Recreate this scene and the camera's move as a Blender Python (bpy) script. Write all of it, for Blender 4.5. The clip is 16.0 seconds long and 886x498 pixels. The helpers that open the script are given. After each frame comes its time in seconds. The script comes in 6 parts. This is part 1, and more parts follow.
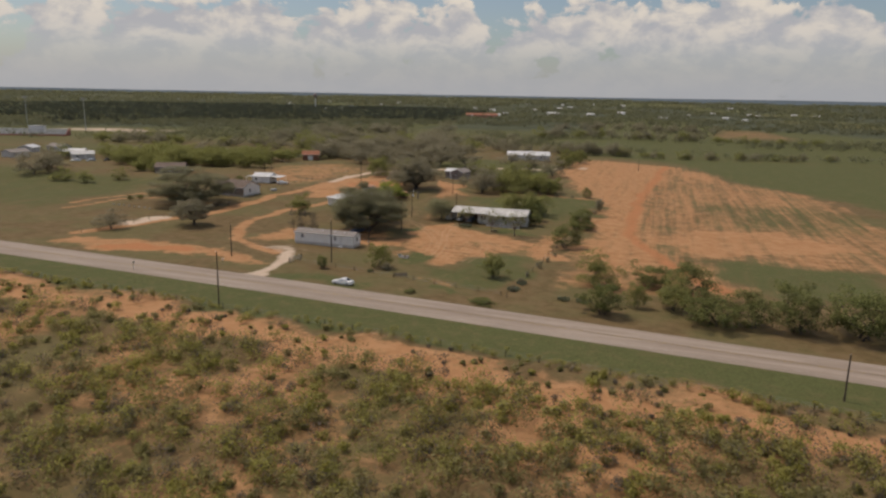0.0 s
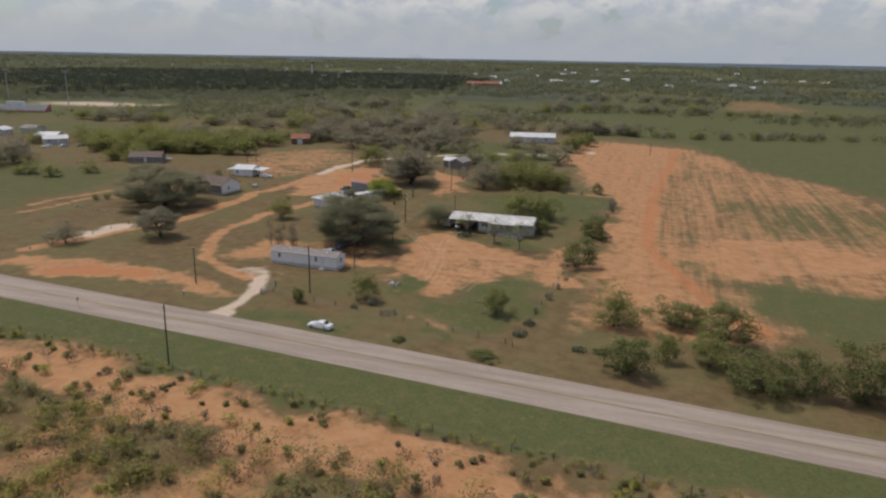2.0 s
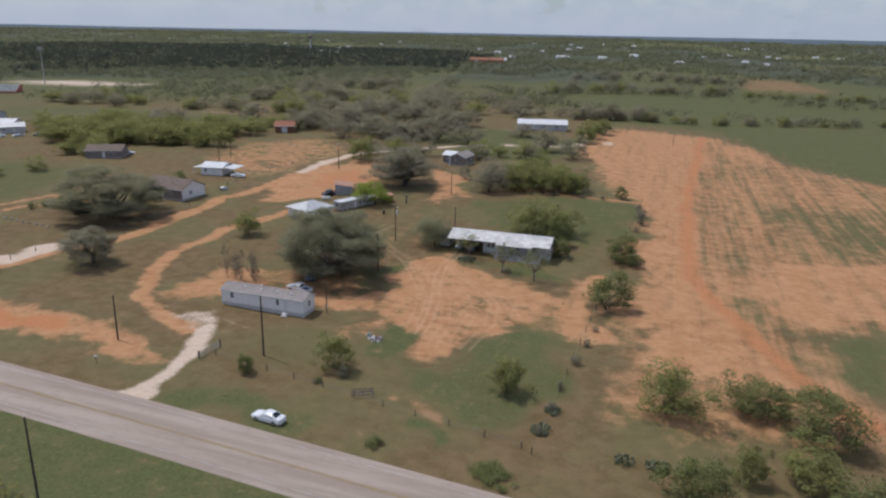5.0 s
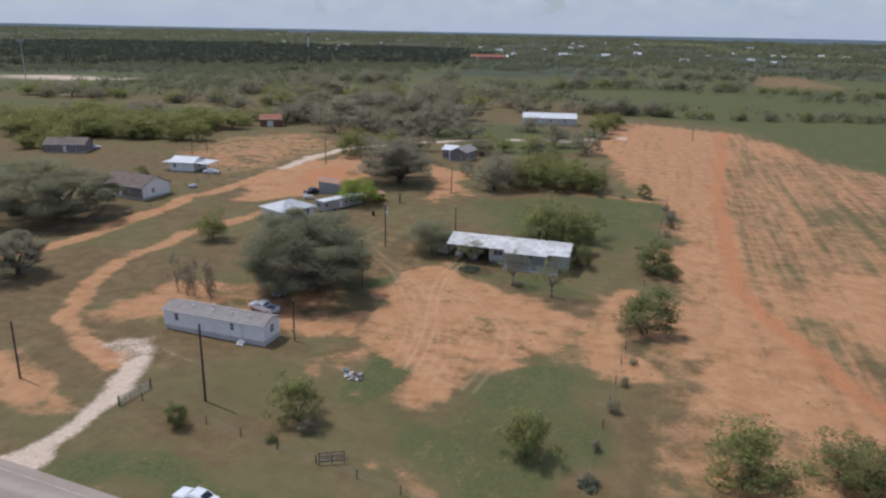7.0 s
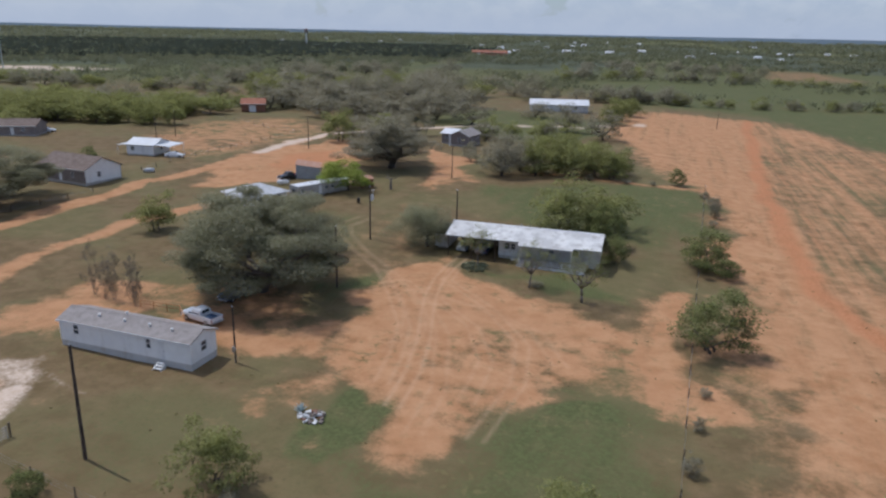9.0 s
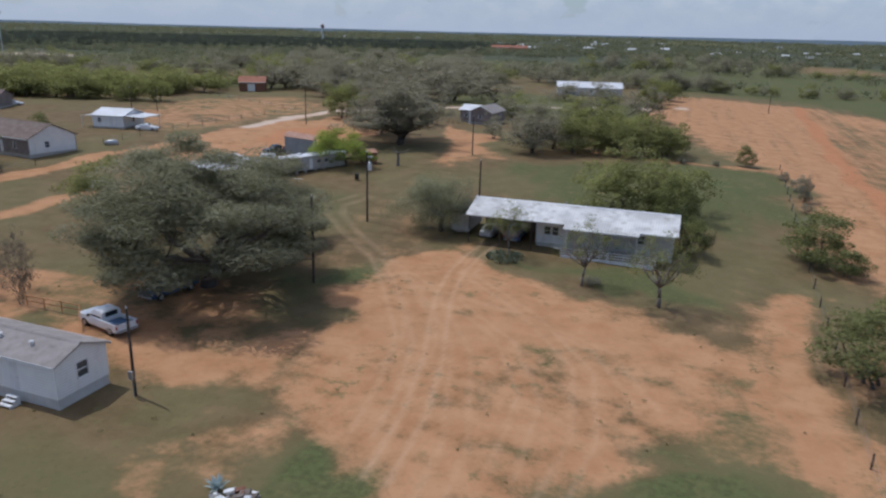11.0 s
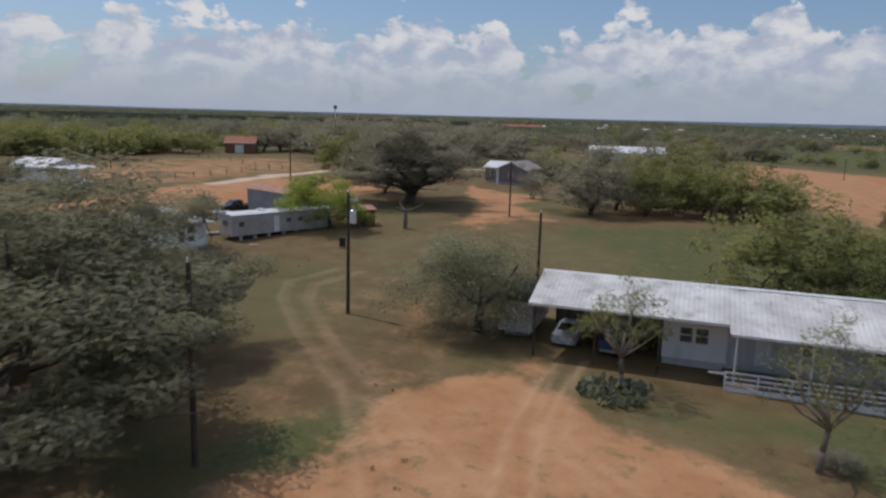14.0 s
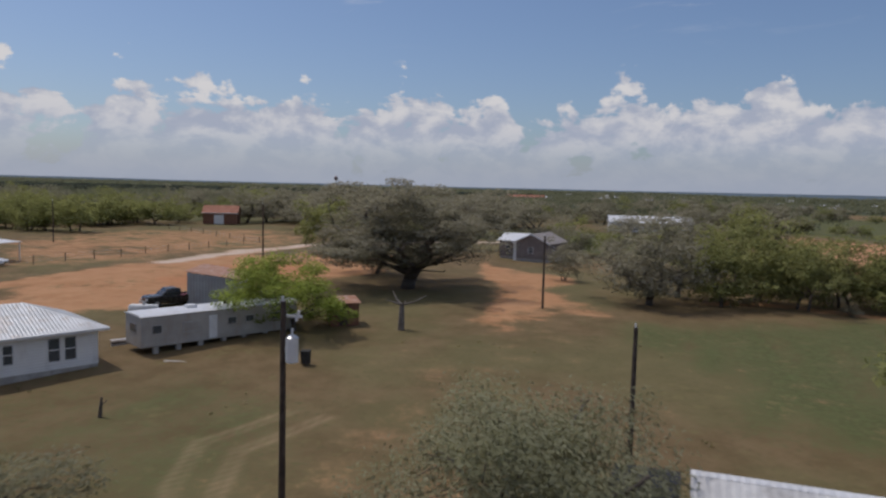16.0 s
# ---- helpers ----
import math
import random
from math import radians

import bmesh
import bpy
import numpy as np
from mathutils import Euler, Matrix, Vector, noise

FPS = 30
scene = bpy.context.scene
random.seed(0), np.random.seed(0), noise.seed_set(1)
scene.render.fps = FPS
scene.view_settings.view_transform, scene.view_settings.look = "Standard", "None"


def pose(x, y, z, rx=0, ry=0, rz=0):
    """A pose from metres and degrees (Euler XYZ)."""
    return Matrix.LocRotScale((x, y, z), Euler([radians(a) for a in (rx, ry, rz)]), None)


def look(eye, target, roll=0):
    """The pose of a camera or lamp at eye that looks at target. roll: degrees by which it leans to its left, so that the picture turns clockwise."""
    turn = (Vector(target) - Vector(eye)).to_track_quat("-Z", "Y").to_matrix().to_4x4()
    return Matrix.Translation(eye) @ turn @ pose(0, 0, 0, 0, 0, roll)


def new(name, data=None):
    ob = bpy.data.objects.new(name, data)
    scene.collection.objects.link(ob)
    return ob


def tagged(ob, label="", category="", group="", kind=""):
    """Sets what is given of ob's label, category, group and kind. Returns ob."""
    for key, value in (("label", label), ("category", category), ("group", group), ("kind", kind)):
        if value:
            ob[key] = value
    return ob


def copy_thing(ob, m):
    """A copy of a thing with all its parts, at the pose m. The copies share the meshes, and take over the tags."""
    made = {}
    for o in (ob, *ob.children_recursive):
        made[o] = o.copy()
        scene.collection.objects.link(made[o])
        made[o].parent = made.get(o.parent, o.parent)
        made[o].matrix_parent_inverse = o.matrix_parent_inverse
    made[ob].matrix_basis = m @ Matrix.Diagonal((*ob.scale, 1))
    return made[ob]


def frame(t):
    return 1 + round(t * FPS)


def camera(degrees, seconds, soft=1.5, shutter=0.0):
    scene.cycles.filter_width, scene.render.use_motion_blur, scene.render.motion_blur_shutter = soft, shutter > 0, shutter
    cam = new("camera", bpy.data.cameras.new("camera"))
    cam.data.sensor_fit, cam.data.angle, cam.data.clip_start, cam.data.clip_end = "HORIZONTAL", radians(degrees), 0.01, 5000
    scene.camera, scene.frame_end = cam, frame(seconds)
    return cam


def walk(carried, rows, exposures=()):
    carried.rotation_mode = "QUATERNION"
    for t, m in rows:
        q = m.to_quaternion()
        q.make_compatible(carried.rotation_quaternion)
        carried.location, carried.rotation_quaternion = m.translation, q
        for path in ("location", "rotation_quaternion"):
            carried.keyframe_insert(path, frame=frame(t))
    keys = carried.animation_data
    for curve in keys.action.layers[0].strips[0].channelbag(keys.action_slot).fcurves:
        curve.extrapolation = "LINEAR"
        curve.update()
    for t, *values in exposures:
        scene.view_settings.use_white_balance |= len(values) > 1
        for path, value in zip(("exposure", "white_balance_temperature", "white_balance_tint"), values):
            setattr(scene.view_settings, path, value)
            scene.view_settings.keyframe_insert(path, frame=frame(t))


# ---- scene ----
cam = camera(63.9, 16.0, soft=2.4, shutter=0.3)
METRES, EYE, TILT, LEAN, TURN = 219.0, 40.3, 5.8, 1.95, 16.4
ROWS = [
    (0.0, 0.0, 0.0, 0.0, 0.93, -18.03, -2.84),
    (0.5, 0.0007, 0.0299, 0.0066, 0.92, -18.86, -2.85),
    (1.0, 0.0012, 0.0602, 0.0131, 0.91, -19.63, -2.84),
    (1.5, 0.0016, 0.0905, 0.0199, 0.95, -20.35, -2.83),
    (2.0, 0.002, 0.1205, 0.0262, 0.98, -20.89, -2.83),
    (2.5, 0.0027, 0.1499, 0.031, 1.05, -21.39, -2.82),
    (3.0, 0.0033, 0.1785, 0.0324, 1.19, -21.84, -2.83),
    (3.5, 0.0039, 0.207, 0.0304, 1.22, -22.27, -2.86),
    (4.0, 0.0043, 0.236, 0.0273, 1.21, -22.67, -2.86),
    (4.5, 0.0047, 0.2653, 0.0241, 1.21, -22.87, -2.89),
    (7.0, 0.0066, 0.4114, -0.0224, 1.28, -22.84, -2.93),
    (7.5, 0.0072, 0.441, -0.0366, 1.28, -22.79, -2.93),
    (8.0, 0.0077, 0.4709, -0.051, 1.27, -22.74, -2.95),
    (10.5, 0.0084, 0.6187, -0.1239, 2.16, -22.69, -3.08),
    (11.0, 0.0075, 0.6476, -0.1391, 2.78, -22.67, -3.05),
    (11.5, 0.0059, 0.6765, -0.1544, 3.32, -22.53, -3.04),
    (12.0, 0.0039, 0.7049, -0.1698, 3.53, -22.17, -3.06),
    (12.5, 0.0016, 0.734, -0.1834, 3.65, -21.45, -3.09),
    (13.0, -0.0012, 0.7631, -0.192, 3.67, -20.22, -3.17),
    (13.5, -0.0042, 0.793, -0.1965, 3.68, -18.47, -3.16),
    (14.0, -0.0072, 0.8235, -0.201, 3.69, -16.2, -3.06),
    (14.5, -0.0102, 0.8544, -0.2063, 3.69, -14.49, -3.0),
    (15.0, -0.013, 0.8852, -0.2114, 3.7, -12.84, -2.99),
    (15.5, -0.0157, 0.9134, -0.2151, 3.71, -11.54, -3.02),
    (16.0, -0.0183, 0.9413, -0.2188, 3.73, -10.55, -2.96),
]
walk(cam, [(t, pose(0, 0, EYE, TILT, LEAN, TURN) @ pose(METRES * x, METRES * y, METRES * z, 90 + pitch, roll, yaw)) for t, x, y, z, yaw, pitch, roll in ROWS],
     exposures=[(0.0, -0.06, 7750.0, 13.0), (2.0, 0.04, 6950.0, 11.5), (3.5, 0.17, 6520.0, 11.8), (8.0, 0.25, 6000.0, 11.6), (11.0, 0.18, 5900.0, 11.0), (12.5, 0.12, 6050.0, 11.0), (14.0, -0.04, 6300.0, 12.6), (16.0, -0.16, 6400.0, 14.5)])

# ---- light ----
SUN_EL, SUN_AZ = radians(63), radians(-78.5)      # azimuth from +y towards +x
to_sun = Vector((math.sin(SUN_AZ) * math.cos(SUN_EL), math.cos(SUN_AZ) * math.cos(SUN_EL), math.sin(SUN_EL)))
sun_data = bpy.data.lights.new("sun", "SUN")
sun_data.energy, sun_data.angle, sun_data.color = 1.9, radians(0.6), (1.0, 0.95, 0.87)
sun = new("sun", sun_data)
sun.matrix_world = look(to_sun * 300, (0, 0, 0))


class Nodes:
    """Short hand for building a node tree."""

    def __init__(self, tree):
        self.tree = tree
        tree.nodes.clear()

    def add(self, kind, **settings):
        node = self.tree.nodes.new(kind)
        if "operation" in settings:
            node.operation = settings["operation"]
        if "blend_type" in settings:
            node.blend_type = settings["blend_type"]
        if "data_type" in settings:
            node.data_type = settings["data_type"]
        if "sky_type" in settings:
            node.sky_type = settings["sky_type"]
        if "attribute_name" in settings:
            node.attribute_name = settings["attribute_name"]
        if "use_clamp" in settings:
            node.use_clamp = settings["use_clamp"]
        if "sun_disc" in settings:
            node.sun_disc = settings["sun_disc"]
        if "sun_elevation" in settings:
            node.sun_elevation = settings["sun_elevation"]
        if "sun_rotation" in settings:
            node.sun_rotation = settings["sun_rotation"]
        if "altitude" in settings:
            node.altitude = settings["altitude"]
        if "air_density" in settings:
            node.air_density = settings["air_density"]
        if "dust_density" in settings:
            node.dust_density = settings["dust_density"]
        if "ozone_density" in settings:
            node.ozone_density = settings["ozone_density"]
        if "wave_type" in settings:
            node.wave_type = settings["wave_type"]
        if "bands_direction" in settings:
            node.bands_direction = settings["bands_direction"]
        if "interpolation_type" in settings:
            node.interpolation_type = settings["interpolation_type"]
        return node

    def put(self, socket, value):
        if hasattr(value, "is_linked"):
            self.tree.links.new(value, socket)
        else:
            socket.default_value = value

    def math(self, op, a, b=0.0, c=0.0, clamp=False):
        node = self.add("ShaderNodeMath", operation=op, use_clamp=clamp)
        self.put(node.inputs[0], a), self.put(node.inputs[1], b), self.put(node.inputs[2], c)
        return node.outputs[0]

    def mix(self, fac, a, b, blend="MIX"):
        node = self.add("ShaderNodeMix", data_type="RGBA", blend_type=blend)
        self.put(node.inputs[0], fac), self.put(node.inputs[6], a), self.put(node.inputs[7], b)
        return node.outputs[2]

    def noise(self, vector, scale, detail=4.0, rough=0.55, warp=0.0):
        node = self.add("ShaderNodeTexNoise")
        if vector is not None:
            self.put(node.inputs["Vector"], vector)
        node.inputs["Scale"].default_value, node.inputs["Detail"].default_value = scale, detail
        node.inputs["Roughness"].default_value, node.inputs["Distortion"].default_value = rough, warp
        return node.outputs[0]

    def smooth(self, value, low, high, to_low=0.0, to_high=1.0):
        node = self.add("ShaderNodeMapRange", interpolation_type="SMOOTHSTEP")
        self.put(node.inputs[0], value)
        for i, v in enumerate((low, high, to_low, to_high)):
            self.put(node.inputs[i + 1], v)
        return node.outputs[0]

    def scaled(self, vector, sx, sy, sz, ox=0.0, oy=0.0, oz=0.0):
        node = self.add("ShaderNodeMapping")
        self.put(node.inputs[0], vector)
        node.inputs["Scale"].default_value, node.inputs["Location"].default_value = (sx, sy, sz), (ox, oy, oz)
        return node.outputs[0]

    def join(self, x, y, z):
        node = self.add("ShaderNodeCombineXYZ")
        self.put(node.inputs[0], x), self.put(node.inputs[1], y), self.put(node.inputs[2], z)
        return node.outputs[0]

    def bump(self, height, strength, distance):
        node = self.add("ShaderNodeBump")
        self.put(node.inputs["Height"], height)
        node.inputs["Strength"].default_value, node.inputs["Distance"].default_value = strength, distance
        return node.outputs[0]


def rgb(r, g, b):
    return (r, g, b, 1.0)


def make_world():
    """Clear sky above a bank of cumulus that stands all round the horizon, hazy at its foot."""
    world = bpy.data.worlds.new("sky")
    world.use_nodes = True
    n = Nodes(world.node_tree)
    sky = n.add("ShaderNodeTexSky", sky_type="NISHITA", sun_disc=False, sun_elevation=SUN_EL, sun_rotation=SUN_AZ % (2 * math.pi),
                altitude=120.0, air_density=1.0, dust_density=1.6, ozone_density=1.2)
    coord = n.add("ShaderNodeTexCoord").outputs["Generated"]
    sep = n.add("ShaderNodeSeparateXYZ")
    n.put(sep.inputs[0], coord)
    x, y, z = sep.outputs
    az = n.math("ARCTAN2", x, y)
    el = n.math("ARCSINE", z)
    flat = n.join(n.math("MULTIPLY", az, 7.0), n.math("MULTIPLY", el, 11.0), 0.0)
    big = n.noise(n.scaled(flat, 1, 0.55, 1, 3.1, 0.4), 0.95, 2.0, 0.5)
    puff = n.noise(flat, 2.3, 9.0, 0.58, 0.25)
    lift = n.noise(n.scaled(flat, 1, 1, 1, 0.10, -0.16), 2.3, 9.0, 0.58, 0.25)
    body = n.math("ADD", n.math("MULTIPLY", big, 0.62), n.math("MULTIPLY", puff, 0.55))
    limit = n.smooth(el, 0.05, 0.26, 0.47, 0.86)
    cover = n.smooth(n.math("SUBTRACT", body, limit), 0.0, 0.04)
    cover = n.math("MULTIPLY", cover, n.smooth(el, 0.03, 0.09, 0.55, 1.0))
    light = n.smooth(n.math("SUBTRACT", puff, lift), -0.13, 0.16)
    light = n.math("MULTIPLY", light, n.smooth(el, 0.02, 0.14, 0.35, 1.0))
    cloud = n.mix(light, rgb(4.6, 5.15, 6.2), rgb(8.1, 8.1, 8.0))
    # thin high veil, made denser overhead, out of view, to add fill light
    veil = n.noise(n.scaled(flat, 0.5, 1.3, 1, 1.7, 5.0), 1.1, 6.0, 0.6, 0.6)
    veil = n.math("MULTIPLY", n.smooth(veil, n.smooth(el, 0.3, 0.5, 0.56, 0.40), n.smooth(el, 0.3, 0.5, 0.74, 0.62)), n.smooth(el, 0.18, 0.30, 0.0, 0.75))
    blue = n.mix(1.0, sky.outputs[0], rgb(0.90, 1.0, 1.13), "MULTIPLY")
    colour = n.mix(veil, blue, rgb(8.2, 8.3, 8.5))
    colour = n.mix(cover, colour, cloud)
    haze = n.smooth(el, 0.0, 0.075, 0.75, 0.0)
    colour = n.mix(haze, colour, rgb(4.35, 4.95, 6.0))
    back = n.add("ShaderNodeBackground")
    n.put(back.inputs[0], colour)
    back.inputs[1].default_value = 0.085
    out = n.add("ShaderNodeOutputWorld")
    n.put(out.inputs[0], back.outputs[0])
    scene.world = world


make_world()


# ---- materials ----
def material(name):
    mat = bpy.data.materials.new(name)
    mat.use_nodes = True
    n = Nodes(mat.node_tree)
    shader = n.add("ShaderNodeBsdfPrincipled")
    out = n.add("ShaderNodeOutputMaterial")
    n.put(out.inputs[0], shader.outputs[0])
    return mat, n, shader


def where(n):
    return n.add("ShaderNodeNewGeometry").outputs["Position"]


def inside(n):
    return n.add("ShaderNodeTexCoord").outputs["Object"]


def chance(n):
    return n.add("ShaderNodeObjectInfo").outputs["Random"]


def island(n):
    return n.add("ShaderNodeNewGeometry").outputs["Random Per Island"]


def surface(name, a, b, scale=2.0, rough=0.7, metal=0.0, grime=None, grime_amount=0.5, bump=0.0, fine=30.0, ribs=None, spec=0.4, local=True):
    """A painted, metal or timber surface: two tones at a coarse scale, fine grain, patches of dirt, and ribs where it has them."""
    mat, n, s = material(name)
    p = inside(n) if local else where(n)
    tone = n.mix(n.smooth(n.noise(p, scale, 5.0), 0.35, 0.65), rgb(*a), rgb(*b))
    grain = n.noise(p, fine, 3.0)
    tone = n.mix(n.math("MULTIPLY", n.smooth(grain, 0.45, 0.8), 0.25), tone, rgb(*[v * 0.6 for v in a]))
    if grime:
        patch = n.smooth(n.noise(n.scaled(p, 1, 1, 0.35, 7.7), scale * 1.7, 6.0, 0.65), 0.5, 0.72)
        tone = n.mix(n.math("MULTIPLY", patch, grime_amount), tone, rgb(*grime))
    height = grain
    if ribs:
        axis, pitch = ribs
        wave = n.add("ShaderNodeTexWave", wave_type="BANDS", bands_direction=axis)
        n.put(wave.inputs["Vector"], p)
        wave.inputs["Scale"].default_value = 1.0 / pitch / 3.1416
        wave.inputs["Distortion"].default_value = 0.0
        height = n.math("ADD", n.math("MULTIPLY", wave.outputs["Fac"], 3.0), n.math("MULTIPLY", grain, 0.4))
        tone = n.mix(n.smooth(wave.outputs["Fac"], 0.0, 0.25, 0.13, 0.0), tone, rgb(*[v * 0.55 for v in a]))
    n.put(s.inputs["Base Color"], tone)
    n.put(s.inputs["Roughness"], n.smooth(grain, 0.2, 0.8, rough - 0.1, min(1.0, rough + 0.12)))
    s.inputs["Metallic"].default_value = metal
    s.inputs["Specular IOR Level"].default_value = spec
    if bump or ribs:
        n.put(s.inputs["Normal"], n.bump(height, bump or 0.3, 0.02))
    return mat


def leaf_material(name, dark, light, dry, dry_amount=0.25):
    """Leaf sprays, each a little different, each tree a little different, with light coming through."""
    mat, n, s = material(name)
    tone = n.mix(island(n), rgb(*dark), rgb(*light))
    tone = n.mix(n.smooth(n.noise(where(n), 0.45, 4.0), 0.42, 0.68, 0.0, dry_amount * 1.6), tone, rgb(*dry))
    tone = n.mix(n.math("MULTIPLY", chance(n), 0.35), tone, rgb(*[0.5 * (a + b) for a, b in zip(light, dry)]))
    n.put(s.inputs["Base Color"], tone)
    s.inputs["Roughness"].default_value, s.inputs["Specular IOR Level"].default_value = 0.9, 0.05
    swell = n.add("ShaderNodeAttribute", attribute_name="swell").outputs["Vector"]
    turn = n.add("ShaderNodeVectorTransform")
    turn.vector_type, turn.convert_from, turn.convert_to = "NORMAL", "OBJECT", "WORLD"
    n.put(turn.inputs[0], swell)
    n.put(s.inputs["Normal"], turn.outputs[0])
    thin = n.add("ShaderNodeBsdfTranslucent")
    n.put(thin.inputs[0], n.mix(0.5, tone, rgb(light[0] * 1.3, light[1] * 1.4, light[2] * 0.9)))
    both = n.add("ShaderNodeMixShader")
    both.inputs[0].default_value = 0.3
    n.put(both.inputs[1], s.outputs[0]), n.put(both.inputs[2], thin.outputs[0])
    gaps = n.add("ShaderNodeBsdfTransparent")
    spray = n.add("ShaderNodeMixShader")
    spray.inputs[0].default_value = 0.30          # a spray of small leaves lets some light straight through
    n.put(spray.inputs[1], both.outputs[0]), n.put(spray.inputs[2], gaps.outputs[0])
    for node in n.tree.nodes:
        if node.bl_idname == "ShaderNodeOutputMaterial":
            n.put(node.inputs[0], spray.outputs[0])
    return mat


def ground_material():
    """Sandy ground: dry grass, green grass, orange sand, red clay and pale caliche laid by the sheet's own maps, edges broken up by noise."""
    mat, n, s = material("ground_soil_and_grass")
    p = where(n)
    maps = {}
    for key in ("dirt", "green", "pale", "red", "rows", "track", "brush"):
        maps[key] = n.add("ShaderNodeAttribute", attribute_name=key).outputs["Fac"]
    wide, mid, fine = n.noise(p, 0.045, 5.0, 0.6), n.noise(p, 0.33, 6.0, 0.65), n.noise(p, 2.2, 5.0, 0.7)
    speck = n.noise(p, 6.5, 4.0, 0.7)
    broken = n.math("ADD", n.math("MULTIPLY", n.math("SUBTRACT", mid, 0.5), 1.5), n.math("MULTIPLY", n.math("SUBTRACT", fine, 0.5), 1.1))

    def edge(value, amount=0.6, low=0.22, high=0.78):
        return n.smooth(n.math("ADD", value, n.math("MULTIPLY", broken, amount)), low, high)

    grass = n.mix(n.smooth(mid, 0.3, 0.7), rgb(0.135, 0.094, 0.045), rgb(0.20, 0.137, 0.073))
    grass = n.mix(n.smooth(wide, 0.42, 0.62, 0.0, 0.55), grass, rgb(0.145, 0.14, 0.062))
    grass = n.mix(n.smooth(fine, 0.52, 0.75, 0.0, 0.6), grass, rgb(0.085, 0.078, 0.036))
    green = n.mix(n.smooth(fine, 0.3, 0.7), rgb(0.074, 0.086, 0.032), rgb(0.122, 0.138, 0.054))
    green = n.mix(n.smooth(speck, 0.5, 0.75, 0.0, 0.5), green, rgb(0.058, 0.06, 0.026))
    green = n.mix(n.smooth(mid, 0.45, 0.7, 0.0, 0.55), green, rgb(0.15, 0.125, 0.06))
    sand = n.mix(n.smooth(mid, 0.28, 0.72), rgb(0.385, 0.188, 0.087), rgb(0.50, 0.278, 0.146))
    sand = n.mix(n.smooth(wide, 0.35, 0.65, 0.0, 0.4), sand, rgb(0.45, 0.238, 0.122))
    sand = n.mix(n.smooth(speck, 0.55, 0.8, 0.0, 0.35), sand, rgb(0.33, 0.175, 0.09))
    sand = n.mix(n.smooth(fine, 0.5, 0.72, 0.0, 0.38), sand, rgb(0.34, 0.20, 0.105))
    red = n.mix(n.smooth(fine, 0.3, 0.7), rgb(0.40, 0.155, 0.065), rgb(0.50, 0.225, 0.11))
    pale = n.mix(n.smooth(fine, 0.3, 0.75), rgb(0.52, 0.39, 0.29), rgb(0.66, 0.54, 0.44))
    # old plough rows in the field and mowing streaks in the grass, running away along y
    furrow = n.noise(n.scaled(p, 0.42, 0.016, 1.0), 1.0, 5.0, 0.62)
    streak = n.noise(n.scaled(p, 0.30, 0.05, 1.0), 1.0, 4.0, 0.6)
    lawn = n.math("ADD", maps["green"], n.math("MULTIPLY", n.math("SUBTRACT", streak, 0.5), n.smooth(maps["green"], 0.1, 0.5, 0.0, 0.9)))
    tone = n.mix(n.math("MULTIPLY", edge(lawn, 0.55, 0.12, 0.72), 0.92), grass, green)
    worn = n.smooth(n.math("ADD", n.math("MULTIPLY", wide, 0.6), n.math("MULTIPLY", mid, 0.5)), 0.5, 0.75, 0.0, 0.24)
    bare = n.math("MAXIMUM", maps["dirt"], worn)
    bare = n.math("ADD", bare, n.math("MULTIPLY", maps["rows"], n.math("MULTIPLY", n.math("SUBTRACT", furrow, 0.5), 1.15)))
    tufts = n.math("MULTIPLY", n.smooth(n.noise(p, 0.16, 5.0, 0.65), 0.48, 0.72, 0.0, 0.42), n.math("SUBTRACT", 1.0, n.math("MULTIPLY", maps["rows"], 0.7)))
    tone = n.mix(edge(n.math("SUBTRACT", bare, tufts), n.math("SUBTRACT", 0.6, n.math("MULTIPLY", maps["rows"], 0.22))), tone, sand)
    clump = n.math("MULTIPLY", n.smooth(n.noise(p, 0.75, 5.0, 0.7), 0.54, 0.66), n.smooth(n.noise(p, 0.085, 3.0, 0.5), 0.44, 0.6, 0.12, 0.75))
    tone = n.mix(n.math("MULTIPLY", clump, n.math("SUBTRACT", 1.0, n.math("MULTIPLY", maps["rows"], 0.5))), tone, n.mix(speck, rgb(0.12, 0.11, 0.045), rgb(0.24, 0.19, 0.09)))
    thicket = n.mix(n.smooth(n.noise(p, 0.02, 6.0, 0.7), 0.35, 0.65), rgb(0.062, 0.07, 0.042), rgb(0.10, 0.108, 0.066))
    tone = n.mix(edge(maps["brush"], 0.5), tone, thicket)
    tone = n.mix(n.math("MULTIPLY", edge(maps["red"], 0.4), 0.85), tone, red)
    tone = n.mix(edge(maps["pale"], 0.55), tone, pale)
    tone = n.mix(n.math("MULTIPLY", maps["track"], n.smooth(mid, 0.2, 0.7, 0.55, 1.0)), tone, rgb(0.63, 0.42, 0.27))
    n.put(s.inputs["Base Color"], tone)
    s.inputs["Roughness"].default_value, s.inputs["Specular IOR Level"].default_value = 0.95, 0.15
    n.put(s.inputs["Normal"], n.bump(n.math("ADD", fine, n.math("MULTIPLY", speck, 0.6)), 0.45, 0.10))
    return mat


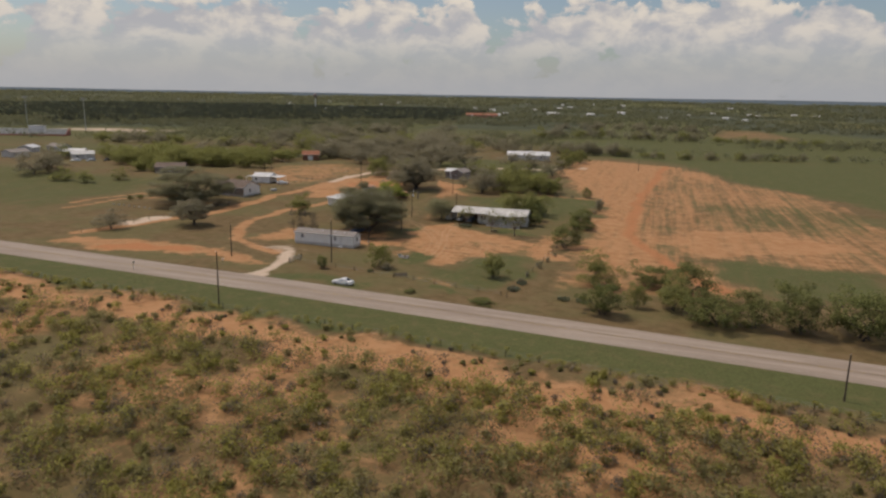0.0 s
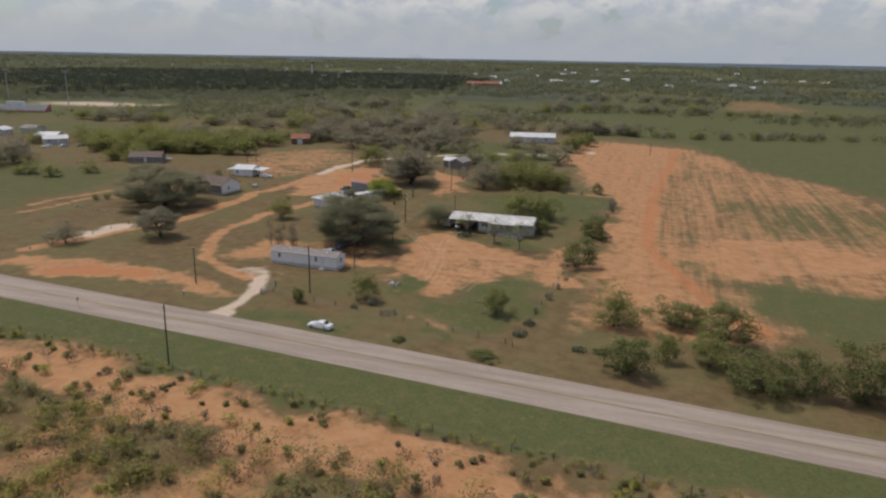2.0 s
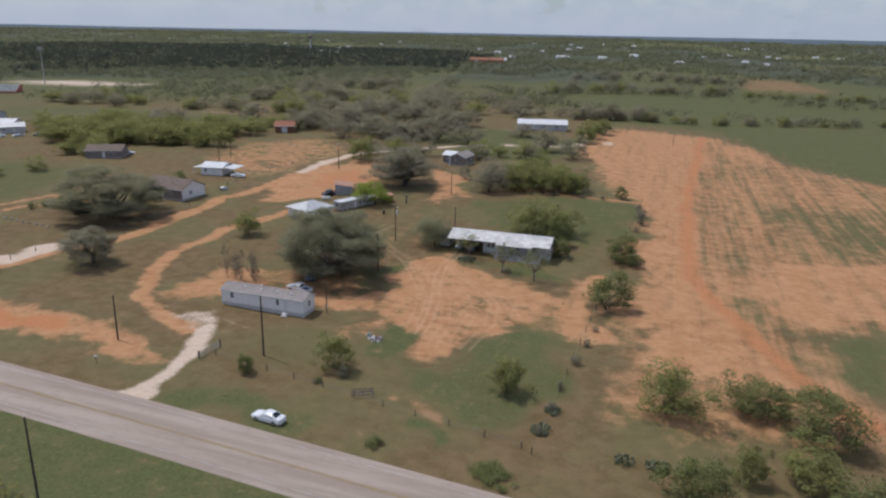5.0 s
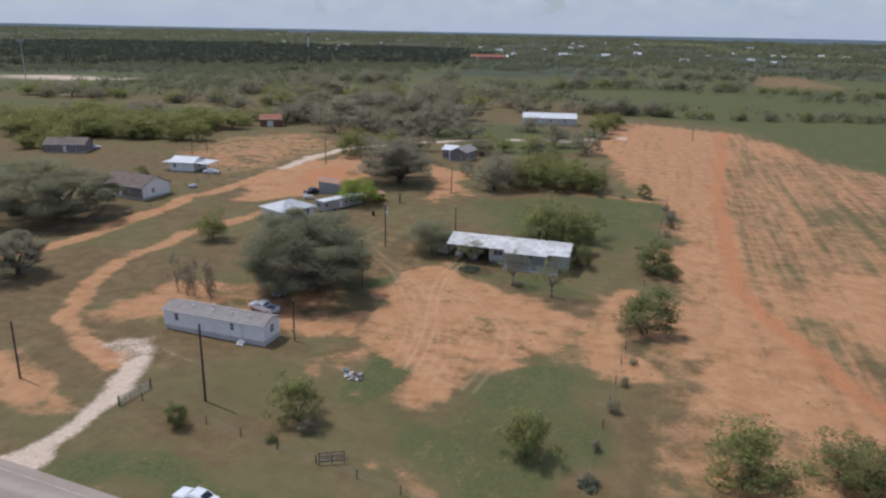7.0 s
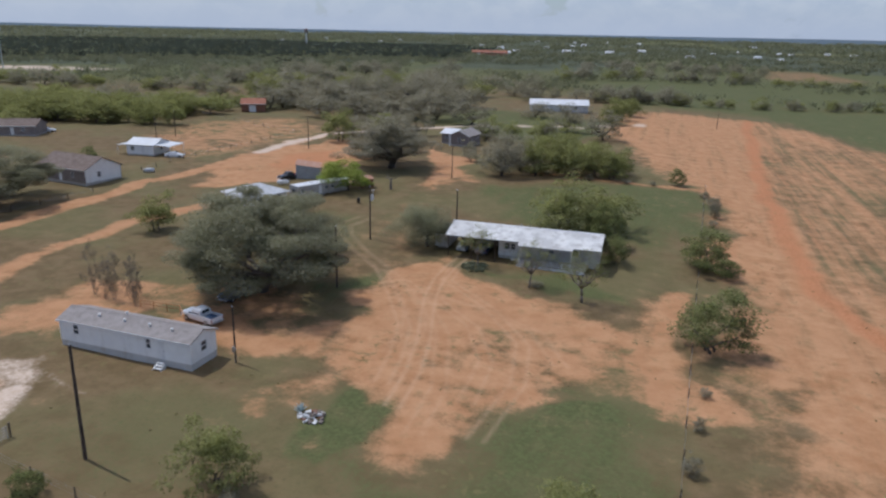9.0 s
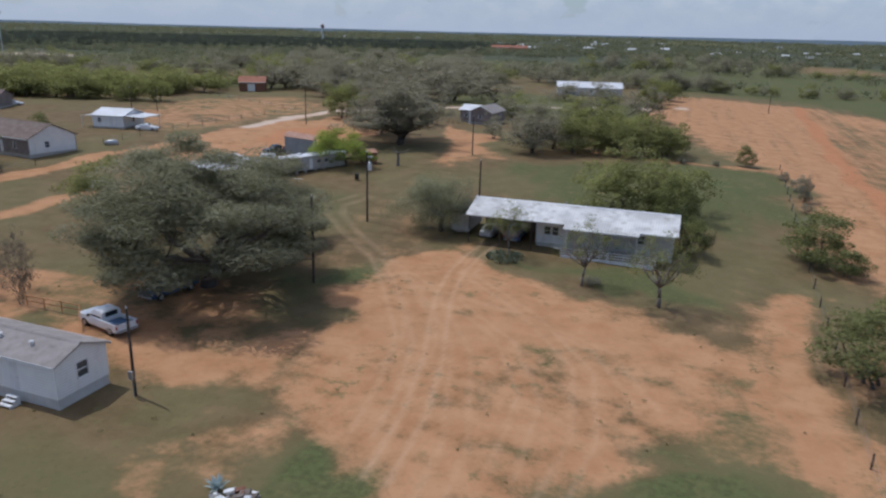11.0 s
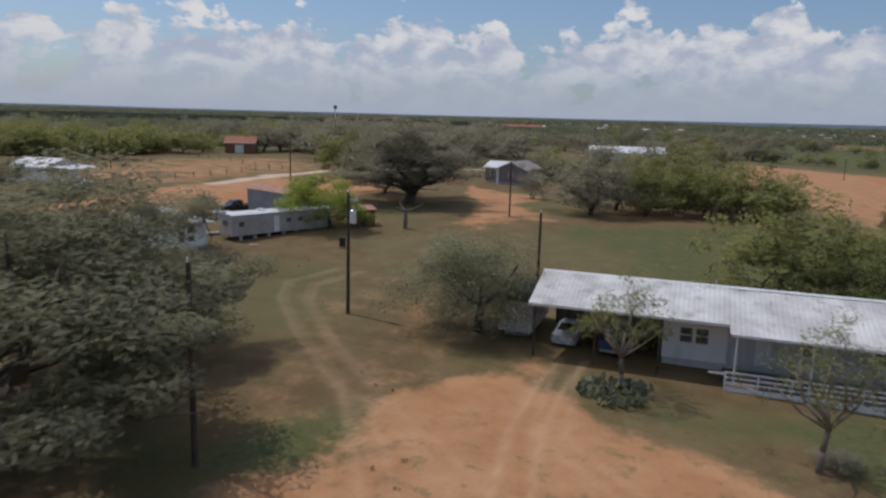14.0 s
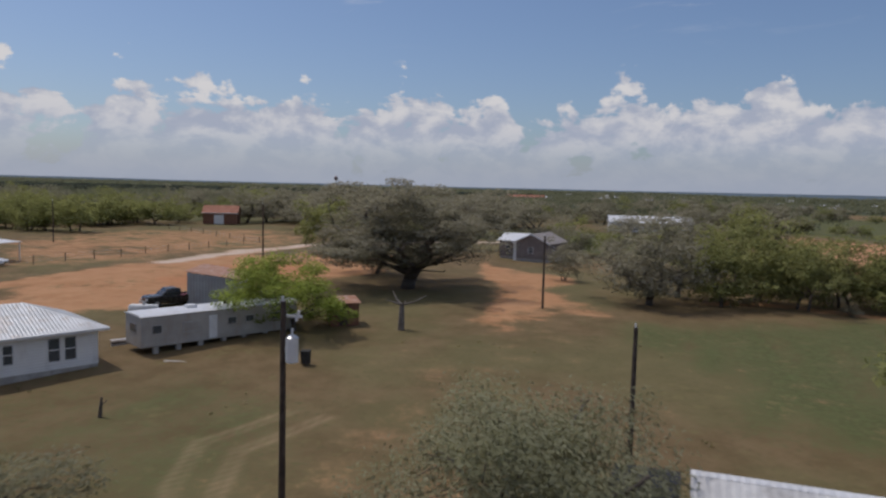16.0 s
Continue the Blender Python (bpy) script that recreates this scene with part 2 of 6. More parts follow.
def asphalt_material():
    """Worn chip-seal road: greyed brown, darker in the wheel paths' cracks, patched."""
    mat, n, s = material("worn_chip_seal")
    p = where(n)
    tone = n.mix(n.smooth(n.noise(n.scaled(p, 0.05, 0.6, 1), 1.0, 4.0), 0.35, 0.65), rgb(0.30, 0.235, 0.19), rgb(0.39, 0.315, 0.262))
    tone = n.mix(n.smooth(n.noise(p, 0.9, 6.0, 0.7), 0.5, 0.75, 0.0, 0.5), tone, rgb(0.23, 0.185, 0.155))
    tone = n.mix(n.smooth(n.noise(p, 14.0, 3.0), 0.5, 0.8, 0.0, 0.4), tone, rgb(0.38, 0.34, 0.31))
    n.put(s.inputs["Base Color"], tone)
    s.inputs["Roughness"].default_value = 0.9
    n.put(s.inputs["Normal"], n.bump(n.noise(p, 40.0, 2.0), 0.3, 0.01))
    return mat


def glass_material(name, tint=(0.05, 0.06, 0.07)):
    mat, n, s = material(name)
    n.put(s.inputs["Base Color"], n.mix(n.noise(inside(n), 1.5, 2.0), rgb(*tint), rgb(*[v * 1.8 for v in tint])))
    s.inputs["Roughness"].default_value, s.inputs["Specular IOR Level"].default_value = 0.06, 0.6
    return mat


GROUND = ground_material()
ASPHALT = asphalt_material()
LINE_YELLOW = surface("worn_yellow_paint", (0.36, 0.25, 0.09), (0.30, 0.22, 0.12), 0.6, 0.85, grime=(0.25, 0.21, 0.17), grime_amount=0.9, local=False)
LINE_WHITE = surface("worn_white_paint", (0.48, 0.45, 0.41), (0.36, 0.32, 0.28), 0.6, 0.85, grime=(0.27, 0.23, 0.2), grime_amount=0.9, local=False)
BARK = surface("grey_bark", (0.075, 0.06, 0.05), (0.125, 0.105, 0.088), 3.0, 0.95, bump=0.7, fine=12.0)
BARK_PALE = surface("pale_twig_bark", (0.15, 0.125, 0.105), (0.22, 0.19, 0.165), 3.0, 0.95, bump=0.5, fine=12.0)
OAK = leaf_material("live_oak_leaves", (0.155, 0.157, 0.098), (0.285, 0.278, 0.185), (0.31, 0.288, 0.21), 0.25)
OAK_GREY = leaf_material("grey_oak_leaves", (0.185, 0.172, 0.122), (0.315, 0.29, 0.215), (0.34, 0.31, 0.245), 0.35)
MESQUITE = leaf_material("mesquite_leaves", (0.155, 0.17, 0.055), (0.30, 0.308, 0.118), (0.30, 0.28, 0.145), 0.2)
BRIGHT = leaf_material("bright_green_leaves", (0.16, 0.21, 0.035), (0.33, 0.40, 0.085), (0.34, 0.34, 0.12), 0.15)
SAGE = leaf_material("soft_sage_leaves", (0.17, 0.178, 0.10), (0.30, 0.30, 0.185), (0.33, 0.31, 0.22), 0.3)
SHRUB = leaf_material("dark_green_shrub_leaves", (0.105, 0.122, 0.045), (0.225, 0.245, 0.098), (0.2, 0.185, 0.1), 0.2)
SCRUB = leaf_material("thorn_scrub_leaves", (0.25, 0.245, 0.065), (0.44, 0.41, 0.13), (0.32, 0.265, 0.15), 0.35)
OLIVE = leaf_material("dull_olive_scrub_leaves", (0.21, 0.20, 0.085), (0.36, 0.33, 0.15), (0.27, 0.23, 0.15), 0.4)
WOODS = leaf_material("far_woodland_leaves", (0.135, 0.146, 0.092), (0.215, 0.222, 0.142), (0.23, 0.215, 0.155), 0.3)
# dark bluish leaves: cloud shade and haze are put into the colour
CLOUD_SHADED = leaf_material("cloud_shaded_leaves", (0.046, 0.06, 0.05), (0.085, 0.10, 0.08), (0.09, 0.095, 0.075), 0.2)
WEED = leaf_material("weed_tufts", (0.24, 0.22, 0.10), (0.34, 0.29, 0.15), (0.40, 0.31, 0.19), 0.5)
TWIGS = leaf_material("bare_grey_twigs", (0.13, 0.108, 0.092), (0.21, 0.18, 0.155), (0.24, 0.2, 0.17), 0.3)
WHITE_SIDING = surface("white_vinyl_siding", (0.79, 0.79, 0.785), (0.83, 0.83, 0.82), 0.8, 0.5, grime=(0.48, 0.46, 0.43), grime_amount=0.35, ribs=("Z", 0.2), fine=18)
SKIRT = surface("pale_skirting_panels", (0.50, 0.49, 0.47), (0.57, 0.56, 0.54), 0.8, 0.6, grime=(0.40, 0.30, 0.22), grime_amount=0.6, ribs=("X", 0.3))
GREY_SHINGLE = surface("grey_brown_shingles", (0.27, 0.24, 0.225), (0.33, 0.295, 0.28), 1.2, 0.9, grime=(0.15, 0.13, 0.12), ribs=("Y", 0.14), bump=0.2)
WHITE_METAL = surface("white_metal_roofing", (0.66, 0.665, 0.68), (0.75, 0.755, 0.77), 0.5, 0.42, grime=(0.50, 0.44, 0.38), grime_amount=0.45, ribs=("X", 0.3), fine=9)
GALVANISED = surface("weathered_galvanised_sheet", (0.46, 0.47, 0.48), (0.60, 0.61, 0.62), 0.6, 0.45, 0.25, grime=(0.35, 0.27, 0.21), grime_amount=0.6, ribs=("X", 0.25), fine=8)
DULL_METAL = surface("weathered_white_metal_roof", (0.50, 0.49, 0.48), (0.72, 0.71, 0.69), 0.45, 0.6, grime=(0.30, 0.275, 0.25), grime_amount=0.85, ribs=("X", 0.3))
RUST_ROOF = surface("rusted_sheet_roof", (0.36, 0.17, 0.10), (0.44, 0.25, 0.17), 0.9, 0.75, grime=(0.52, 0.46, 0.42), grime_amount=0.7, ribs=("X", 0.25))
RED_ROOF = surface("brick_red_metal_roof", (0.28, 0.095, 0.05), (0.36, 0.14, 0.08), 0.7, 0.7, grime=(0.2, 0.09, 0.06), ribs=("X", 0.4))
BROWN_ROOF = surface("brown_shingles", (0.15, 0.11, 0.09), (0.21, 0.16, 0.135), 1.0, 0.9, grime=(0.12, 0.09, 0.08), ribs=("Y", 0.16))
GREY_WALL = surface("grey_painted_panelling", (0.50, 0.50, 0.50), (0.58, 0.58, 0.575), 0.8, 0.65, grime=(0.27, 0.24, 0.21), ribs=("X", 0.4))
TAUPE_WALL = surface("taupe_siding", (0.21, 0.175, 0.165), (0.26, 0.22, 0.205), 0.8, 0.75, grime=(0.16, 0.13, 0.12), ribs=("Z", 0.25))
TRAILER_SKIN = surface("chalky_trailer_cladding", (0.37, 0.345, 0.315), (0.45, 0.43, 0.40), 0.7, 0.6, grime=(0.36, 0.29, 0.22), grime_amount=0.6, ribs=("Z", 0.15))
SHEET_GREY = surface("grey_sheet_metal", (0.33, 0.34, 0.36), (0.41, 0.42, 0.44), 0.6, 0.5, 0.2, grime=(0.3, 0.25, 0.21), ribs=("X", 0.3))
OLD_WOOD = surface("weathered_boards", (0.15, 0.12, 0.10), (0.25, 0.21, 0.18), 2.5, 0.9, grime=(0.1, 0.08, 0.07), bump=0.4)
DARK_WOOD = surface("dark_creosote_timber", (0.055, 0.04, 0.032), (0.095, 0.072, 0.058), 2.5, 0.9, bump=0.4)
RED_WOOD = surface("red_brown_boards", (0.17, 0.075, 0.045), (0.24, 0.12, 0.08), 2.0, 0.85, grime=(0.11, 0.06, 0.045))
CONCRETE = surface("concrete_block", (0.36, 0.34, 0.31), (0.46, 0.44, 0.41), 2.0, 0.9, grime=(0.25, 0.21, 0.18))
WHITE_PAINT = surface("white_paint", (0.68, 0.68, 0.68), (0.76, 0.76, 0.76), 1.5, 0.5, grime=(0.5, 0.47, 0.43), grime_amount=0.3)
STEEL = surface("galvanised_steel", (0.38, 0.39, 0.40), (0.5, 0.51, 0.52), 3.0, 0.4, 0.7)
CAR_WHITE = surface("white_car_paint", (0.74, 0.75, 0.77), (0.79, 0.80, 0.82), 1.0, 0.22, spec=0.6, fine=3.0)
CAR_SILVER = surface("silver_car_paint", (0.48, 0.52, 0.58), (0.54, 0.58, 0.64), 1.0, 0.28, 0.3, spec=0.6, fine=3.0)
CAR_DARK = surface("near_black_car_paint", (0.018, 0.016, 0.017), (0.03, 0.025, 0.025), 1.0, 0.25, spec=0.6, fine=3.0)
CAR_BLUE = surface("dull_blue_car_paint", (0.035, 0.075, 0.16), (0.05, 0.1, 0.2), 1.0, 0.35, spec=0.5, fine=3.0)
TYRE = surface("tyre_rubber", (0.018, 0.018, 0.018), (0.03, 0.029, 0.028), 5.0, 0.9)
RUBBER_BLACK = surface("black_plastic", (0.02, 0.02, 0.02), (0.035, 0.033, 0.03), 4.0, 0.7)
DECK_ORANGE = surface("orange_stained_timber", (0.44, 0.19, 0.075), (0.52, 0.26, 0.12), 2.0, 0.7, grime=(0.3, 0.15, 0.08))
LAMP_RED = surface("red_lamp_plastic", (0.28, 0.02, 0.015), (0.35, 0.03, 0.02), 6.0, 0.25)
LAMP_CLEAR = surface("clear_lamp_plastic", (0.55, 0.56, 0.58), (0.65, 0.66, 0.68), 6.0, 0.15)
BRICK_RED = surface("faded_red_panels", (0.35, 0.12, 0.09), (0.42, 0.17, 0.13), 1.0, 0.8)
GLASS = glass_material("window_glass")
CAR_GLASS = glass_material("car_glass", (0.015, 0.018, 0.02))


# ---- building blocks ----
class Shape:
    """Collects corners and faces of one mesh."""

    def __init__(self):
        self.v, self.f = [], []

    def box(self, x0, y0, z0, x1, y1, z1):
        k = len(self.v)
        self.v += [(x, y, z) for z in (z0, z1) for x, y in ((x0, y0), (x1, y0), (x1, y1), (x0, y1))]
        self.f += [tuple(k + i for i in q) for q in ((3, 2, 1, 0), (4, 5, 6, 7), (0, 1, 5, 4), (1, 2, 6, 5), (2, 3, 7, 6), (3, 0, 4, 7))]
        return self

    def prism(self, outline, d, axis="x"):
        """A flat outline of (a, b) pairs pushed from d[0] to d[1] along an axis: x takes (y, z), y takes (x, z), z takes (x, y)."""
        k, m = len(self.v), len(outline)
        for c in d:
            for a, b in outline:
                self.v.append((c, a, b) if axis == "x" else (a, c, b) if axis == "y" else (a, b, c))
        self.f += [tuple(range(k, k + m))[::-1], tuple(range(k + m, k + 2 * m))]
        self.f += [(k + i, k + (i + 1) % m, k + m + (i + 1) % m, k + m + i) for i in range(m)]
        return self

    def tube(self, a, b, r0, r1=None, sides=8):
        a, b = Vector(a), Vector(b)
        r1 = r0 if r1 is None else r1
        d = (b - a).normalized()
        u = d.orthogonal().normalized()
        w = d.cross(u)
        k = len(self.v)
        for c, r in ((a, r0), (b, r1)):
            for i in range(sides):
                q = 2 * math.pi * i / sides
                self.v.append(tuple(c + (u * math.cos(q) + w * math.sin(q)) * r))
        self.f += [(k + i, k + (i + 1) % sides, k + sides + (i + 1) % sides, k + sides + i) for i in range(sides)]
        self.f += [tuple(range(k, k + sides))[::-1], tuple(range(k + sides, k + 2 * sides))]
        return self

    def slab(self, corners, thick):
        """A sheet with thickness under four corners."""
        k = len(self.v)
        m = len(corners)
        self.v += [tuple(c) for c in corners] + [(c[0], c[1], c[2] - thick) for c in corners]
        self.f += [tuple(range(k, k + m)), tuple(range(k + m, k + 2 * m))[::-1]]
        self.f += [(k + (i + 1) % m, k + i, k + m + i, k + m + (i + 1) % m) for i in range(m)]
        return self

    def mesh(self, name, mat, bevel=0.0, smooth=False):
        me = bpy.data.meshes.new(name)
        me.from_pydata(self.v, [], self.f)
        bm = bmesh.new()
        bm.from_mesh(me)
        bmesh.ops.recalc_face_normals(bm, faces=bm.faces)
        if bevel:
            sharp = [e for e in bm.edges if len(e.link_faces) == 2 and e.calc_face_angle(0) > 0.5]
            bmesh.ops.bevel(bm, geom=sharp, offset=bevel, segments=2, affect="EDGES", profile=0.6)
        bm.to_mesh(me)
        bm.free()
        if smooth:
            me.polygons.foreach_set("use_smooth", [True] * len(me.polygons))
        me.materials.append(mat)
        return me


def part(name, shape, mat, parent, label="", bevel=0.0, smooth=False):
    ob = new(name, shape.mesh(name, mat, bevel, smooth))
    ob.parent = parent
    return tagged(ob, label)


def thing(name, x, y, label, category, turn=0.0, z=None, group="", scale=(1, 1, 1), kind=""):
    """An empty at the base of a thing, standing on the ground."""
    ob = new(name)
    ob.empty_display_size = 0.3
    ob.matrix_basis = Matrix.LocRotScale((x, y, land(x, y) if z is None else z), Euler((0, 0, radians(turn))), scale)
    return tagged(ob, label, category, group, kind)


# ---- the lie of the land ----
def step(a, b, v):
    u = np.clip((np.asarray(v, float) - a) / (b - a), 0, 1)
    return u * u * (3 - 2 * u)


def land(x, y):
    """Height of the ground: it falls gently towards +x, and rises by a bank behind the long house."""
    side = -0.017 * (np.clip(x, -75, 60) + 75) - 0.010 * (np.clip(x, -260, -75) + 75)
    z = side + 1.6 * step(225, 275, y) * (1 - step(-45, 15, x))
    z = z + 22 * step(1900, 4700, np.hypot(x, y))
    return float(z) if np.ndim(z) == 0 else z


def road_y(x):
    return 124.1 - 0.0755 * x


def lattice(x, y, seed):
    """Smooth value noise from 0 to 1."""
    xi, yi = np.floor(x).astype(np.int64), np.floor(y).astype(np.int64)
    u, v = x - xi, y - yi
    u, v = u * u * (3 - 2 * u), v * v * (3 - 2 * v)

    def h(i, j):
        k = (i * 374761393 + j * 668265263 + seed * 974711) & 0x7FFFFFFF
        k = ((k ^ (k >> 13)) * 1274126177) & 0x7FFFFFFF
        return ((k ^ (k >> 16)) & 0xFFFF) / 65535.0
    return (h(xi, yi) * (1 - u) + h(xi + 1, yi) * u) * (1 - v) + (h(xi, yi + 1) * (1 - u) + h(xi + 1, yi + 1) * u) * v


def spread(first, last, fine, near_a, near_b, coarse):
    """Grid lines: fine between near_a and near_b, coarse round that, ever wider further out."""
    lines = list(np.arange(near_a, near_b, fine))
    a, b, d = near_a, near_b, coarse
    up, down = [near_b], []
    while up[-1] < last:
        d = coarse if up[-1] < near_b + 110 else d * 1.22
        up.append(min(last, up[-1] + d))
    d = coarse
    a = near_a
    while a > first:
        d = coarse if a > near_a - 110 else d * 1.22
        a = max(first, a - d)
        down.append(a)
    return np.array(sorted(set(np.round(down + lines + up, 3))))


GX = spread(-4700, 4700, 0.3, -98, -30, 1.3)
GY = spread(-1500, 4850, 0.3, 160, 242, 1.3)
PX, PY = np.meshgrid(GX, GY)
WX = PX + 8.0 * (lattice(PX / 9, PY / 9, 1) - 0.5) + 3.0 * (lattice(PX / 3, PY / 3, 2) - 0.5)
WY = PY + 8.0 * (lattice(PX / 9, PY / 9, 3) - 0.5) + 3.0 * (lattice(PX / 3, PY / 3, 4) - 0.5)
MAPS = {key: np.zeros(PX.shape) for key in ("dirt", "green", "pale", "red", "rows", "track", "brush")}


def away(points, qx, qy, closed):
    """Distance to a line of points; negative inside a closed one."""
    best, inner = np.full(qx.shape, 1e9), np.zeros(qx.shape, bool)
    pairs = list(zip(points, points[1:] + points[:1])) if closed else list(zip(points, points[1:]))
    for (ax, ay), (bx, by) in pairs:
        dx, dy = bx - ax, by - ay
        t = np.clip(((qx - ax) * dx + (qy - ay) * dy) / (dx * dx + dy * dy), 0, 1)
        best = np.minimum(best, (qx - ax - t * dx) ** 2 + (qy - ay - t * dy) ** 2)
        if closed and dy:
            inner ^= ((ay > qy) != (by > qy)) & (qx < dx * (qy - ay) / dy + ax)
    best = np.sqrt(best)
    return np.where(inner, -best, best) if closed else best


def lay(key, strength, soft, points, wide=None, warp=True):
    """Raise a map inside an outline, or along a way of that width."""
    k = 0.0 if not warp else 1.0 if wide is None else 0.3
    d = away(points, PX + k * (WX - PX), PY + k * (WY - PY), wide is None)
    if wide is not None:
        d = d - wide / 2
    MAPS[key] = np.maximum(MAPS[key], strength * (1 - step(-soft, soft, d)))


def clear(key, strength, soft, points, wide=None):
    d = away(points, WX, WY, wide is None)
    if wide is not None:
        d = d - wide / 2
    MAPS[key] *= 1 - strength * (1 - step(-soft, soft, d))


# ---- ground ----
# scrub land south of the road: sand showing between the bushes
MAPS["dirt"] = np.maximum(MAPS["dirt"], np.where(PY < 108 - 0.085 * PX, 0.44 - 0.1 * step(-30, 20, PX) + 0.75 * (lattice(PX / 13, PY / 13, 9) - 0.5), 0) * step(-900, -500, PX) * (1 - step(500, 900, PX)))
lay("dirt", 0.9, 4, [(-140, 116), (-80, 111), (-40, 106), (10, 101), (45, 98), (45, 86), (0, 89), (-45, 94), (-85, 99), (-140, 103)])
# green verges
lay("green", 0.95, 1.2, [(-600, 159.5), (-600, 168), (-60, 128), (60, 119), (600, 78), (600, 72)])
lay("green", 0.95, 1.6, [(-600, 156), (-140, 118), (60, 101), (600, 60), (600, 78), (60, 119.5), (-600, 169)])
clear("dirt", 1.0, 1.0, [(-600, 158), (-140, 118), (-80, 112.5), (-40, 108), (10, 104), (60, 100), (600, 60), (600, 80), (60, 120), (-600, 170)])
clear("green", 1.0, 1.5, [(-145, 146), (-88, 136), (-88, 160), (-145, 160)])
# yard of the long house and the ways through it
lay("dirt", 0.86, 3.0, [(-68.5, 178), (-69.6, 186), (-68.3, 194), (-69.0, 204), (-70.5, 211), (-65, 217), (-61, 219), (-58, 212), (-54, 206), (-47, 207), (-42, 203), (-37, 199), (-32, 199), (-28, 196), (-28, 186), (-35, 185), (-39, 183), (-42.4, 176), (-43.5, 166), (-47, 163), (-51, 160.5), (-53.5, 167), (-57, 173.5), (-61, 174)])
lay("dirt", 0.86, 3.0, [(-68, 178), (-72, 180), (-77, 178), (-84, 178), (-92, 182), (-86, 186), (-76, 186), (-69, 192)])
lay("dirt", 0.72, 3.5, [(-31, 198), (-26, 205), (-27, 217), (-31, 214), (-34, 203)])
lay("dirt", 0.80, 3, [(-28, 200), (-24, 200), (-22, 182), (-28, 178), (-31, 186)])
lay("dirt", 0.62, 4, [(-99, 186), (-92, 197), (-80, 199), (-73, 192), (-74, 184), (-90, 182)])
lay("dirt", 0.60, 2.5, [(-72, 166), (-66, 172), (-62, 176), (-60, 171), (-66, 166)])
lay("dirt", 0.36, 5, [(-74, 206), (-80, 222), (-80, 245), (-76, 262), (-84, 300)], 6)
lay("dirt", 0.42, 4, [(-66, 206), (-72, 216), (-74, 232)], 6)
lay("dirt", 0.50, 2, [(-58, 149), (-46, 141.5), (-37, 141), (-46, 146)])
lay("green", 0.62, 4.5, [(-61, 174), (-57, 174), (-52.5, 164), (-50, 161), (-44, 161), (-41, 174), (-38, 183), (-31, 180), (-27, 171), (-26, 155), (-30, 146), (-48, 146), (-53, 152)])
lay("green", 0.8, 3.0, [(-84, 138), (-84, 142), (-80, 145), (-70, 142), (-60, 140), (-60, 135), (-80, 135.5)])
lay("green", 0.70, 3, [(-57, 217), (-36, 214), (-34, 205), (-46, 209)])
lay("green", 0.30, 4, [(-84, 168), (-62, 166), (-66, 150), (-86, 150)])
lay("green", 0.95, 1.5, [(-45, 141), (-38, 141), (-37.5, 138.5), (-45, 139)])
# weak green that darkens the ground colour, partly for the oak's shade
lay("green", 0.40, 8, [(-118, 226), (-100, 206), (-82, 212), (-78, 232), (-96, 244)])
lay("green", 0.66, 4, [(-71, 196), (-66, 205), (-70, 210), (-76, 200)])
lay("green", 0.62, 5, [(-74, 268), (-60, 276), (-42, 286), (-22, 288), (-20, 251), (-30, 236), (-63, 246)])
lay("dirt", 0.74, 2, [(-60, 288), (-44, 289), (-30, 288), (-20, 290)], 4)
lay("dirt", 0.92, 1.6, [(-27.6, 214.9), (-28.6, 203.9), (-29.1, 192.5), (-29.1, 184.4), (-28.9, 179.6)], 4.0)
lay("dirt", 0.58, 4.0, [(-38, 199), (-28, 212), (-26, 190), (-31, 178), (-37, 184)])
lay("green", 0.85, 1.6, [(-31.0, 185.0), (-29.4, 185.0), (-29.7, 182.2), (-31.2, 182.3)])
lay("green", 0.85, 1.4, [(-27.3, 188.1), (-25.8, 187.9), (-26.8, 180.4), (-28.4, 179.7)])
# drives and lanes
lay("pale", 0.9, 1.3, [(-86, 132), (-85.4, 143.7), (-86.5, 152), (-90, 160)], 2.6)
lay("pale", 0.62, 2.2, [(-103, 166), (-97, 162), (-91, 158), (-88, 163), (-94, 168)])
lay("pale", 0.9, 1.0, [(-91, 133.5), (-81, 132.5), (-85, 142)])
lay("dirt", 0.95, 1.8, [(-92, 158), (-104, 164), (-111, 169), (-117.8, 180), (-122.5, 195), (-122.7, 215), (-120, 228), (-116, 240)], 4.2)
lay("dirt", 0.75, 3, [(-108, 172), (-94, 176), (-96, 190), (-108, 188)])
lay("dirt", 0.95, 1.6, [(-156, 158), (-148, 181), (-141, 203), (-142, 222), (-142, 242), (-138, 260), (-136, 283), (-139, 310), (-136, 328)], 5.0)
lay("dirt", 0.95, 4, [(-137, 262), (-139, 285), (-132, 312), (-118, 316), (-109, 290), (-112, 262), (-118, 250), (-130, 242)])
lay("red", 0.6, 3, [(-118, 262), (-112, 285), (-120, 300), (-128, 285)])
lay("pale", 0.75, 1.5, [(-137.5, 285), (-139, 310), (-136, 328), (-120, 350), (-100, 372), (-60, 392), (-30, 420)], 4.5)
lay("pale", 0.95, 1.6, [(-158, 176), (-152, 172), (-146, 190), (-151, 191), (-158, 184)])
lay("dirt", 0.85, 3, [(-150, 155), (-131, 155), (-118, 156.5), (-100, 151), (-86, 147.6), (-92, 145), (-108, 145), (-120, 143.6), (-150, 146)])
lay("red", 0.85, 2, [(-136, 152), (-118, 153), (-112, 149), (-122, 146), (-138, 147)])
lay("dirt", 0.8, 2, [(-190, 190), (-188, 215), (-178, 222), (-176, 230), (-192, 228), (-198, 200)], 3)
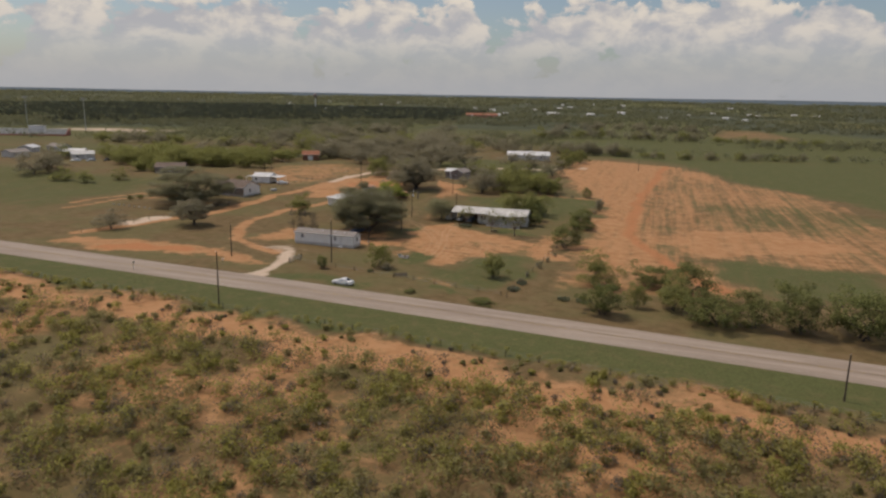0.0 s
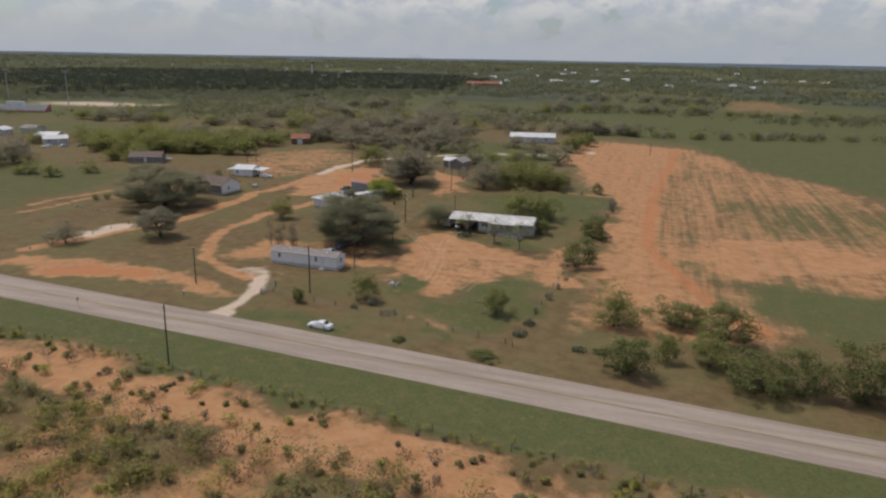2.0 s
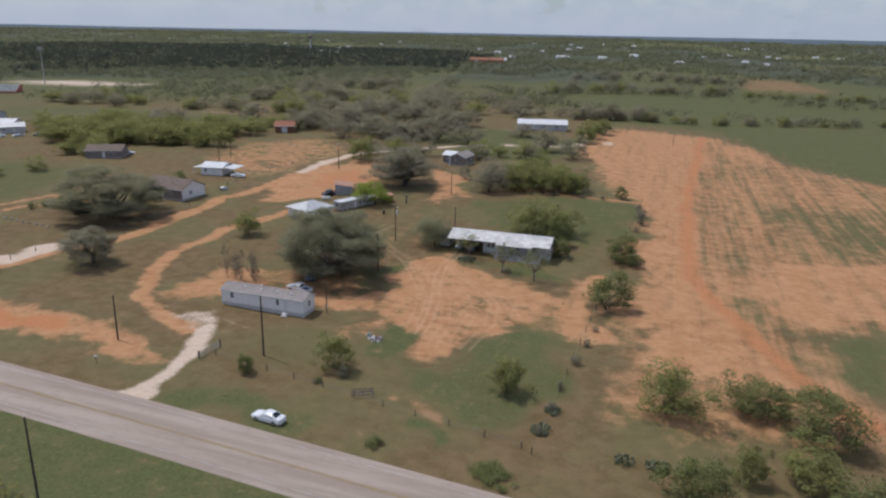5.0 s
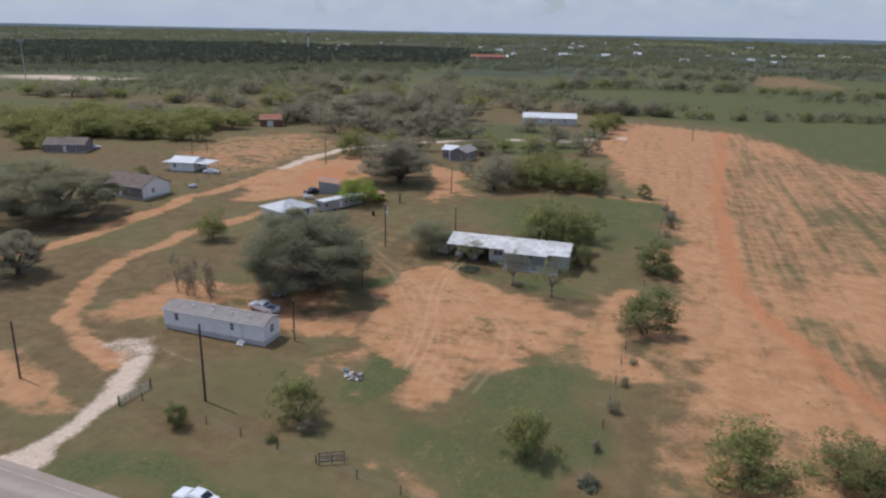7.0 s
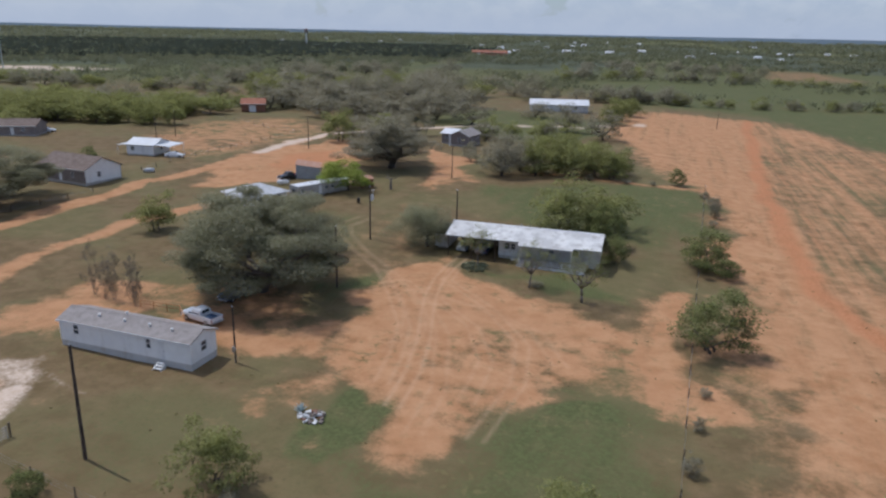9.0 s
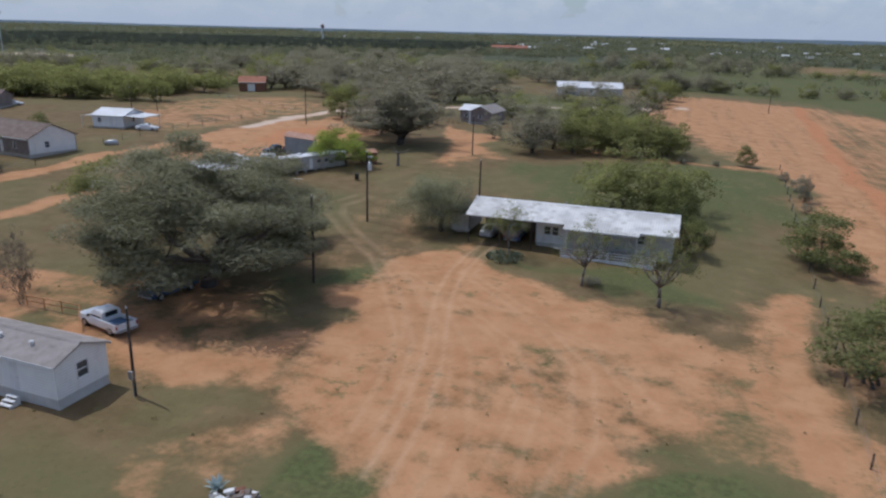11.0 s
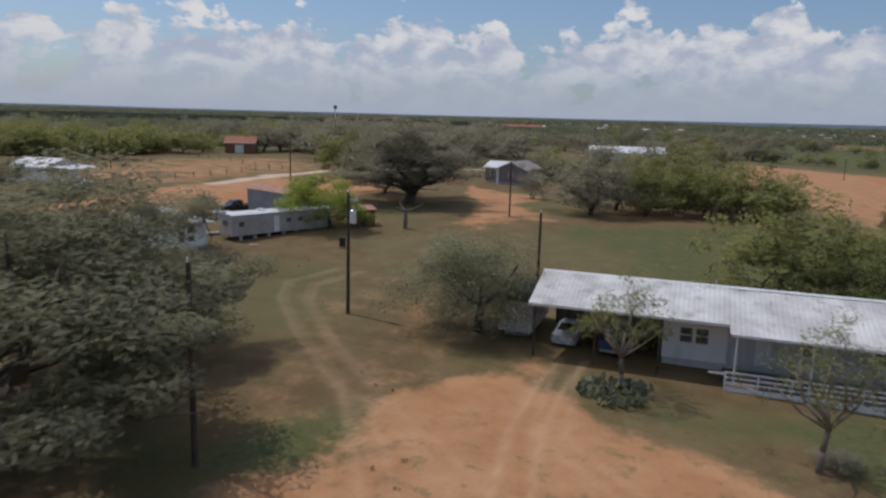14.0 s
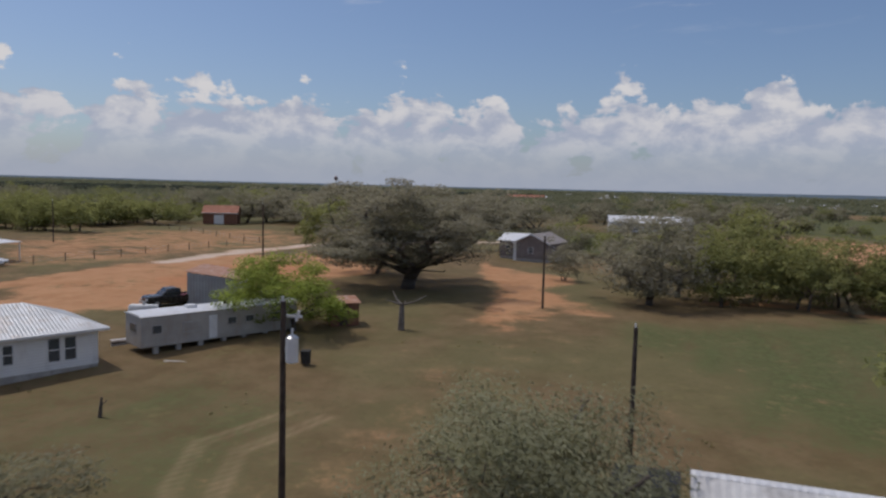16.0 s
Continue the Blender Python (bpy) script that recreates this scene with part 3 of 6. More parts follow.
# meadow and banks behind
lay("green", 0.55, 12, [(-183, 300), (-193, 345), (-163, 362), (-146, 331), (-146, 297)])
lay("dirt", 0.60, 12, [(-183, 288), (-193, 345), (-163, 362), (-141, 331), (-139.5, 287), (-146, 265)])
lay("dirt", 0.92, 3, [(-99, 314), (-84, 300), (-74, 278), (-80, 262), (-90, 290)])
lay("green", 0.7, 9, [(-128, 372), (-60, 330), (-42, 420), (-120, 430)])
# the big field
lay("rows", 1.0, 6, [(-57, 392), (-46, 482), (14, 490), (95, 445), (95, 260), (70, 165), (-14, 165), (-18, 230), (-20, 300)])
lay("dirt", 0.54, 7, [(-49, 481), (-57, 392), (-37, 306), (-24, 293), (-19, 240), (-21, 200), (-24, 184), (-19, 150), (5, 150), (20, 160), (60, 190), (80, 260), (70, 360), (35, 400), (12, 480)])
lay("dirt", 0.78, 6, [(-20, 290), (-22, 205), (-22, 186), (-17, 172), (6, 168), (14, 172), (0, 200), (-4, 240), (-2, 320), (8, 470), (-42, 476), (-52, 395), (-34, 308)])
lay("dirt", 0.80, 5, [(0, 214), (5, 242), (43, 254), (60, 225), (32, 209), (19, 202)])
lay("dirt", 0.72, 8, [(8, 470), (26, 440), (36, 395), (29, 380), (6, 382)])
lay("green", 0.42, 10, [(16, 316), (60, 320), (85, 300), (70, 250), (27, 252), (16, 268)])
clear("dirt", 0.25, 10, [(20, 310), (60, 316), (80, 300), (60, 256), (30, 256), (20, 270)])
lay("green", 0.62, 7, [(12, 198), (21, 199), (32, 200), (60, 200), (50, 160), (22, 165), (17, 171), (15, 185)])
clear("dirt", 0.8, 6, [(13, 197), (21, 198), (32, 199), (60, 199), (50, 160), (24, 165), (18, 171), (16, 185)])
lay("green", 0.80, 12, [(-48, 488), (14, 496), (40, 400), (70, 362), (95, 300), (120, 260), (400, 220), (400, 560), (-60, 560)])
lay("red", 0.72, 2.2, [(3.5, 475), (-5.8, 323), (-8.8, 252), (-7, 223), (1, 197), (9.5, 176), (15, 165)], 5.0)
lay("red", 0.50, 2.5, [(7, 470), (0, 330), (-3, 250)], 2.5)
# fields further off
lay("green", 0.8, 15, [(-81, 600), (150, 560), (600, 500), (600, 700), (150, 690), (-62, 705)])
lay("green", 0.7, 20, [(-270, 830), (-120, 690), (-140, 760), (-230, 900)])
lay("green", 0.6, 15, [(-330, 190), (-200, 185), (-195, 260), (-330, 270)])
lay("green", 0.55, 20, [(-420, 330), (-200, 370), (-160, 420), (-400, 420)])
lay("pale", 0.8, 9, [(-520, 520), (-470, 500), (-440, 590), (-560, 600)])
lay("pale", 0.5, 4, [(-420, 452), (-330, 430), (-260, 425), (-215, 402)], 6)
for x, y, r in ((-50, 190, 2.6), (-47, 187, 2.2), (-53, 184, 1.4), (-44, 192, 2.0), (-41, 189, 1.6), (-48, 178, 2.0), (-36, 191, 2.0), (-52, 174, 1.2), (-40, 182, 1.6), (-36, 187, 1.8), (-34, 194, 1.6), (-55, 198, 1.0), (-38, 195, 1.6)):
    lay("green", 0.6, 1.6, [(x - r * 0.8, y - r * 0.4), (x + r * 0.9, y - r * 0.4), (x + r * 0.6, y + r * 0.5), (x - r * 0.6, y + r * 0.4)])
    clear("dirt", 0.5, 2.0, [(x - r, y - r * 0.5), (x + r, y - r * 0.6), (x + r * 0.8, y + r * 0.6), (x - r * 0.7, y + r * 0.5)])
lay("green", 0.9, 1.5, [(-59, 174), (-56, 172), (-53.5, 166), (-57, 160), (-60, 166)])
lay("green", 0.9, 2.0, [(-41, 179), (-36, 182), (-31, 176), (-38, 168)])
clear("dirt", 0.9, 1.2, [(-59, 173), (-56.5, 171), (-54.5, 166), (-58, 162)])
clear("dirt", 0.9, 1.2, [(-41, 178), (-36, 181), (-32, 175), (-38, 169)])
# wheel tracks
for shift, much in ((-1.5, 0.3), (-0.9, 0.18), (0.9, 0.22), (1.5, 0.3)):
    lay("track", much, 0.3, [(-58.2 + shift, 182), (-58.6 + shift, 189.6), (-60.5 + shift, 195), (-65 + shift, 202), (-69 + shift, 207.5), (-78 + shift, 217), (-84.5 + shift, 225), (-86.8 + shift, 230), (-85 + shift, 236)], 0.24, False)
for shift in (-0.8, 0.8):
    lay("track", 0.5, 0.34, [(-54.2 + shift, 171), (-54.8 + shift, 179), (-56.4 + shift, 187), (-58.4 + shift, 194), (-60.2 + shift, 201), (-61.2 + shift, 208), (-61.3 + shift, 214), (-60.8 + shift, 220)], 0.3, False)
    lay("track", 0.34, 0.3, [(-57.0 + shift, 175), (-57.8 + shift, 181), (-60 + shift, 190), (-66 + shift, 201), (-71 + shift, 209)], 0.3, False)
    lay("track", 0.3, 0.3, [(-45 + shift, 168), (-43.5 + shift, 180), (-45 + shift, 190), (-51 + shift, 199), (-60 + shift, 208), (-61 + shift, 219)], 0.3, False)
    lay("track", 0.25, 0.3, [(-47.5 + shift, 174), (-48 + shift, 184), (-52 + shift, 193), (-60 + shift, 201)], 0.3, False)
    lay("track", 0.25, 0.3, [(-50.6 + shift, 167), (-51 + shift, 176), (-55 + shift, 190), (-63 + shift, 203)], 0.25, False)
    lay("track", 0.25, 0.34, [(-40 + shift, 186), (-44 + shift, 194), (-52 + shift, 199), (-62 + shift, 202), (-70 + shift, 209)], 0.3, False)


# the plain beyond is green grazing between woods
MAPS["green"] = np.maximum(MAPS["green"], (0.45 + 0.5 * lattice(PX / 150, PY / 220, 77)) * step(430, 640, np.hypot(PX + 60, PY)))
MAPS["dirt"] *= 1 - 0.7 * step(1100, 1500, np.hypot(PX, PY))
MAPS["brush"] = step(0.34, 0.56, lattice(PX / 160, PY / 230, 91)) * step(700, 950, np.hypot(PX, PY)) * np.where(PY > 300, 1.0, 0.0)
# dark cover inside the outline that stands for a cloud's shade
lay("brush", 1.0, 25, [(-1567, 1443), (-1145, 1753), (-490, 1654), (-277, 964), (-450, 706), (-478, 600), (-690, 653)])
clear("brush", 1.0, 12, [(-90, 600), (600, 575), (600, 700), (-90, 690)])
clear("brush", 1.0, 12, [(59, 900), (127, 845), (158, 940), (135, 1083), (76, 1108)])
lay("dirt", 0.42, 12, [(59, 900), (127, 845), (158, 940), (135, 1083), (76, 1108)])
clear("green", 0.9, 12, [(59, 900), (127, 845), (158, 940), (135, 1083), (76, 1108)])


def make_ground():
    nx, ny = len(GX), len(GY)
    pz = land(PX, PY) + 0.25 * (lattice(PX / 7, PY / 7, 21) - 0.5) * step(6, 12, np.abs(PY - road_y(PX))) * (PY < 600)
    co = np.stack([PX, PY, pz], -1).reshape(-1, 3)
    i = (np.arange(ny - 1)[:, None] * nx + np.arange(nx - 1)[None, :]).reshape(-1)
    quads = np.stack([i, i + 1, i + nx + 1, i + nx], -1)
    me = bpy.data.meshes.new("ground")
    me.vertices.add(len(co)), me.loops.add(quads.size), me.polygons.add(len(quads))
    me.vertices.foreach_set("co", co.reshape(-1))
    me.loops.foreach_set("vertex_index", quads.reshape(-1).astype(np.int32))
    me.polygons.foreach_set("loop_start", np.arange(0, quads.size, 4, dtype=np.int32))
    me.update(calc_edges=True)
    for key, values in MAPS.items():
        me.attributes.new(key, "FLOAT", "POINT").data.foreach_set("value", values.reshape(-1).astype(np.float32))
    me.materials.append(GROUND)
    me.polygons.foreach_set("use_smooth", [True] * len(quads))
    tagged(new("ground", me), "orange sandy ground with dry grass and green patches", "ground", kind="structure")


def ribbon(name, mat, offset, wide, lift, x0, x1, label, dash=None, parent=None):
    """A strip along the road's line."""
    s = Shape()
    xs = np.arange(x0, x1, 6.0) if dash is None else np.arange(x0, x1, dash[0])
    nrm = Vector((0.0755, 1.0, 0)).normalized()
    spans = [(xs, )] if dash is None else [((x, x + dash[1]),) for x in xs]
    for (line,) in spans:
        k = len(s.v)
        for x in line:
            c = Vector((x, road_y(x), 0)) + nrm * offset
            for d in (-wide / 2, wide / 2):
                p = c + nrm * d
                s.v.append((p.x, p.y, land(c.x, c.y) + lift))
        for i in range(len(line) - 1):
            s.f.append((k + 2 * i, k + 2 * i + 2, k + 2 * i + 3, k + 2 * i + 1))
        if lift < 0.1:
            n0 = len(s.v)
            for i, x in enumerate(line):
                for d in (0, 1):
                    q = s.v[k + 2 * i + d]
                    e = nrm * (0.25 if d else -0.25)
                    s.v.append((q[0] + e.x, q[1] + e.y, q[2] - 0.2))
            for i in range(len(line) - 1):
                s.f.append((n0 + 2 * i, n0 + 2 * i + 2, k + 2 * i + 2, k + 2 * i))
                s.f.append((k + 2 * i + 1, k + 2 * i + 3, n0 + 2 * i + 3, n0 + 2 * i + 1))
    ob = new(name, s.mesh(name, mat))
    if parent:
        ob.parent = parent
        return ob
    return tagged(ob, label, "road", kind="structure")


make_ground()
road = ribbon("road", ASPHALT, 0, 10.2, 0.08, -1200, 1200, "worn grey-brown two-lane country road with faded lines")
for off in (-0.14, 0.14):
    ribbon("centre_line", LINE_YELLOW, off, 0.12, 0.104, -500, 300, "", parent=road)
for off in (-3.9, 3.9):
    ribbon("edge_line", LINE_WHITE, off, 0.13, 0.104, -500, 300, "", parent=road)


# ---- trees ----
def leaf_cloud(rng, centres, radii, per, size, flat=0.75, droop=0.0, heart=None):
    """Corner and face arrays of small leaf sprays gathered round the centres."""
    n = len(centres) * per
    c = np.repeat(centres, per, 0)
    r = np.repeat(radii, per)[:, None]
    d = rng.normal(size=(n, 3))
    d /= np.linalg.norm(d, axis=1)[:, None]
    pos = c + d * r * rng.uniform(0.25, 1.0, (n, 1)) ** 0.6 * np.array([1, 1, flat])
    pos[:, 2] -= droop * rng.random(n) ** 2
    nrm = rng.normal(size=(n, 3)) + np.array([0, 0, 0.7]) + d * 0.6
    nrm /= np.linalg.norm(nrm, axis=1)[:, None]
    u = np.cross(nrm, rng.normal(size=(n, 3)))
    u /= np.linalg.norm(u, axis=1)[:, None] + 1e-9
    w = np.cross(nrm, u)
    s = (size * rng.uniform(0.55, 1.35, n))[:, None]
    v = np.stack([pos - u * s, pos + w * s * 0.42 + nrm * s * 0.12, pos + u * s, pos - w * s * 0.42 + nrm * s * 0.12], 1).reshape(-1, 3)
    f = np.arange(4 * n).reshape(-1, 4)
    swell = d * 0.7 + nrm * 0.3 + np.array([0, 0, 0.45])
    if heart is not None:
        out = c - heart
        swell += 0.8 * out / (np.linalg.norm(out, axis=1)[:, None] + 1e-9)
    swell /= np.linalg.norm(swell, axis=1)[:, None] + 1e-9
    return v, f, np.repeat(swell, 4, 0)


def cloud_mesh(name, v, f, swell, mat):
    me = bpy.data.meshes.new(name)
    me.vertices.add(len(v)), me.loops.add(f.size), me.polygons.add(len(f))
    me.vertices.foreach_set("co", np.asarray(v, np.float32).reshape(-1))
    me.loops.foreach_set("vertex_index", f.reshape(-1).astype(np.int32))
    me.polygons.foreach_set("loop_start", np.arange(0, f.size, f.shape[1], dtype=np.int32))
    me.update(calc_edges=True)
    me.attributes.new("swell", "FLOAT_VECTOR", "POINT").data.foreach_set("vector", np.asarray(swell, np.float32).reshape(-1))
    me.materials.append(mat)
    return me


def limb(s, points, r0, r1, sides=6):
    """A bent, tapering limb through the points."""
    m = len(points) - 1
    for i in range(m):
        s.tube(points[i], points[i + 1], r0 + (r1 - r0) * i / m, r0 + (r1 - r0) * (i + 1) / m, sides)


def grow(seed, mat, bark, clumps, per, leaf, lobes=5, stem=0.16, girth=0.03, low=0.2, high=1.0, clump=0.16, trunks=1, flat=0.75, droop=0.0, fill=0.5, twig=0.006, sprawl=0, rough=1.0):
    """Meshes of a tree one metre high and one metre across, to be scaled: trunk with limbs, crown of leaf clumps."""
    rng = np.random.default_rng(seed)
    wood = Shape()
    bases = [(0.0, 0.0)] if trunks == 1 else [(0.05 * math.cos(q), 0.05 * math.sin(q)) for q in np.arange(trunks) * 6.283 / trunks]
    ends = []
    for bx, by in bases:
        lean = rng.normal(size=2) * 0.03
        fork = Vector((bx + lean[0], by + lean[1], stem))
        limb(wood, [(bx, by, -0.03), (bx + lean[0] * 0.3, by + lean[1] * 0.3, stem * 0.5), fork], girth, girth * 0.75, 8)
        for k in range(max(2, lobes // trunks)):
            q = 6.283 * (k + rng.random() * 0.7) / max(2, lobes // trunks)
            reach, top = rng.uniform(0.14, 0.30), rng.uniform(low + 0.22 * (high - low), low + 0.55 * (high - low))
            mid = Vector((bx + 0.5 * reach * math.cos(q + 0.4), by + 0.5 * reach * math.sin(q + 0.4), fork.z + 0.45 * (top - fork.z)))
            end = Vector((bx + reach * math.cos(q), by + reach * math.sin(q), top))
            limb(wood, [fork, mid, end], girth * 0.55, girth * 0.22)
            ends += [mid, end, (mid + end) / 2]
    for k in range(sprawl):
        # long low limbs that snake outwards under the crown
        q, reach, top = 6.283 * (k + 0.6 * rng.random()) / sprawl, rng.uniform(0.24, 0.36), rng.uniform(low + 0.08, low + 0.26)
        path = [Vector((0, 0, stem * rng.uniform(0.6, 1.0)))]
        for u in (0.2, 0.4, 0.6, 0.8, 1.0):
            a = q + rng.normal() * 0.09
            path.append(Vector((reach * u * math.cos(a), reach * u * math.sin(a), path[0].z + (top - path[0].z) * u ** 0.8 + rng.normal() * 0.012)))
        limb(wood, path, girth * 0.34, girth * 0.07)
        ends += path[2:]
    sway = rng.normal(size=(7, 3))
    amp = rough * rng.uniform(0.05, 0.14, 7)
    centres = []
    for _ in range(clumps):
        d = rng.normal(size=3)
        d[2] = abs(d[2]) if rng.random() < 0.76 else -abs(d[2])
        d /= np.linalg.norm(d)
        r = rng.uniform(fill, 1.0) ** 0.7
        r *= 0.86 + sum(a * math.sin(3.1 * float(w @ d) + i) for i, (a, w) in enumerate(zip(amp, sway)))
        mid = low + 0.26 * (high - low)
        centres.append((0.43 * r * d[0], 0.43 * r * d[1], max(low * 0.8, mid + (0.70 if d[2] > 0 else 0.22) * (high - low) * r * d[2])))
    centres = np.array(centres)
    for c in centres[::2]:
        c = Vector(c)
        a = min(ends, key=lambda e: (e - c).length + 0.5 * max(0, e.z - c.z))
        bend = (a + c) / 2 + Vector(rng.normal(size=3) * 0.02)
        limb(wood, [a, bend, a + (c - a) * 0.8], girth * 0.09, twig * 0.4, 4)
    radii = clump * rng.uniform(0.6, 1.25, clumps)
    v, f, swell = leaf_cloud(rng, centres, radii, per, leaf, flat, droop, np.array([0.0, 0.0, low + 0.2 * (high - low)]))
    v[:, 2] = np.maximum(v[:, 2], 0.01)
    trunk = wood.mesh("trunk", bark, smooth=True)
    return trunk, cloud_mesh("crown", v, f, swell, mat)


KINDS = {
    "oak": [grow(s, OAK, BARK, 150, 760, 0.0066, 8, 0.15, 0.026, 0.10, 1.0, 0.080, flat=0.82, fill=0.5, twig=0.003, sprawl=9, rough=0.5) for s in (3, 4)],
    "thin_oak": [grow(s, OAK_GREY, BARK, 150, 250, 0.0098, 8, 0.16, 0.03, 0.12, 1.0, 0.078, fill=0.42, twig=0.003, sprawl=10) for s in (5, 6)],
    "grey_oak": [grow(s, OAK_GREY, BARK, 66, 75, 0.019, 6, 0.14, 0.026, 0.06, 1.0, 0.12, fill=0.45, twig=0.003) for s in (11, 12, 13)],
    "mesquite": [grow(s, MESQUITE, BARK, 60, 80, 0.023, 5, 0.2, 0.014, 0.02, 1.0, 0.13, flat=0.8, fill=0.35, trunks=2, twig=0.003) for s in (21, 22, 23)],
    "far_oak": [grow(s, OAK_GREY, BARK, 50, 40, 0.028, 5, 0.14, 0.026, 0.05, 1.0, 0.13, fill=0.45, twig=0.003) for s in (14, 15, 16)],
    "far_mesquite": [grow(s, MESQUITE, BARK, 44, 38, 0.033, 4, 0.2, 0.014, 0.02, 1.0, 0.14, flat=0.8, fill=0.35, trunks=2, twig=0.003) for s in (24, 25, 26)],
    "bright": [grow(s, BRIGHT, BARK, 70, 160, 0.018, 5, 0.2, 0.02, 0.1, 1.0, 0.13, flat=0.8, twig=0.003) for s in (31,)],
    "bush": [grow(s, SHRUB, BARK, 60, 105, 0.021, 6, 0.08, 0.016, 0.02, 1.0, 0.13, trunks=3, fill=0.4, twig=0.003) for s in (41, 42, 43)],
    "grey_bush": [grow(s, OAK_GREY, BARK, 50, 80, 0.022, 6, 0.08, 0.016, 0.02, 1.0, 0.13, trunks=3, fill=0.4, twig=0.003) for s in (51, 52)],
    "willow": [grow(s, SAGE, BARK, 120, 330, 0.0085, 7, 0.2, 0.024, 0.12, 1.0, 0.12, flat=0.9, droop=0.14, twig=0.003) for s in (61,)],
    "sparse": [grow(s, MESQUITE, BARK_PALE, 70, 44, 0.0115, 11, 0.26, 0.02, 0.32, 1.0, 0.085, flat=0.9, fill=0.45, twig=0.006) for s in (71, 72)],
    "bare": [grow(s, TWIGS, BARK_PALE, 46, 30, 0.018, 8, 0.05, 0.012, 0.1, 1.0, 0.10, trunks=4, fill=0.4, twig=0.004) for s in (81,)],
}
USED = {}


def plant(kind, x, y, wide, high, label, name="tree", category="tree", group="", turn=None):
    """One tree or shrub of its own: an empty with trunk and crown under it."""
    i = USED[kind] = USED.get(kind, 0) + 1
    trunk, crown = KINDS[kind][i % len(KINDS[kind])]
    ob = thing(name, x, y, label, category, (i * 67.0) % 360 if turn is None else turn, group=group, scale=(wide, wide, high))
    for part_name, me in (("trunk", trunk), ("crown", crown)):
        child = new(part_name, me)
        child.parent = ob
    return ob


OAK_L, GREY_L = "broad live oak with a dense grey-green crown", "grey-green oak with a rounded crown on rough ground"
MESQ_L, BUSH_L = "light-green mesquite with a loose feathery crown", "dark green dense rounded shrub on sandy ground"
plant("oak", -87, 209.5, 18, 11.0, "live oak crowded against a still larger one")
plant("oak", -82.5, 193.8, 33, 15.4, "huge live oak shading bare ground beside the mobile home", turn=20)
plant("oak", -158, 214, 37, 14.4, "wide live oak in front of a white-walled house")
plant("thin_oak", -133.9, 181.2, 16.5, 10, "gnarled live oak with dark limbs showing through")
plant("grey_oak", -151.3, 166.4, 12, 6.6, "low grey oak beside a pale drive")
plant("mesquite", -115.1, 213.2, 10.5, 7.4, MESQ_L)
plant("willow", -68.3, 223.3, 14, 9.4, "drooping soft-green tree beside the long house")
plant("mesquite", -40.5, 245, 14, 9.4, "leafy green mesquite behind the long house")
plant("mesquite", -47.7, 241, 15, 9.8, "leafy green mesquite behind the long house")
plant("bush", -39, 235, 7.5, 8, "dark green tree behind the long house")
plant("bush", -41.5, 239, 6.5, 6, "dark green tree behind the long house")
plant("sparse", -57.4, 216.1, 8.2, 7.6, "half-bare tree with a forked trunk before the carport")
plant("grey_bush", -47.0, 210.6, 3.0, 1.0, "low grey-green brush round a tree foot", "shrub", "shrub")
plant("bush", -37.5, 226, 7, 6, "dark green tree at the end of the long house")
plant("sparse", -40.1, 206.6, 10.5, 8.0, "half-bare tree with thin foliage in the yard")
plant("sparse", -48.0, 209.6, 8.0, 8.0, "almost bare tree before the porch")
plant("bush", -23.7, 196.4, 11.5, 7.6, BUSH_L, "shrub", "shrub")
plant("bush", -23.2, 229, 11.5, 7.2, "dark green round shrub on sandy ground", "shrub", "shrub")
plant("bush", -20.4, 225.6, 5.5, 4.4, BUSH_L, "shrub", "shrub")
plant("bush", -27.3, 291.5, 5.2, 4.4, "small round dark shrub at the field's edge", "shrub", "shrub")
plant("grey_bush", -20.2, 263, 4.2, 5, "grey shrub on the fence line", "shrub", "shrub")
plant("grey_bush", -20.5, 271, 4, 3, "grey shrub on the fence line", "shrub", "shrub")
plant("mesquite", -35, 156.2, 8.0, 6.6, "small yellow-green tree standing in the grass")
plant("mesquite", -62.2, 153.6, 7.4, 7.3, "small leafy tree in the front yard")
plant("grey_bush", -59.8, 151.6, 3.0, 2.4, "low dark shrub under a small tree", "shrub", "shrub")
plant("bush", -74.3, 147.6, 3.8, 3.8, "small round shrub near the utility pole", "shrub", "shrub")
plant("bush", -62.5, 148.5, 1.8, 1.3, "tiny dark shrub in dry grass", "shrub", "shrub")
plant("bush", -48.3, 136.1, 3.2, 0.9, "low bright green weeds on the verge", "shrub", "shrub")
plant("bush", -32.3, 134.8, 7.0, 0.9, "low bright green weeds on the verge", "shrub", "shrub")
plant("mesquite", -11.6, 158.2, 13.0, 7.8, MESQ_L)
plant("bush", 0.0, 163, 12, 6.8, BUSH_L, "shrub", "shrub")
plant("bush", 8.1, 158.7, 14, 7.8, BUSH_L, "shrub", "shrub")
plant("bush", -8.7, 136.9, 10.5, 8.0, BUSH_L, "shrub", "shrub")
plant("mesquite", 4.7, 145.2, 10.5, 7.2, MESQ_L)
plant("bush", 12.3, 138.6, 14, 8.4, BUSH_L, "shrub", "shrub")
plant("bush", 19, 139.2, 10, 7.0, BUSH_L, "shrub", "shrub")
plant("mesquite", -2.4, 144.2, 5.6, 6.6, MESQ_L)
plant("bush", 27, 139.5, 14, 11, "tall dark green thicket beside the road", "shrub", "shrub")
plant("bush", 38, 140.5, 17, 12.4, "tall dark green thicket beside the road", "shrub", "shrub")
plant("bush", 52, 141, 16, 12, "tall dark green thicket beside the road", "shrub", "shrub")
plant("bush", 66, 140, 16, 12, "tall dark green thicket beside the road", "shrub", "shrub")
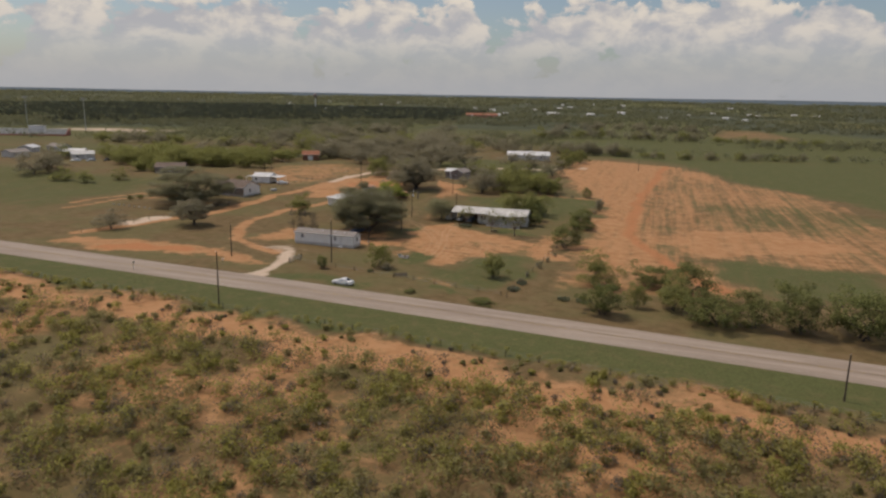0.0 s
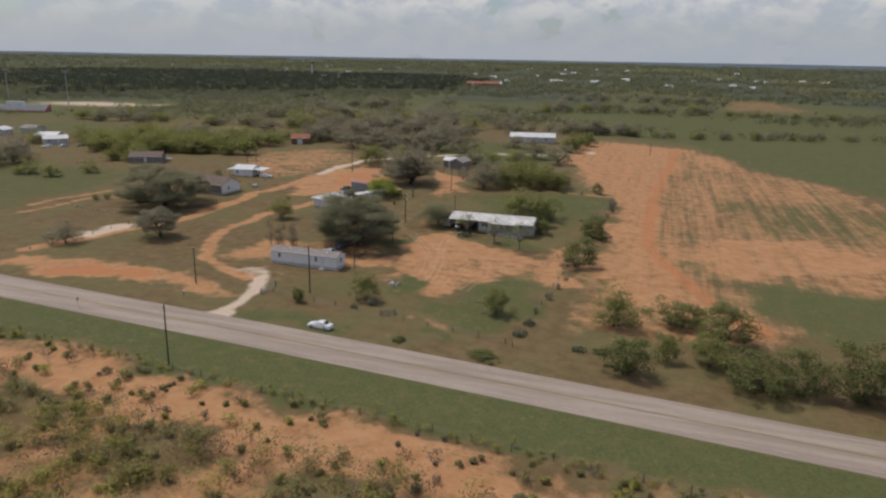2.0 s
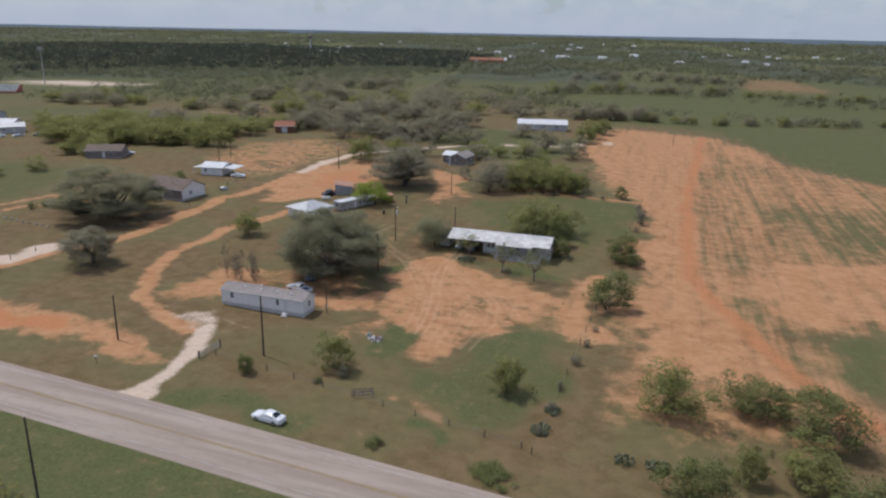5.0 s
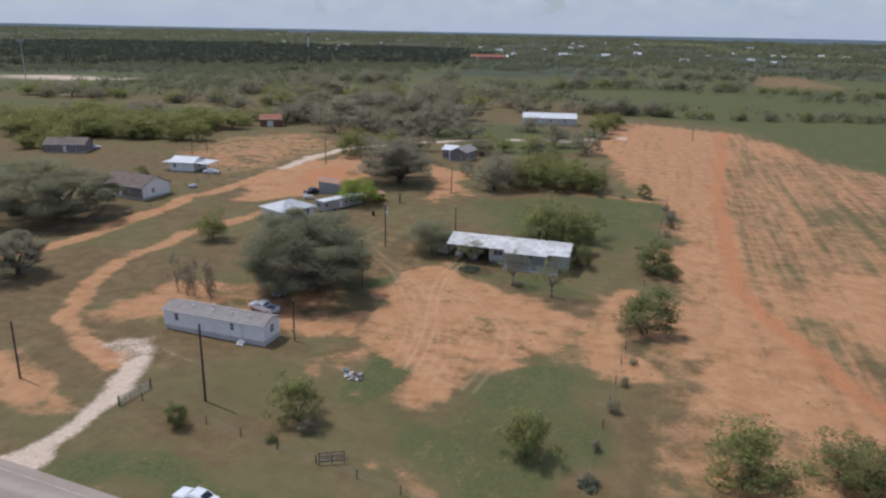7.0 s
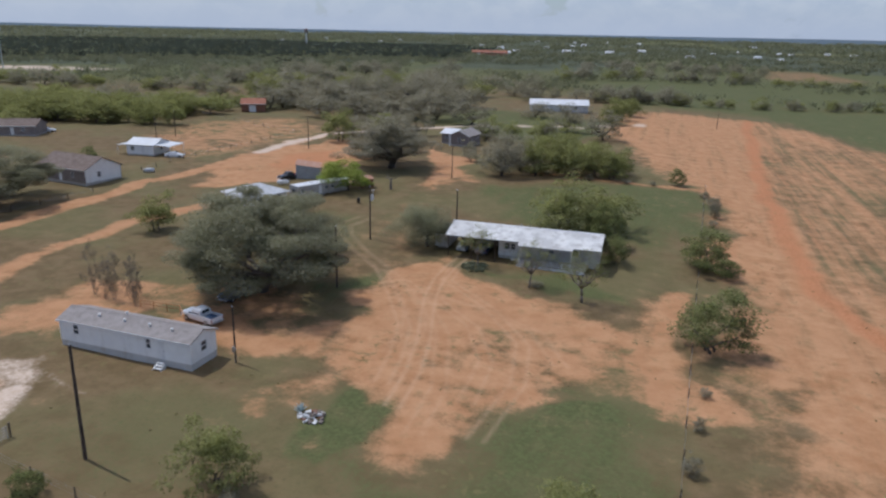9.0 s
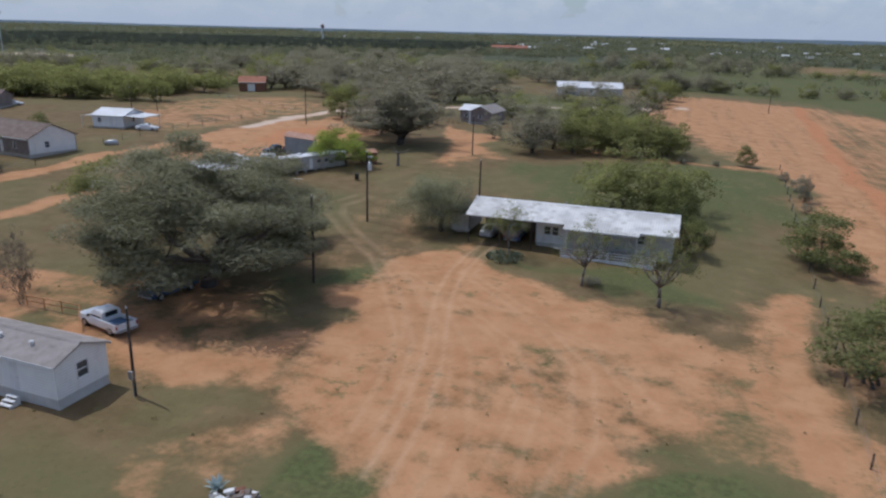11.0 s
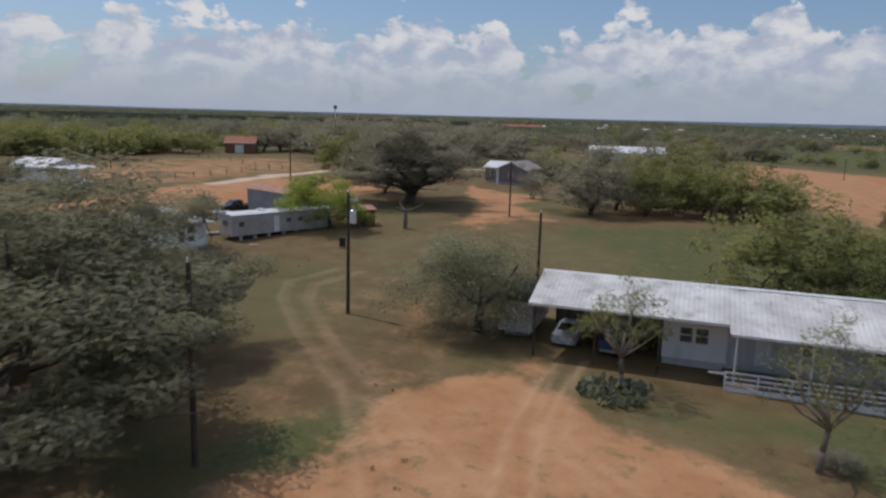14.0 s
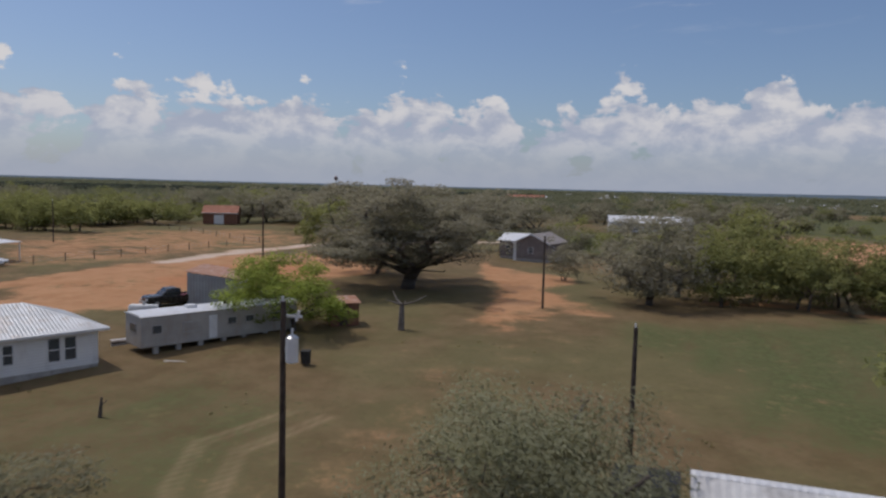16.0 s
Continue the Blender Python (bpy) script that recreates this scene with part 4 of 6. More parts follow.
plant("thin_oak", -97, 279.5, 31, 14.7, "great spreading oak with dark limbs on a shaded bank", turn=100)
plant("grey_oak", -106, 290, 15, 10, GREY_L)
plant("bright", -96.6, 253.2, 12.5, 6.8, "bright green tree beside the old trailer")
plant("bright", -100.8, 256.5, 8.5, 5.4, "bright green tree beside the old trailer")
plant("grey_oak", -68.7, 281.5, 18, 11, GREY_L)
plant("mesquite", -57, 291, 15, 9.6, MESQ_L)
plant("mesquite", -47.5, 293, 14, 9.2, MESQ_L)
plant("mesquite", -51, 301, 14, 9.4, MESQ_L)
plant("mesquite", -61, 286, 12, 9.0, MESQ_L)
plant("mesquite", -52.5, 288, 13, 9.4, MESQ_L)
plant("mesquite", -43, 291, 12, 8.6, MESQ_L)
plant("grey_oak", -66, 290, 14, 10.5, GREY_L)
plant("mesquite", -57, 309, 14, 10, MESQ_L)
plant("bush", -42, 298, 10, 7.6, BUSH_L, "shrub", "shrub")
plant("mesquite", -62, 303, 14, 9.0, MESQ_L)
plant("grey_oak", -72, 296, 10, 8.5, GREY_L)
plant("grey_bush", -80.9, 297.2, 6.2, 6.6, "grey shrub in front of a taupe house", "shrub", "shrub")
plant("mesquite", -126.8, 313.2, 15, 12, MESQ_L)
plant("bush", -158.9, 246, 5.6, 6.6, "round dark tree beside a white gable wall")
plant("grey_oak", -65.3, 371.7, 19, 10.4, GREY_L)
plant("mesquite", -52, 405, 14, 10, MESQ_L)
plant("mesquite", -50, 422, 14, 10, MESQ_L)
plant("mesquite", -47, 440, 14, 10, MESQ_L)
for x, y, w in ((-184.1, 213, 2.8), (-182.8, 216.5, 3.2), (-182.8, 222.3, 2.8)):
    plant("bush", x, y, w, 2.2, "clipped round garden shrub", "shrub", "shrub", "garden shrubs")
for k in range(7):
    plant("bare", -102 + 1.3 * k, 184.5 + 1.6 * math.sin(k * 1.9), 3.4, 6.6 + 1.8 * math.cos(k * 2.3), "leafless grey saplings behind the mobile home", "sapling", "tree", "bare saplings")

# groves and hedgerows behind the yards
rng = random.Random(7)


def grove(count, ax, ay, bx, by, jitter, kinds, wide, high, label, group):
    """Trees strewn along a line from a to b."""
    for k in range(count):
        u = (k + rng.random()) / count
        x, y = ax + (bx - ax) * u + rng.gauss(0, jitter), ay + (by - ay) * u + rng.gauss(0, jitter * 0.8)
        s = rng.uniform(0.75, 1.25)
        plant(kinds[k % len(kinds)], x, y, wide * s, high * s * rng.uniform(0.85, 1.15), label, group=group)


grove(34, -300, 322, -200, 345, 11, ["far_mesquite"], 15, 8, MESQ_L, "mesquite grove")
grove(26, -270, 302, -200, 318, 6, ["far_mesquite"], 14, 7.5, MESQ_L, "mesquite grove")
grove(17, -310, 352, -215, 372, 8, ["far_mesquite", "far_mesquite", "far_oak"], 14, 8, MESQ_L, "mesquite grove")
grove(9, -216, 346, -205, 392, 6, ["far_mesquite"], 14, 7.5, MESQ_L, "mesquite grove")
grove(6, -232, 278, -218, 290, 5, ["far_mesquite"], 11, 6, MESQ_L, "mesquite grove")
grove(24, -400, 440, -215, 425, 12, ["far_mesquite", "far_oak"], 17, 8.5, MESQ_L, "mesquite grove")
grove(24, -195, 398, -110, 372, 12, ["far_oak"], 20, 9.6, GREY_L, "oak grove")
grove(26, -225, 455, -105, 430, 14, ["far_oak"], 21, 10, GREY_L, "oak grove")
grove(26, -300, 520, -110, 500, 18, ["far_oak", "far_oak", "far_mesquite"], 22, 10, GREY_L, "oak grove")
grove(9, -120, 335, -60, 350, 7, ["far_oak", "far_mesquite"], 13, 8.5, GREY_L, "oak grove")
grove(3, -290, 262, -262, 250, 4, ["far_oak"], 18, 10, GREY_L, "oak grove")
grove(4, -250, 236, -225, 250, 4, ["far_mesquite"], 9, 5.5, MESQ_L, "mesquite grove")
HEDGE_L = "grey-green trees of a hedgerow between fields"
grove(22, -70, 500, 125, 583, 3, ["far_mesquite", "far_oak"], 12, 6.5, HEDGE_L, "hedgerow")
grove(20, -120, 682, 48, 796, 7, ["far_oak", "far_mesquite", "far_oak"], 18, 11, HEDGE_L, "hedgerow")
grove(10, 50, 786, 175, 770, 3, ["far_mesquite"], 15, 7, HEDGE_L, "hedgerow")
grove(16, -128, 892, 62, 978, 6, ["far_oak"], 20, 10, HEDGE_L, "hedgerow")
grove(14, -320, 560, -235, 690, 16, ["far_oak"], 21, 10.5, GREY_L, "oak grove")
grove(12, -230, 590, -150, 560, 14, ["far_oak"], 20, 10, GREY_L, "oak grove")
grove(14, -80, 500, -20, 520, 6, ["far_oak"], 14, 8, GREY_L, "oak grove")

for x, y, w, h in ((-28.5, 146, 1.8, 1.5), (-27.8, 153, 2.2, 1.8), (-27.6, 160, 1.8, 1.6), (-26.5, 169, 2.4, 2.2), (-25.6, 177, 2.0, 1.6), (-24.6, 184, 1.8, 1.3), (-22, 246, 2.4, 1.8), (-21, 255, 2.6, 2.0), (-21.5, 280, 3.0, 2.0)):
    plant("grey_bush", x, y, w, h, "small grey thorn bush on the fence line", "shrub", "shrub", "fence line shrubs")
for x, y, w, h in ((-58, 287.5, 3, 1.4), (-48, 286.5, 3.4, 1.5), (-39, 287, 3, 1.2), (-33, 288.5, 2.6, 1.2)):
    plant("grey_bush", x, y, w, h, "low grey brush along a sandy bank", "shrub", "shrub", "bank brush")


# ---- undergrowth and far woods ----
def strewn(name, label, category, mat, spots, per, leaf, flat=0.7, seed=5):
    """Many small bushes in one mesh; spots are rows of x, y, radius, height."""
    g = np.random.default_rng(seed)
    spots = np.array(spots)
    base = land(spots[:, 0], spots[:, 1])
    centres, radii = [], []
    for (x, y, r, h), z in zip(spots, base):
        for _ in range(3):
            a, b = g.uniform(0, 6.283), g.uniform(0.1, 0.55)
            centres.append((x + r * b * math.cos(a), y + r * b * math.sin(a), z + h * g.uniform(0.3, 0.68)))
            radii.append(r * g.uniform(0.45, 0.75))
    v, f, swell = leaf_cloud(g, np.array(centres), np.array(radii), per, leaf, flat)
    v[:, 2] = np.maximum(v[:, 2], np.repeat(np.repeat(base, 3 * per), 4) + 0.02)
    ob = new(name, cloud_mesh(name, v, f, swell, mat))
    return tagged(ob, label, category, kind="stuff")


g = np.random.default_rng(31)
spots, dry = [], []
while len(spots) < 1750:
    x, y = g.uniform(-128, 62), g.uniform(40, 124)
    top = 105.0 - 0.088 * x
    if y > top - 1:
        continue
    bare_belt = y > top - 13
    dense = lattice(np.array([x / 11.0]), np.array([y / 11.0]), 40)[0]
    if g.random() > (0.16 + 0.14 * step(-40, 20, x) if bare_belt else (0.3 + 0.7 * dense) * (0.6 + 0.4 * step(-70, 0, x))):
        continue
    r = (0.9 + 3.2 * g.random() ** 1.6) * (0.5 if bare_belt else 1.0)
    (spots if g.random() < 0.72 else dry).append((x, y, r, r * g.uniform(0.9, 1.5)))
strewn("thorn_scrub", "green thorn scrub bushes scattered over orange sand", "scrub", SCRUB, spots[::2], 52, 0.25)
strewn("olive_scrub", "dull olive thorn bushes mixed through the scrub", "scrub", OLIVE, spots[1::2], 52, 0.24, seed=6)
strewn("dry_scrub", "grey half-dry thorn bushes among the green scrub", "scrub", TWIGS, dry, 30, 0.19)
outer = []
while len(outer) < 900:
    x, y = g.uniform(-330, 260), g.uniform(-120, 118)
    if y < 103 - 0.088 * x and not (-128 < x < 62 and y > 40):
        r = g.uniform(1.0, 3.0)
        outer.append((x, y, r, r * g.uniform(0.9, 1.4)))
strewn("outer_scrub", "green thorn scrub bushes further off on sand", "scrub", SCRUB, outer, 10, 0.5, seed=12)
hedge = [(x + g.normal() * 0.5, 105.0 - 0.088 * x + g.normal() * 0.7, g.uniform(0.5, 1.3), g.uniform(0.8, 2.0)) for x in np.arange(-200, 120, 1.15) if g.random() < 0.8]
strewn("fence_line_scrub", "dark brush grown through the roadside fence", "scrub", SCRUB, hedge, 46, 0.13, seed=8)

weeds = []
while len(weeds) < 200:
    x, y = g.uniform(-105, -14), g.uniform(140, 262)
    k = lattice(np.array([x / 5.0]), np.array([y / 5.0]), 50)[0]
    if g.random() < (k - 0.55) * 3:
        weeds.append((x, y, g.uniform(0.12, 0.42), g.uniform(0.08, 0.3)))
while len(weeds) < 450:
    x, y = g.uniform(-14, 60), g.uniform(150, 330)
    weeds.append((x, y, g.uniform(0.15, 0.4), g.uniform(0.1, 0.35)))
strewn("weed_tufts", "low weeds and dry grass tufts on sandy soil", "weeds", WEED, weeds, 7, 0.075, 0.3, seed=9)

def woods(name, label, near, far, count, wide, high, per, leaf, seed):
    """Woodland strewn over the view from near to far, with clearings."""
    g = np.random.default_rng(seed)
    out = []
    while len(out) < count:
        d = math.sqrt(g.uniform(near ** 2, far ** 2))
        a = radians(g.uniform(-62, 30))
        x, y = d * math.sin(a), d * math.cos(a)
        if y < 430 and x > -330 or (-75 < x < 420 and y < 552) or (-560 < x < -430 and 440 < y < 610) or (x > -480 and x < -200 and y < 430):
            continue
        if -90 < x < 600 and 575 < y < 690 or (60 < x < 330 and 830 < y < 1050) or (-270 < x < -110 and 690 < y < 880):
            continue
        k = lattice(np.array([x / 120.0]), np.array([y / 210.0]), seed)[0]
        left = x < -180 - 0.08 * y and 620 < y < 1500
        if g.random() > (0.95 if left else step(0.30, 0.62, k) * 0.9 + 0.1):
            continue
        s = g.uniform(0.7, 1.3)
        out.append((x, y, wide * s, high * s * g.uniform(0.8, 1.15)))
    return strewn(name, label, "woodland", WOODS, out, per, leaf, 0.6, seed)


woods("far_woods_near_belt", "dark green oak and mesquite woodland in the distance", 560, 1000, 2300, 6.0, 6.8, 14, 0.9, 61)
woods("far_woods_middle_belt", "dark green woodland stretching across the plain", 1000, 2100, 7000, 8, 6.5, 6, 1.9, 62)
woods("far_woods_horizon_belt", "dark green woodland towards the horizon", 2100, 4600, 9000, 17, 7, 4, 4.4, 63)
g = np.random.default_rng(64)
# outline of a cloud's shade, filled with trees of darkened leaf colour
CLOUD_SHADE_EDGE = [(-1567, 1443), (-1145, 1753), (-490, 1654), (-277, 964), (-450, 706), (-478, 640), (-690, 653)]
shaded_trees = []
while len(shaded_trees) < 7000:
    x, y = g.uniform(-1600, -240, 400), g.uniform(600, 1850, 400)
    keep = away(CLOUD_SHADE_EDGE, x, y, True) < 220 * (lattice(x / 90, y / 140, 67) - 0.55)
    shaded_trees += [(a, b, g.uniform(4.5, 8), g.uniform(7, 13)) for a, b in zip(x[keep], y[keep])]
strewn("cedar_woods", "dense wood coloured dark blue-green for cloud shade and haze across the plain", "woodland", CLOUD_SHADED, shaded_trees, 8, 1.6, 0.7, seed=65)


def backdrop():
    """The last rise of land, all along the edge of the plain, glowing in a painted haze blue."""
    mat, n, shader = material("far_haze_glow")
    # emission in two haze blues, so the strip glows by itself
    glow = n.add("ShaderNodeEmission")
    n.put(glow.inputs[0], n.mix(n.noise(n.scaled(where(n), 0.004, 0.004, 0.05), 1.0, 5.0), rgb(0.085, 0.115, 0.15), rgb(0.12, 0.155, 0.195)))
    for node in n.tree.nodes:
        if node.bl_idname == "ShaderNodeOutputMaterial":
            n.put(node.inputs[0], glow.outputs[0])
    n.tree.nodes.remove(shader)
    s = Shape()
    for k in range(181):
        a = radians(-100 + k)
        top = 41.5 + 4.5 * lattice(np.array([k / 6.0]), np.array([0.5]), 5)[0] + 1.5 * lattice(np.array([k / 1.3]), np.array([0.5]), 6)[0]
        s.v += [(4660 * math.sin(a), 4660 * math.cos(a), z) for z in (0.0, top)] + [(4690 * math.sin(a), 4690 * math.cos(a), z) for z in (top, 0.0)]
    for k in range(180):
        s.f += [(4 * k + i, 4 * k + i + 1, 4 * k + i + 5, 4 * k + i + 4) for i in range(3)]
    tagged(new("backdrop", s.mesh("backdrop", mat)), "glowing strip in haze blue for the far land along the horizon", "backdrop", kind="structure")


backdrop()


# ---- houses ----
def along(a, b):
    """A map from (distance along a wall, outwards, height) to the house's own axes; outwards is to the right of a to b."""
    d = Vector((b[0] - a[0], b[1] - a[1])).normalized()
    return lambda u, w, z: (a[0] + d.x * u + d.y * w, a[1] + d.y * u - d.x * w, z)


def turned_box(s, m, u0, w0, z0, u1, w1, z1):
    k = len(s.v)
    s.v += [m(u, w, z) for z in (z0, z1) for u, w in ((u0, w0), (u1, w0), (u1, w1), (u0, w1))]
    s.f += [tuple(k + i for i in q) for q in ((3, 2, 1, 0), (4, 5, 6, 7), (0, 1, 5, 4), (1, 2, 6, 5), (2, 3, 7, 6), (3, 0, 4, 7))]


def wall(parent, mat, a, b, z0, z1, holes=(), name="wall", label="", gable=0.0, thick=0.14, frame_mat=None, door_mat=None):
    """One wall with real openings; each hole is (kind, u0, u1, z0, z1)."""
    m = along(a, b)
    length = math.hypot(b[0] - a[0], b[1] - a[1])
    s = Shape()
    cuts = sorted({0.0, length} | {h[1] for h in holes} | {h[2] for h in holes})
    for u0, u1 in zip(cuts, cuts[1:]):
        gaps = sorted((h[3], h[4]) for h in holes if h[1] < u1 - 1e-6 and h[2] > u0 + 1e-6)
        z = z0
        for g0, g1 in gaps:
            if g0 > z + 1e-3:
                turned_box(s, m, u0, -thick, z, u1, 0, g0)
            z = g1
        if z1 > z + 1e-3:
            turned_box(s, m, u0, -thick, z, u1, 0, z1)
    if gable:
        k = len(s.v)
        s.v += [m(u, w, z) for w in (-thick, 0) for u, z in ((0, z1), (length, z1), (length / 2, z1 + gable))]
        s.f += [(k, k + 1, k + 2), (k + 3, k + 5, k + 4), (k, k + 3, k + 4, k + 1), (k + 1, k + 4, k + 5, k + 2), (k + 2, k + 5, k + 3, k)]
    ob = part(name, s, mat, parent, label)
    for kind, u0, u1, h0, h1 in holes:
        if kind == "window":
            fr = Shape()
            for q in ((u0, h0, u1, h0 + 0.07), (u0, h1 - 0.07, u1, h1), (u0, h0 + 0.07, u0 + 0.07, h1 - 0.07), (u1 - 0.07, h0 + 0.07, u1, h1 - 0.07), (u0 + 0.07, (h0 + h1) / 2 - 0.03, u1 - 0.07, (h0 + h1) / 2 + 0.03)):
                turned_box(fr, m, q[0], -0.09, q[1], q[2], 0.025, q[3])
            win = part("window", fr, frame_mat or WHITE_PAINT, parent)
            for p0, p1 in ((h0 + 0.07, (h0 + h1) / 2 - 0.03), ((h0 + h1) / 2 + 0.03, h1 - 0.07)):
                pane = Shape()
                turned_box(pane, m, u0 + 0.07, -0.06, p0, u1 - 0.07, -0.045, p1)
                part("pane", pane, GLASS, win)
        elif kind == "door":
            dr = Shape()
            turned_box(dr, m, u0, -0.10, h0, u1, -0.03, h1)
            door = part("door", dr, door_mat or WHITE_PAINT, parent)
            kn = Shape()
            turned_box(kn, m, u1 - 0.14, -0.03, h0 + 0.95, u1 - 0.08, 0.03, h0 + 1.01)
            part("handle", kn, STEEL, door)
    return ob


def gable_roof(parent, mat, x0, x1, y0, y1, eave, ridge, over=0.35, thick=0.10, mat_back=None):
    """Two slopes that meet in a ridge along x."""
    mid = (y0 + y1) / 2
    fall = (ridge - eave) / (mid - y0)
    lo = eave - over * fall
    a, b = x0 - over, x1 + over
    part("roof", Shape().slab([(a, y0 - over, lo + thick), (b, y0 - over, lo + thick), (b, mid, ridge + thick), (a, mid, ridge + thick)], thick), mat, parent)
    part("roof", Shape().slab([(a, mid, ridge + thick), (b, mid, ridge + thick), (b, y1 + over, lo + thick), (a, y1 + over, lo + thick)], thick), mat_back or mat, parent)
    part("ridge_cap", Shape().prism([(mid - 0.16, ridge + thick - 0.03), (mid + 0.16, ridge + thick - 0.03), (mid, ridge + thick + 0.05)], (a, b)), mat, parent)
    for y in (y0 - over - 0.03, y1 + over + 0.005):
        part("fascia", Shape().box(a, y, lo - 0.10, b, y + 0.025, lo + thick), WHITE_PAINT, parent)


def house(name, label, x, y, turn, lx, ly, floor, eave, ridge, wall_mat, roof_mat, front=(), right=(), back=(), left=(), over=0.35, skirt=None, mat_back=None, category="house", gable_mat=None):
    """A plain gabled house, its front-left corner at x, y, its ridge along its own x."""
    ob = thing(name, x, y, label, category, turn)
    gm = gable_mat or wall_mat
    wall(ob, wall_mat, (0, 0), (lx, 0), floor, eave, front)
    wall(ob, gm, (lx, 0.14), (lx, ly - 0.14), floor, eave, right, gable=(ridge - eave) * 0.97)
    wall(ob, wall_mat, (lx, ly), (0, ly), floor, eave, back)
    wall(ob, gm, (0, ly - 0.14), (0, 0.14), floor, eave, left, gable=(ridge - eave) * 0.97)
    gable_roof(ob, roof_mat, 0, lx, 0, ly, eave, ridge, over, mat_back=mat_back)
    part("floor_deck", Shape().box(0.15, 0.15, floor, lx - 0.15, ly - 0.15, floor + 0.12), OLD_WOOD, ob)
    if floor > 0.15:
        part("skirting", Shape().box(0.03, 0.03, -0.3, lx - 0.03, ly - 0.03, floor), skirt or CONCRETE, ob)
    return ob


home = house("mobile_home", "white single-wide mobile home with a grey shingle roof", -94.0, 170.7, -2.3, 17.7, 4.25, 0.62, 3.05, 3.85, WHITE_SIDING, GREY_SHINGLE,
             front=[("window", 1.9, 2.75, 1.55, 2.75), ("window", 11.9, 12.6, 1.55, 2.75), ("door", 13.5, 14.35, 0.64, 2.66)], right=[("window", 1.5, 2.5, 1.4, 2.6)],
             back=[("window", 3.0, 4.0, 1.5, 2.6), ("door", 8.0, 8.9, 0.64, 2.66)], over=0.22, skirt=SKIRT)
for u, w in ((4.6, 1.3), (8.2, 1.2), (11.6, 1.2), (14.6, 1.1), (7.0, 2.9)):
    z = 3.05 + (0.8 / 2.125) * min(w, 4.25 - w) + 0.1
    vent = part("roof_vent", Shape().tube((u, w, z - 0.05), (u, w, z + 0.25), 0.1, sides=10), WHITE_PAINT, home, "white roof vent")
    part("vent_cap", Shape().tube((u, w, z + 0.25), (u, w, z + 0.32), 0.17, 0.12, 10), WHITE_PAINT, vent)


def stairs(x, y, turn, wide, count, rise, tread, label):
    ob = thing("entry_steps", x, y, label, "steps", turn)
    for i in range(count):
        part("tread", Shape().box(0, i * tread, (i + 1) * rise - 0.05, wide, (i + 1) * tread, (i + 1) * rise), WHITE_PAINT, ob)
    for u in (0.0, wide - 0.05):
        part("stringer", Shape().prism([(0, -0.05), (count * tread, -0.05), (count * tread, count * rise - 0.05), (tread * 0.2, 0.12)], (u - 0.055, u - 0.005) if u == 0 else (u + 0.055, u + 0.105)), WHITE_PAINT, ob)
    return ob


stairs(-80.45, 169.0, -2.3, 0.95, 3, 0.19, 0.28, "pale wooden steps up to the mobile home's door")


# the long house with its carport and porch
long_house = thing("long_house", -63.5, 222, "long grey-white house under one white metal roof", "house", 0)
X1 = 24.2
wall(long_house, WHITE_SIDING, (8.0, 0), (11.9, 0), 0.35, 3.0, [("window", 1.0, 1.85, 1.4, 2.5), ("window", 1.95, 2.8, 1.4, 2.5)])
wall(long_house, GREY_WALL, (11.9, 0), (X1, 0), 0.35, 3.0, [("door", 1.6, 2.5, 0.5, 2.55), ("window", 4.2, 5.2, 1.4, 2.5), ("window", 8.0, 9.0, 1.4, 2.5)])
wall(long_house, GREY_WALL, (X1, 0.14), (X1, 5.86), 0.35, 3.0, [("window", 2.2, 3.2, 1.4, 2.5)])
wall(long_house, GREY_WALL, (X1, 6.0), (8.0, 6.0), 0.35, 3.0)
wall(long_house, WHITE_SIDING, (8.0, 5.86), (8.0, 0.14), 0.35, 3.0, [("door", 1.0, 1.9, 0.4, 2.45)])
part("skirting", Shape().box(8.05, 0.05, -0.6, X1 - 0.05, 5.95, 0.35), SKIRT, long_house)
# front slope in two lengths, the porch part reaching further out
part("roof", Shape().slab([(-0.3, -2.6, 3.62), (11.8, -2.6, 3.62), (11.8, 2.0, 4.9), (-0.3, 2.0, 4.9)], 0.09), DULL_METAL, long_house)
part("roof", Shape().slab([(11.802, -3.6, 3.32), (20.4, -3.6, 3.32), (20.4, 2.0, 4.86), (11.802, 2.0, 4.86)], 0.09), DULL_METAL, long_house)
part("roof", Shape().slab([(20.402, -2.9, 3.52), (X1 + 0.4, -2.9, 3.52), (X1 + 0.4, 2.0, 4.865), (20.402, 2.0, 4.865)], 0.09), DULL_METAL, long_house)
part("roof", Shape().slab([(-0.3, 2.002, 4.88), (X1 + 0.4, 2.002, 4.86), (X1 + 0.4, 6.6, 3.2), (-0.3, 6.6, 3.2)], 0.09), DULL_METAL, long_house)
part("ridge_cap", Shape().prism([(1.8, 4.86), (2.2, 4.86), (2.0, 4.97)], (-0.32, X1 + 0.42)), WHITE_METAL, long_house)
part("gable_panel", Shape().prism([(0.0, 3.0), (6.0, 3.0), (6.0, 3.25), (2.0, 4.72), (0.0, 4.2)], (X1 - 0.13, X1 - 0.01)), GREY_WALL, long_house)
part("fascia", Shape().box(11.9, -3.62, 3.16, 20.4, -3.59, 3.31), WHITE_PAINT, long_house)
part("fascia", Shape().box(20.42, -2.92, 3.36, X1 + 0.4, -2.89, 3.51), WHITE_PAINT, long_house)
part("fascia", Shape().box(-0.3, -2.62, 3.46, 11.79, -2.59, 3.61), WHITE_PAINT, long_house)
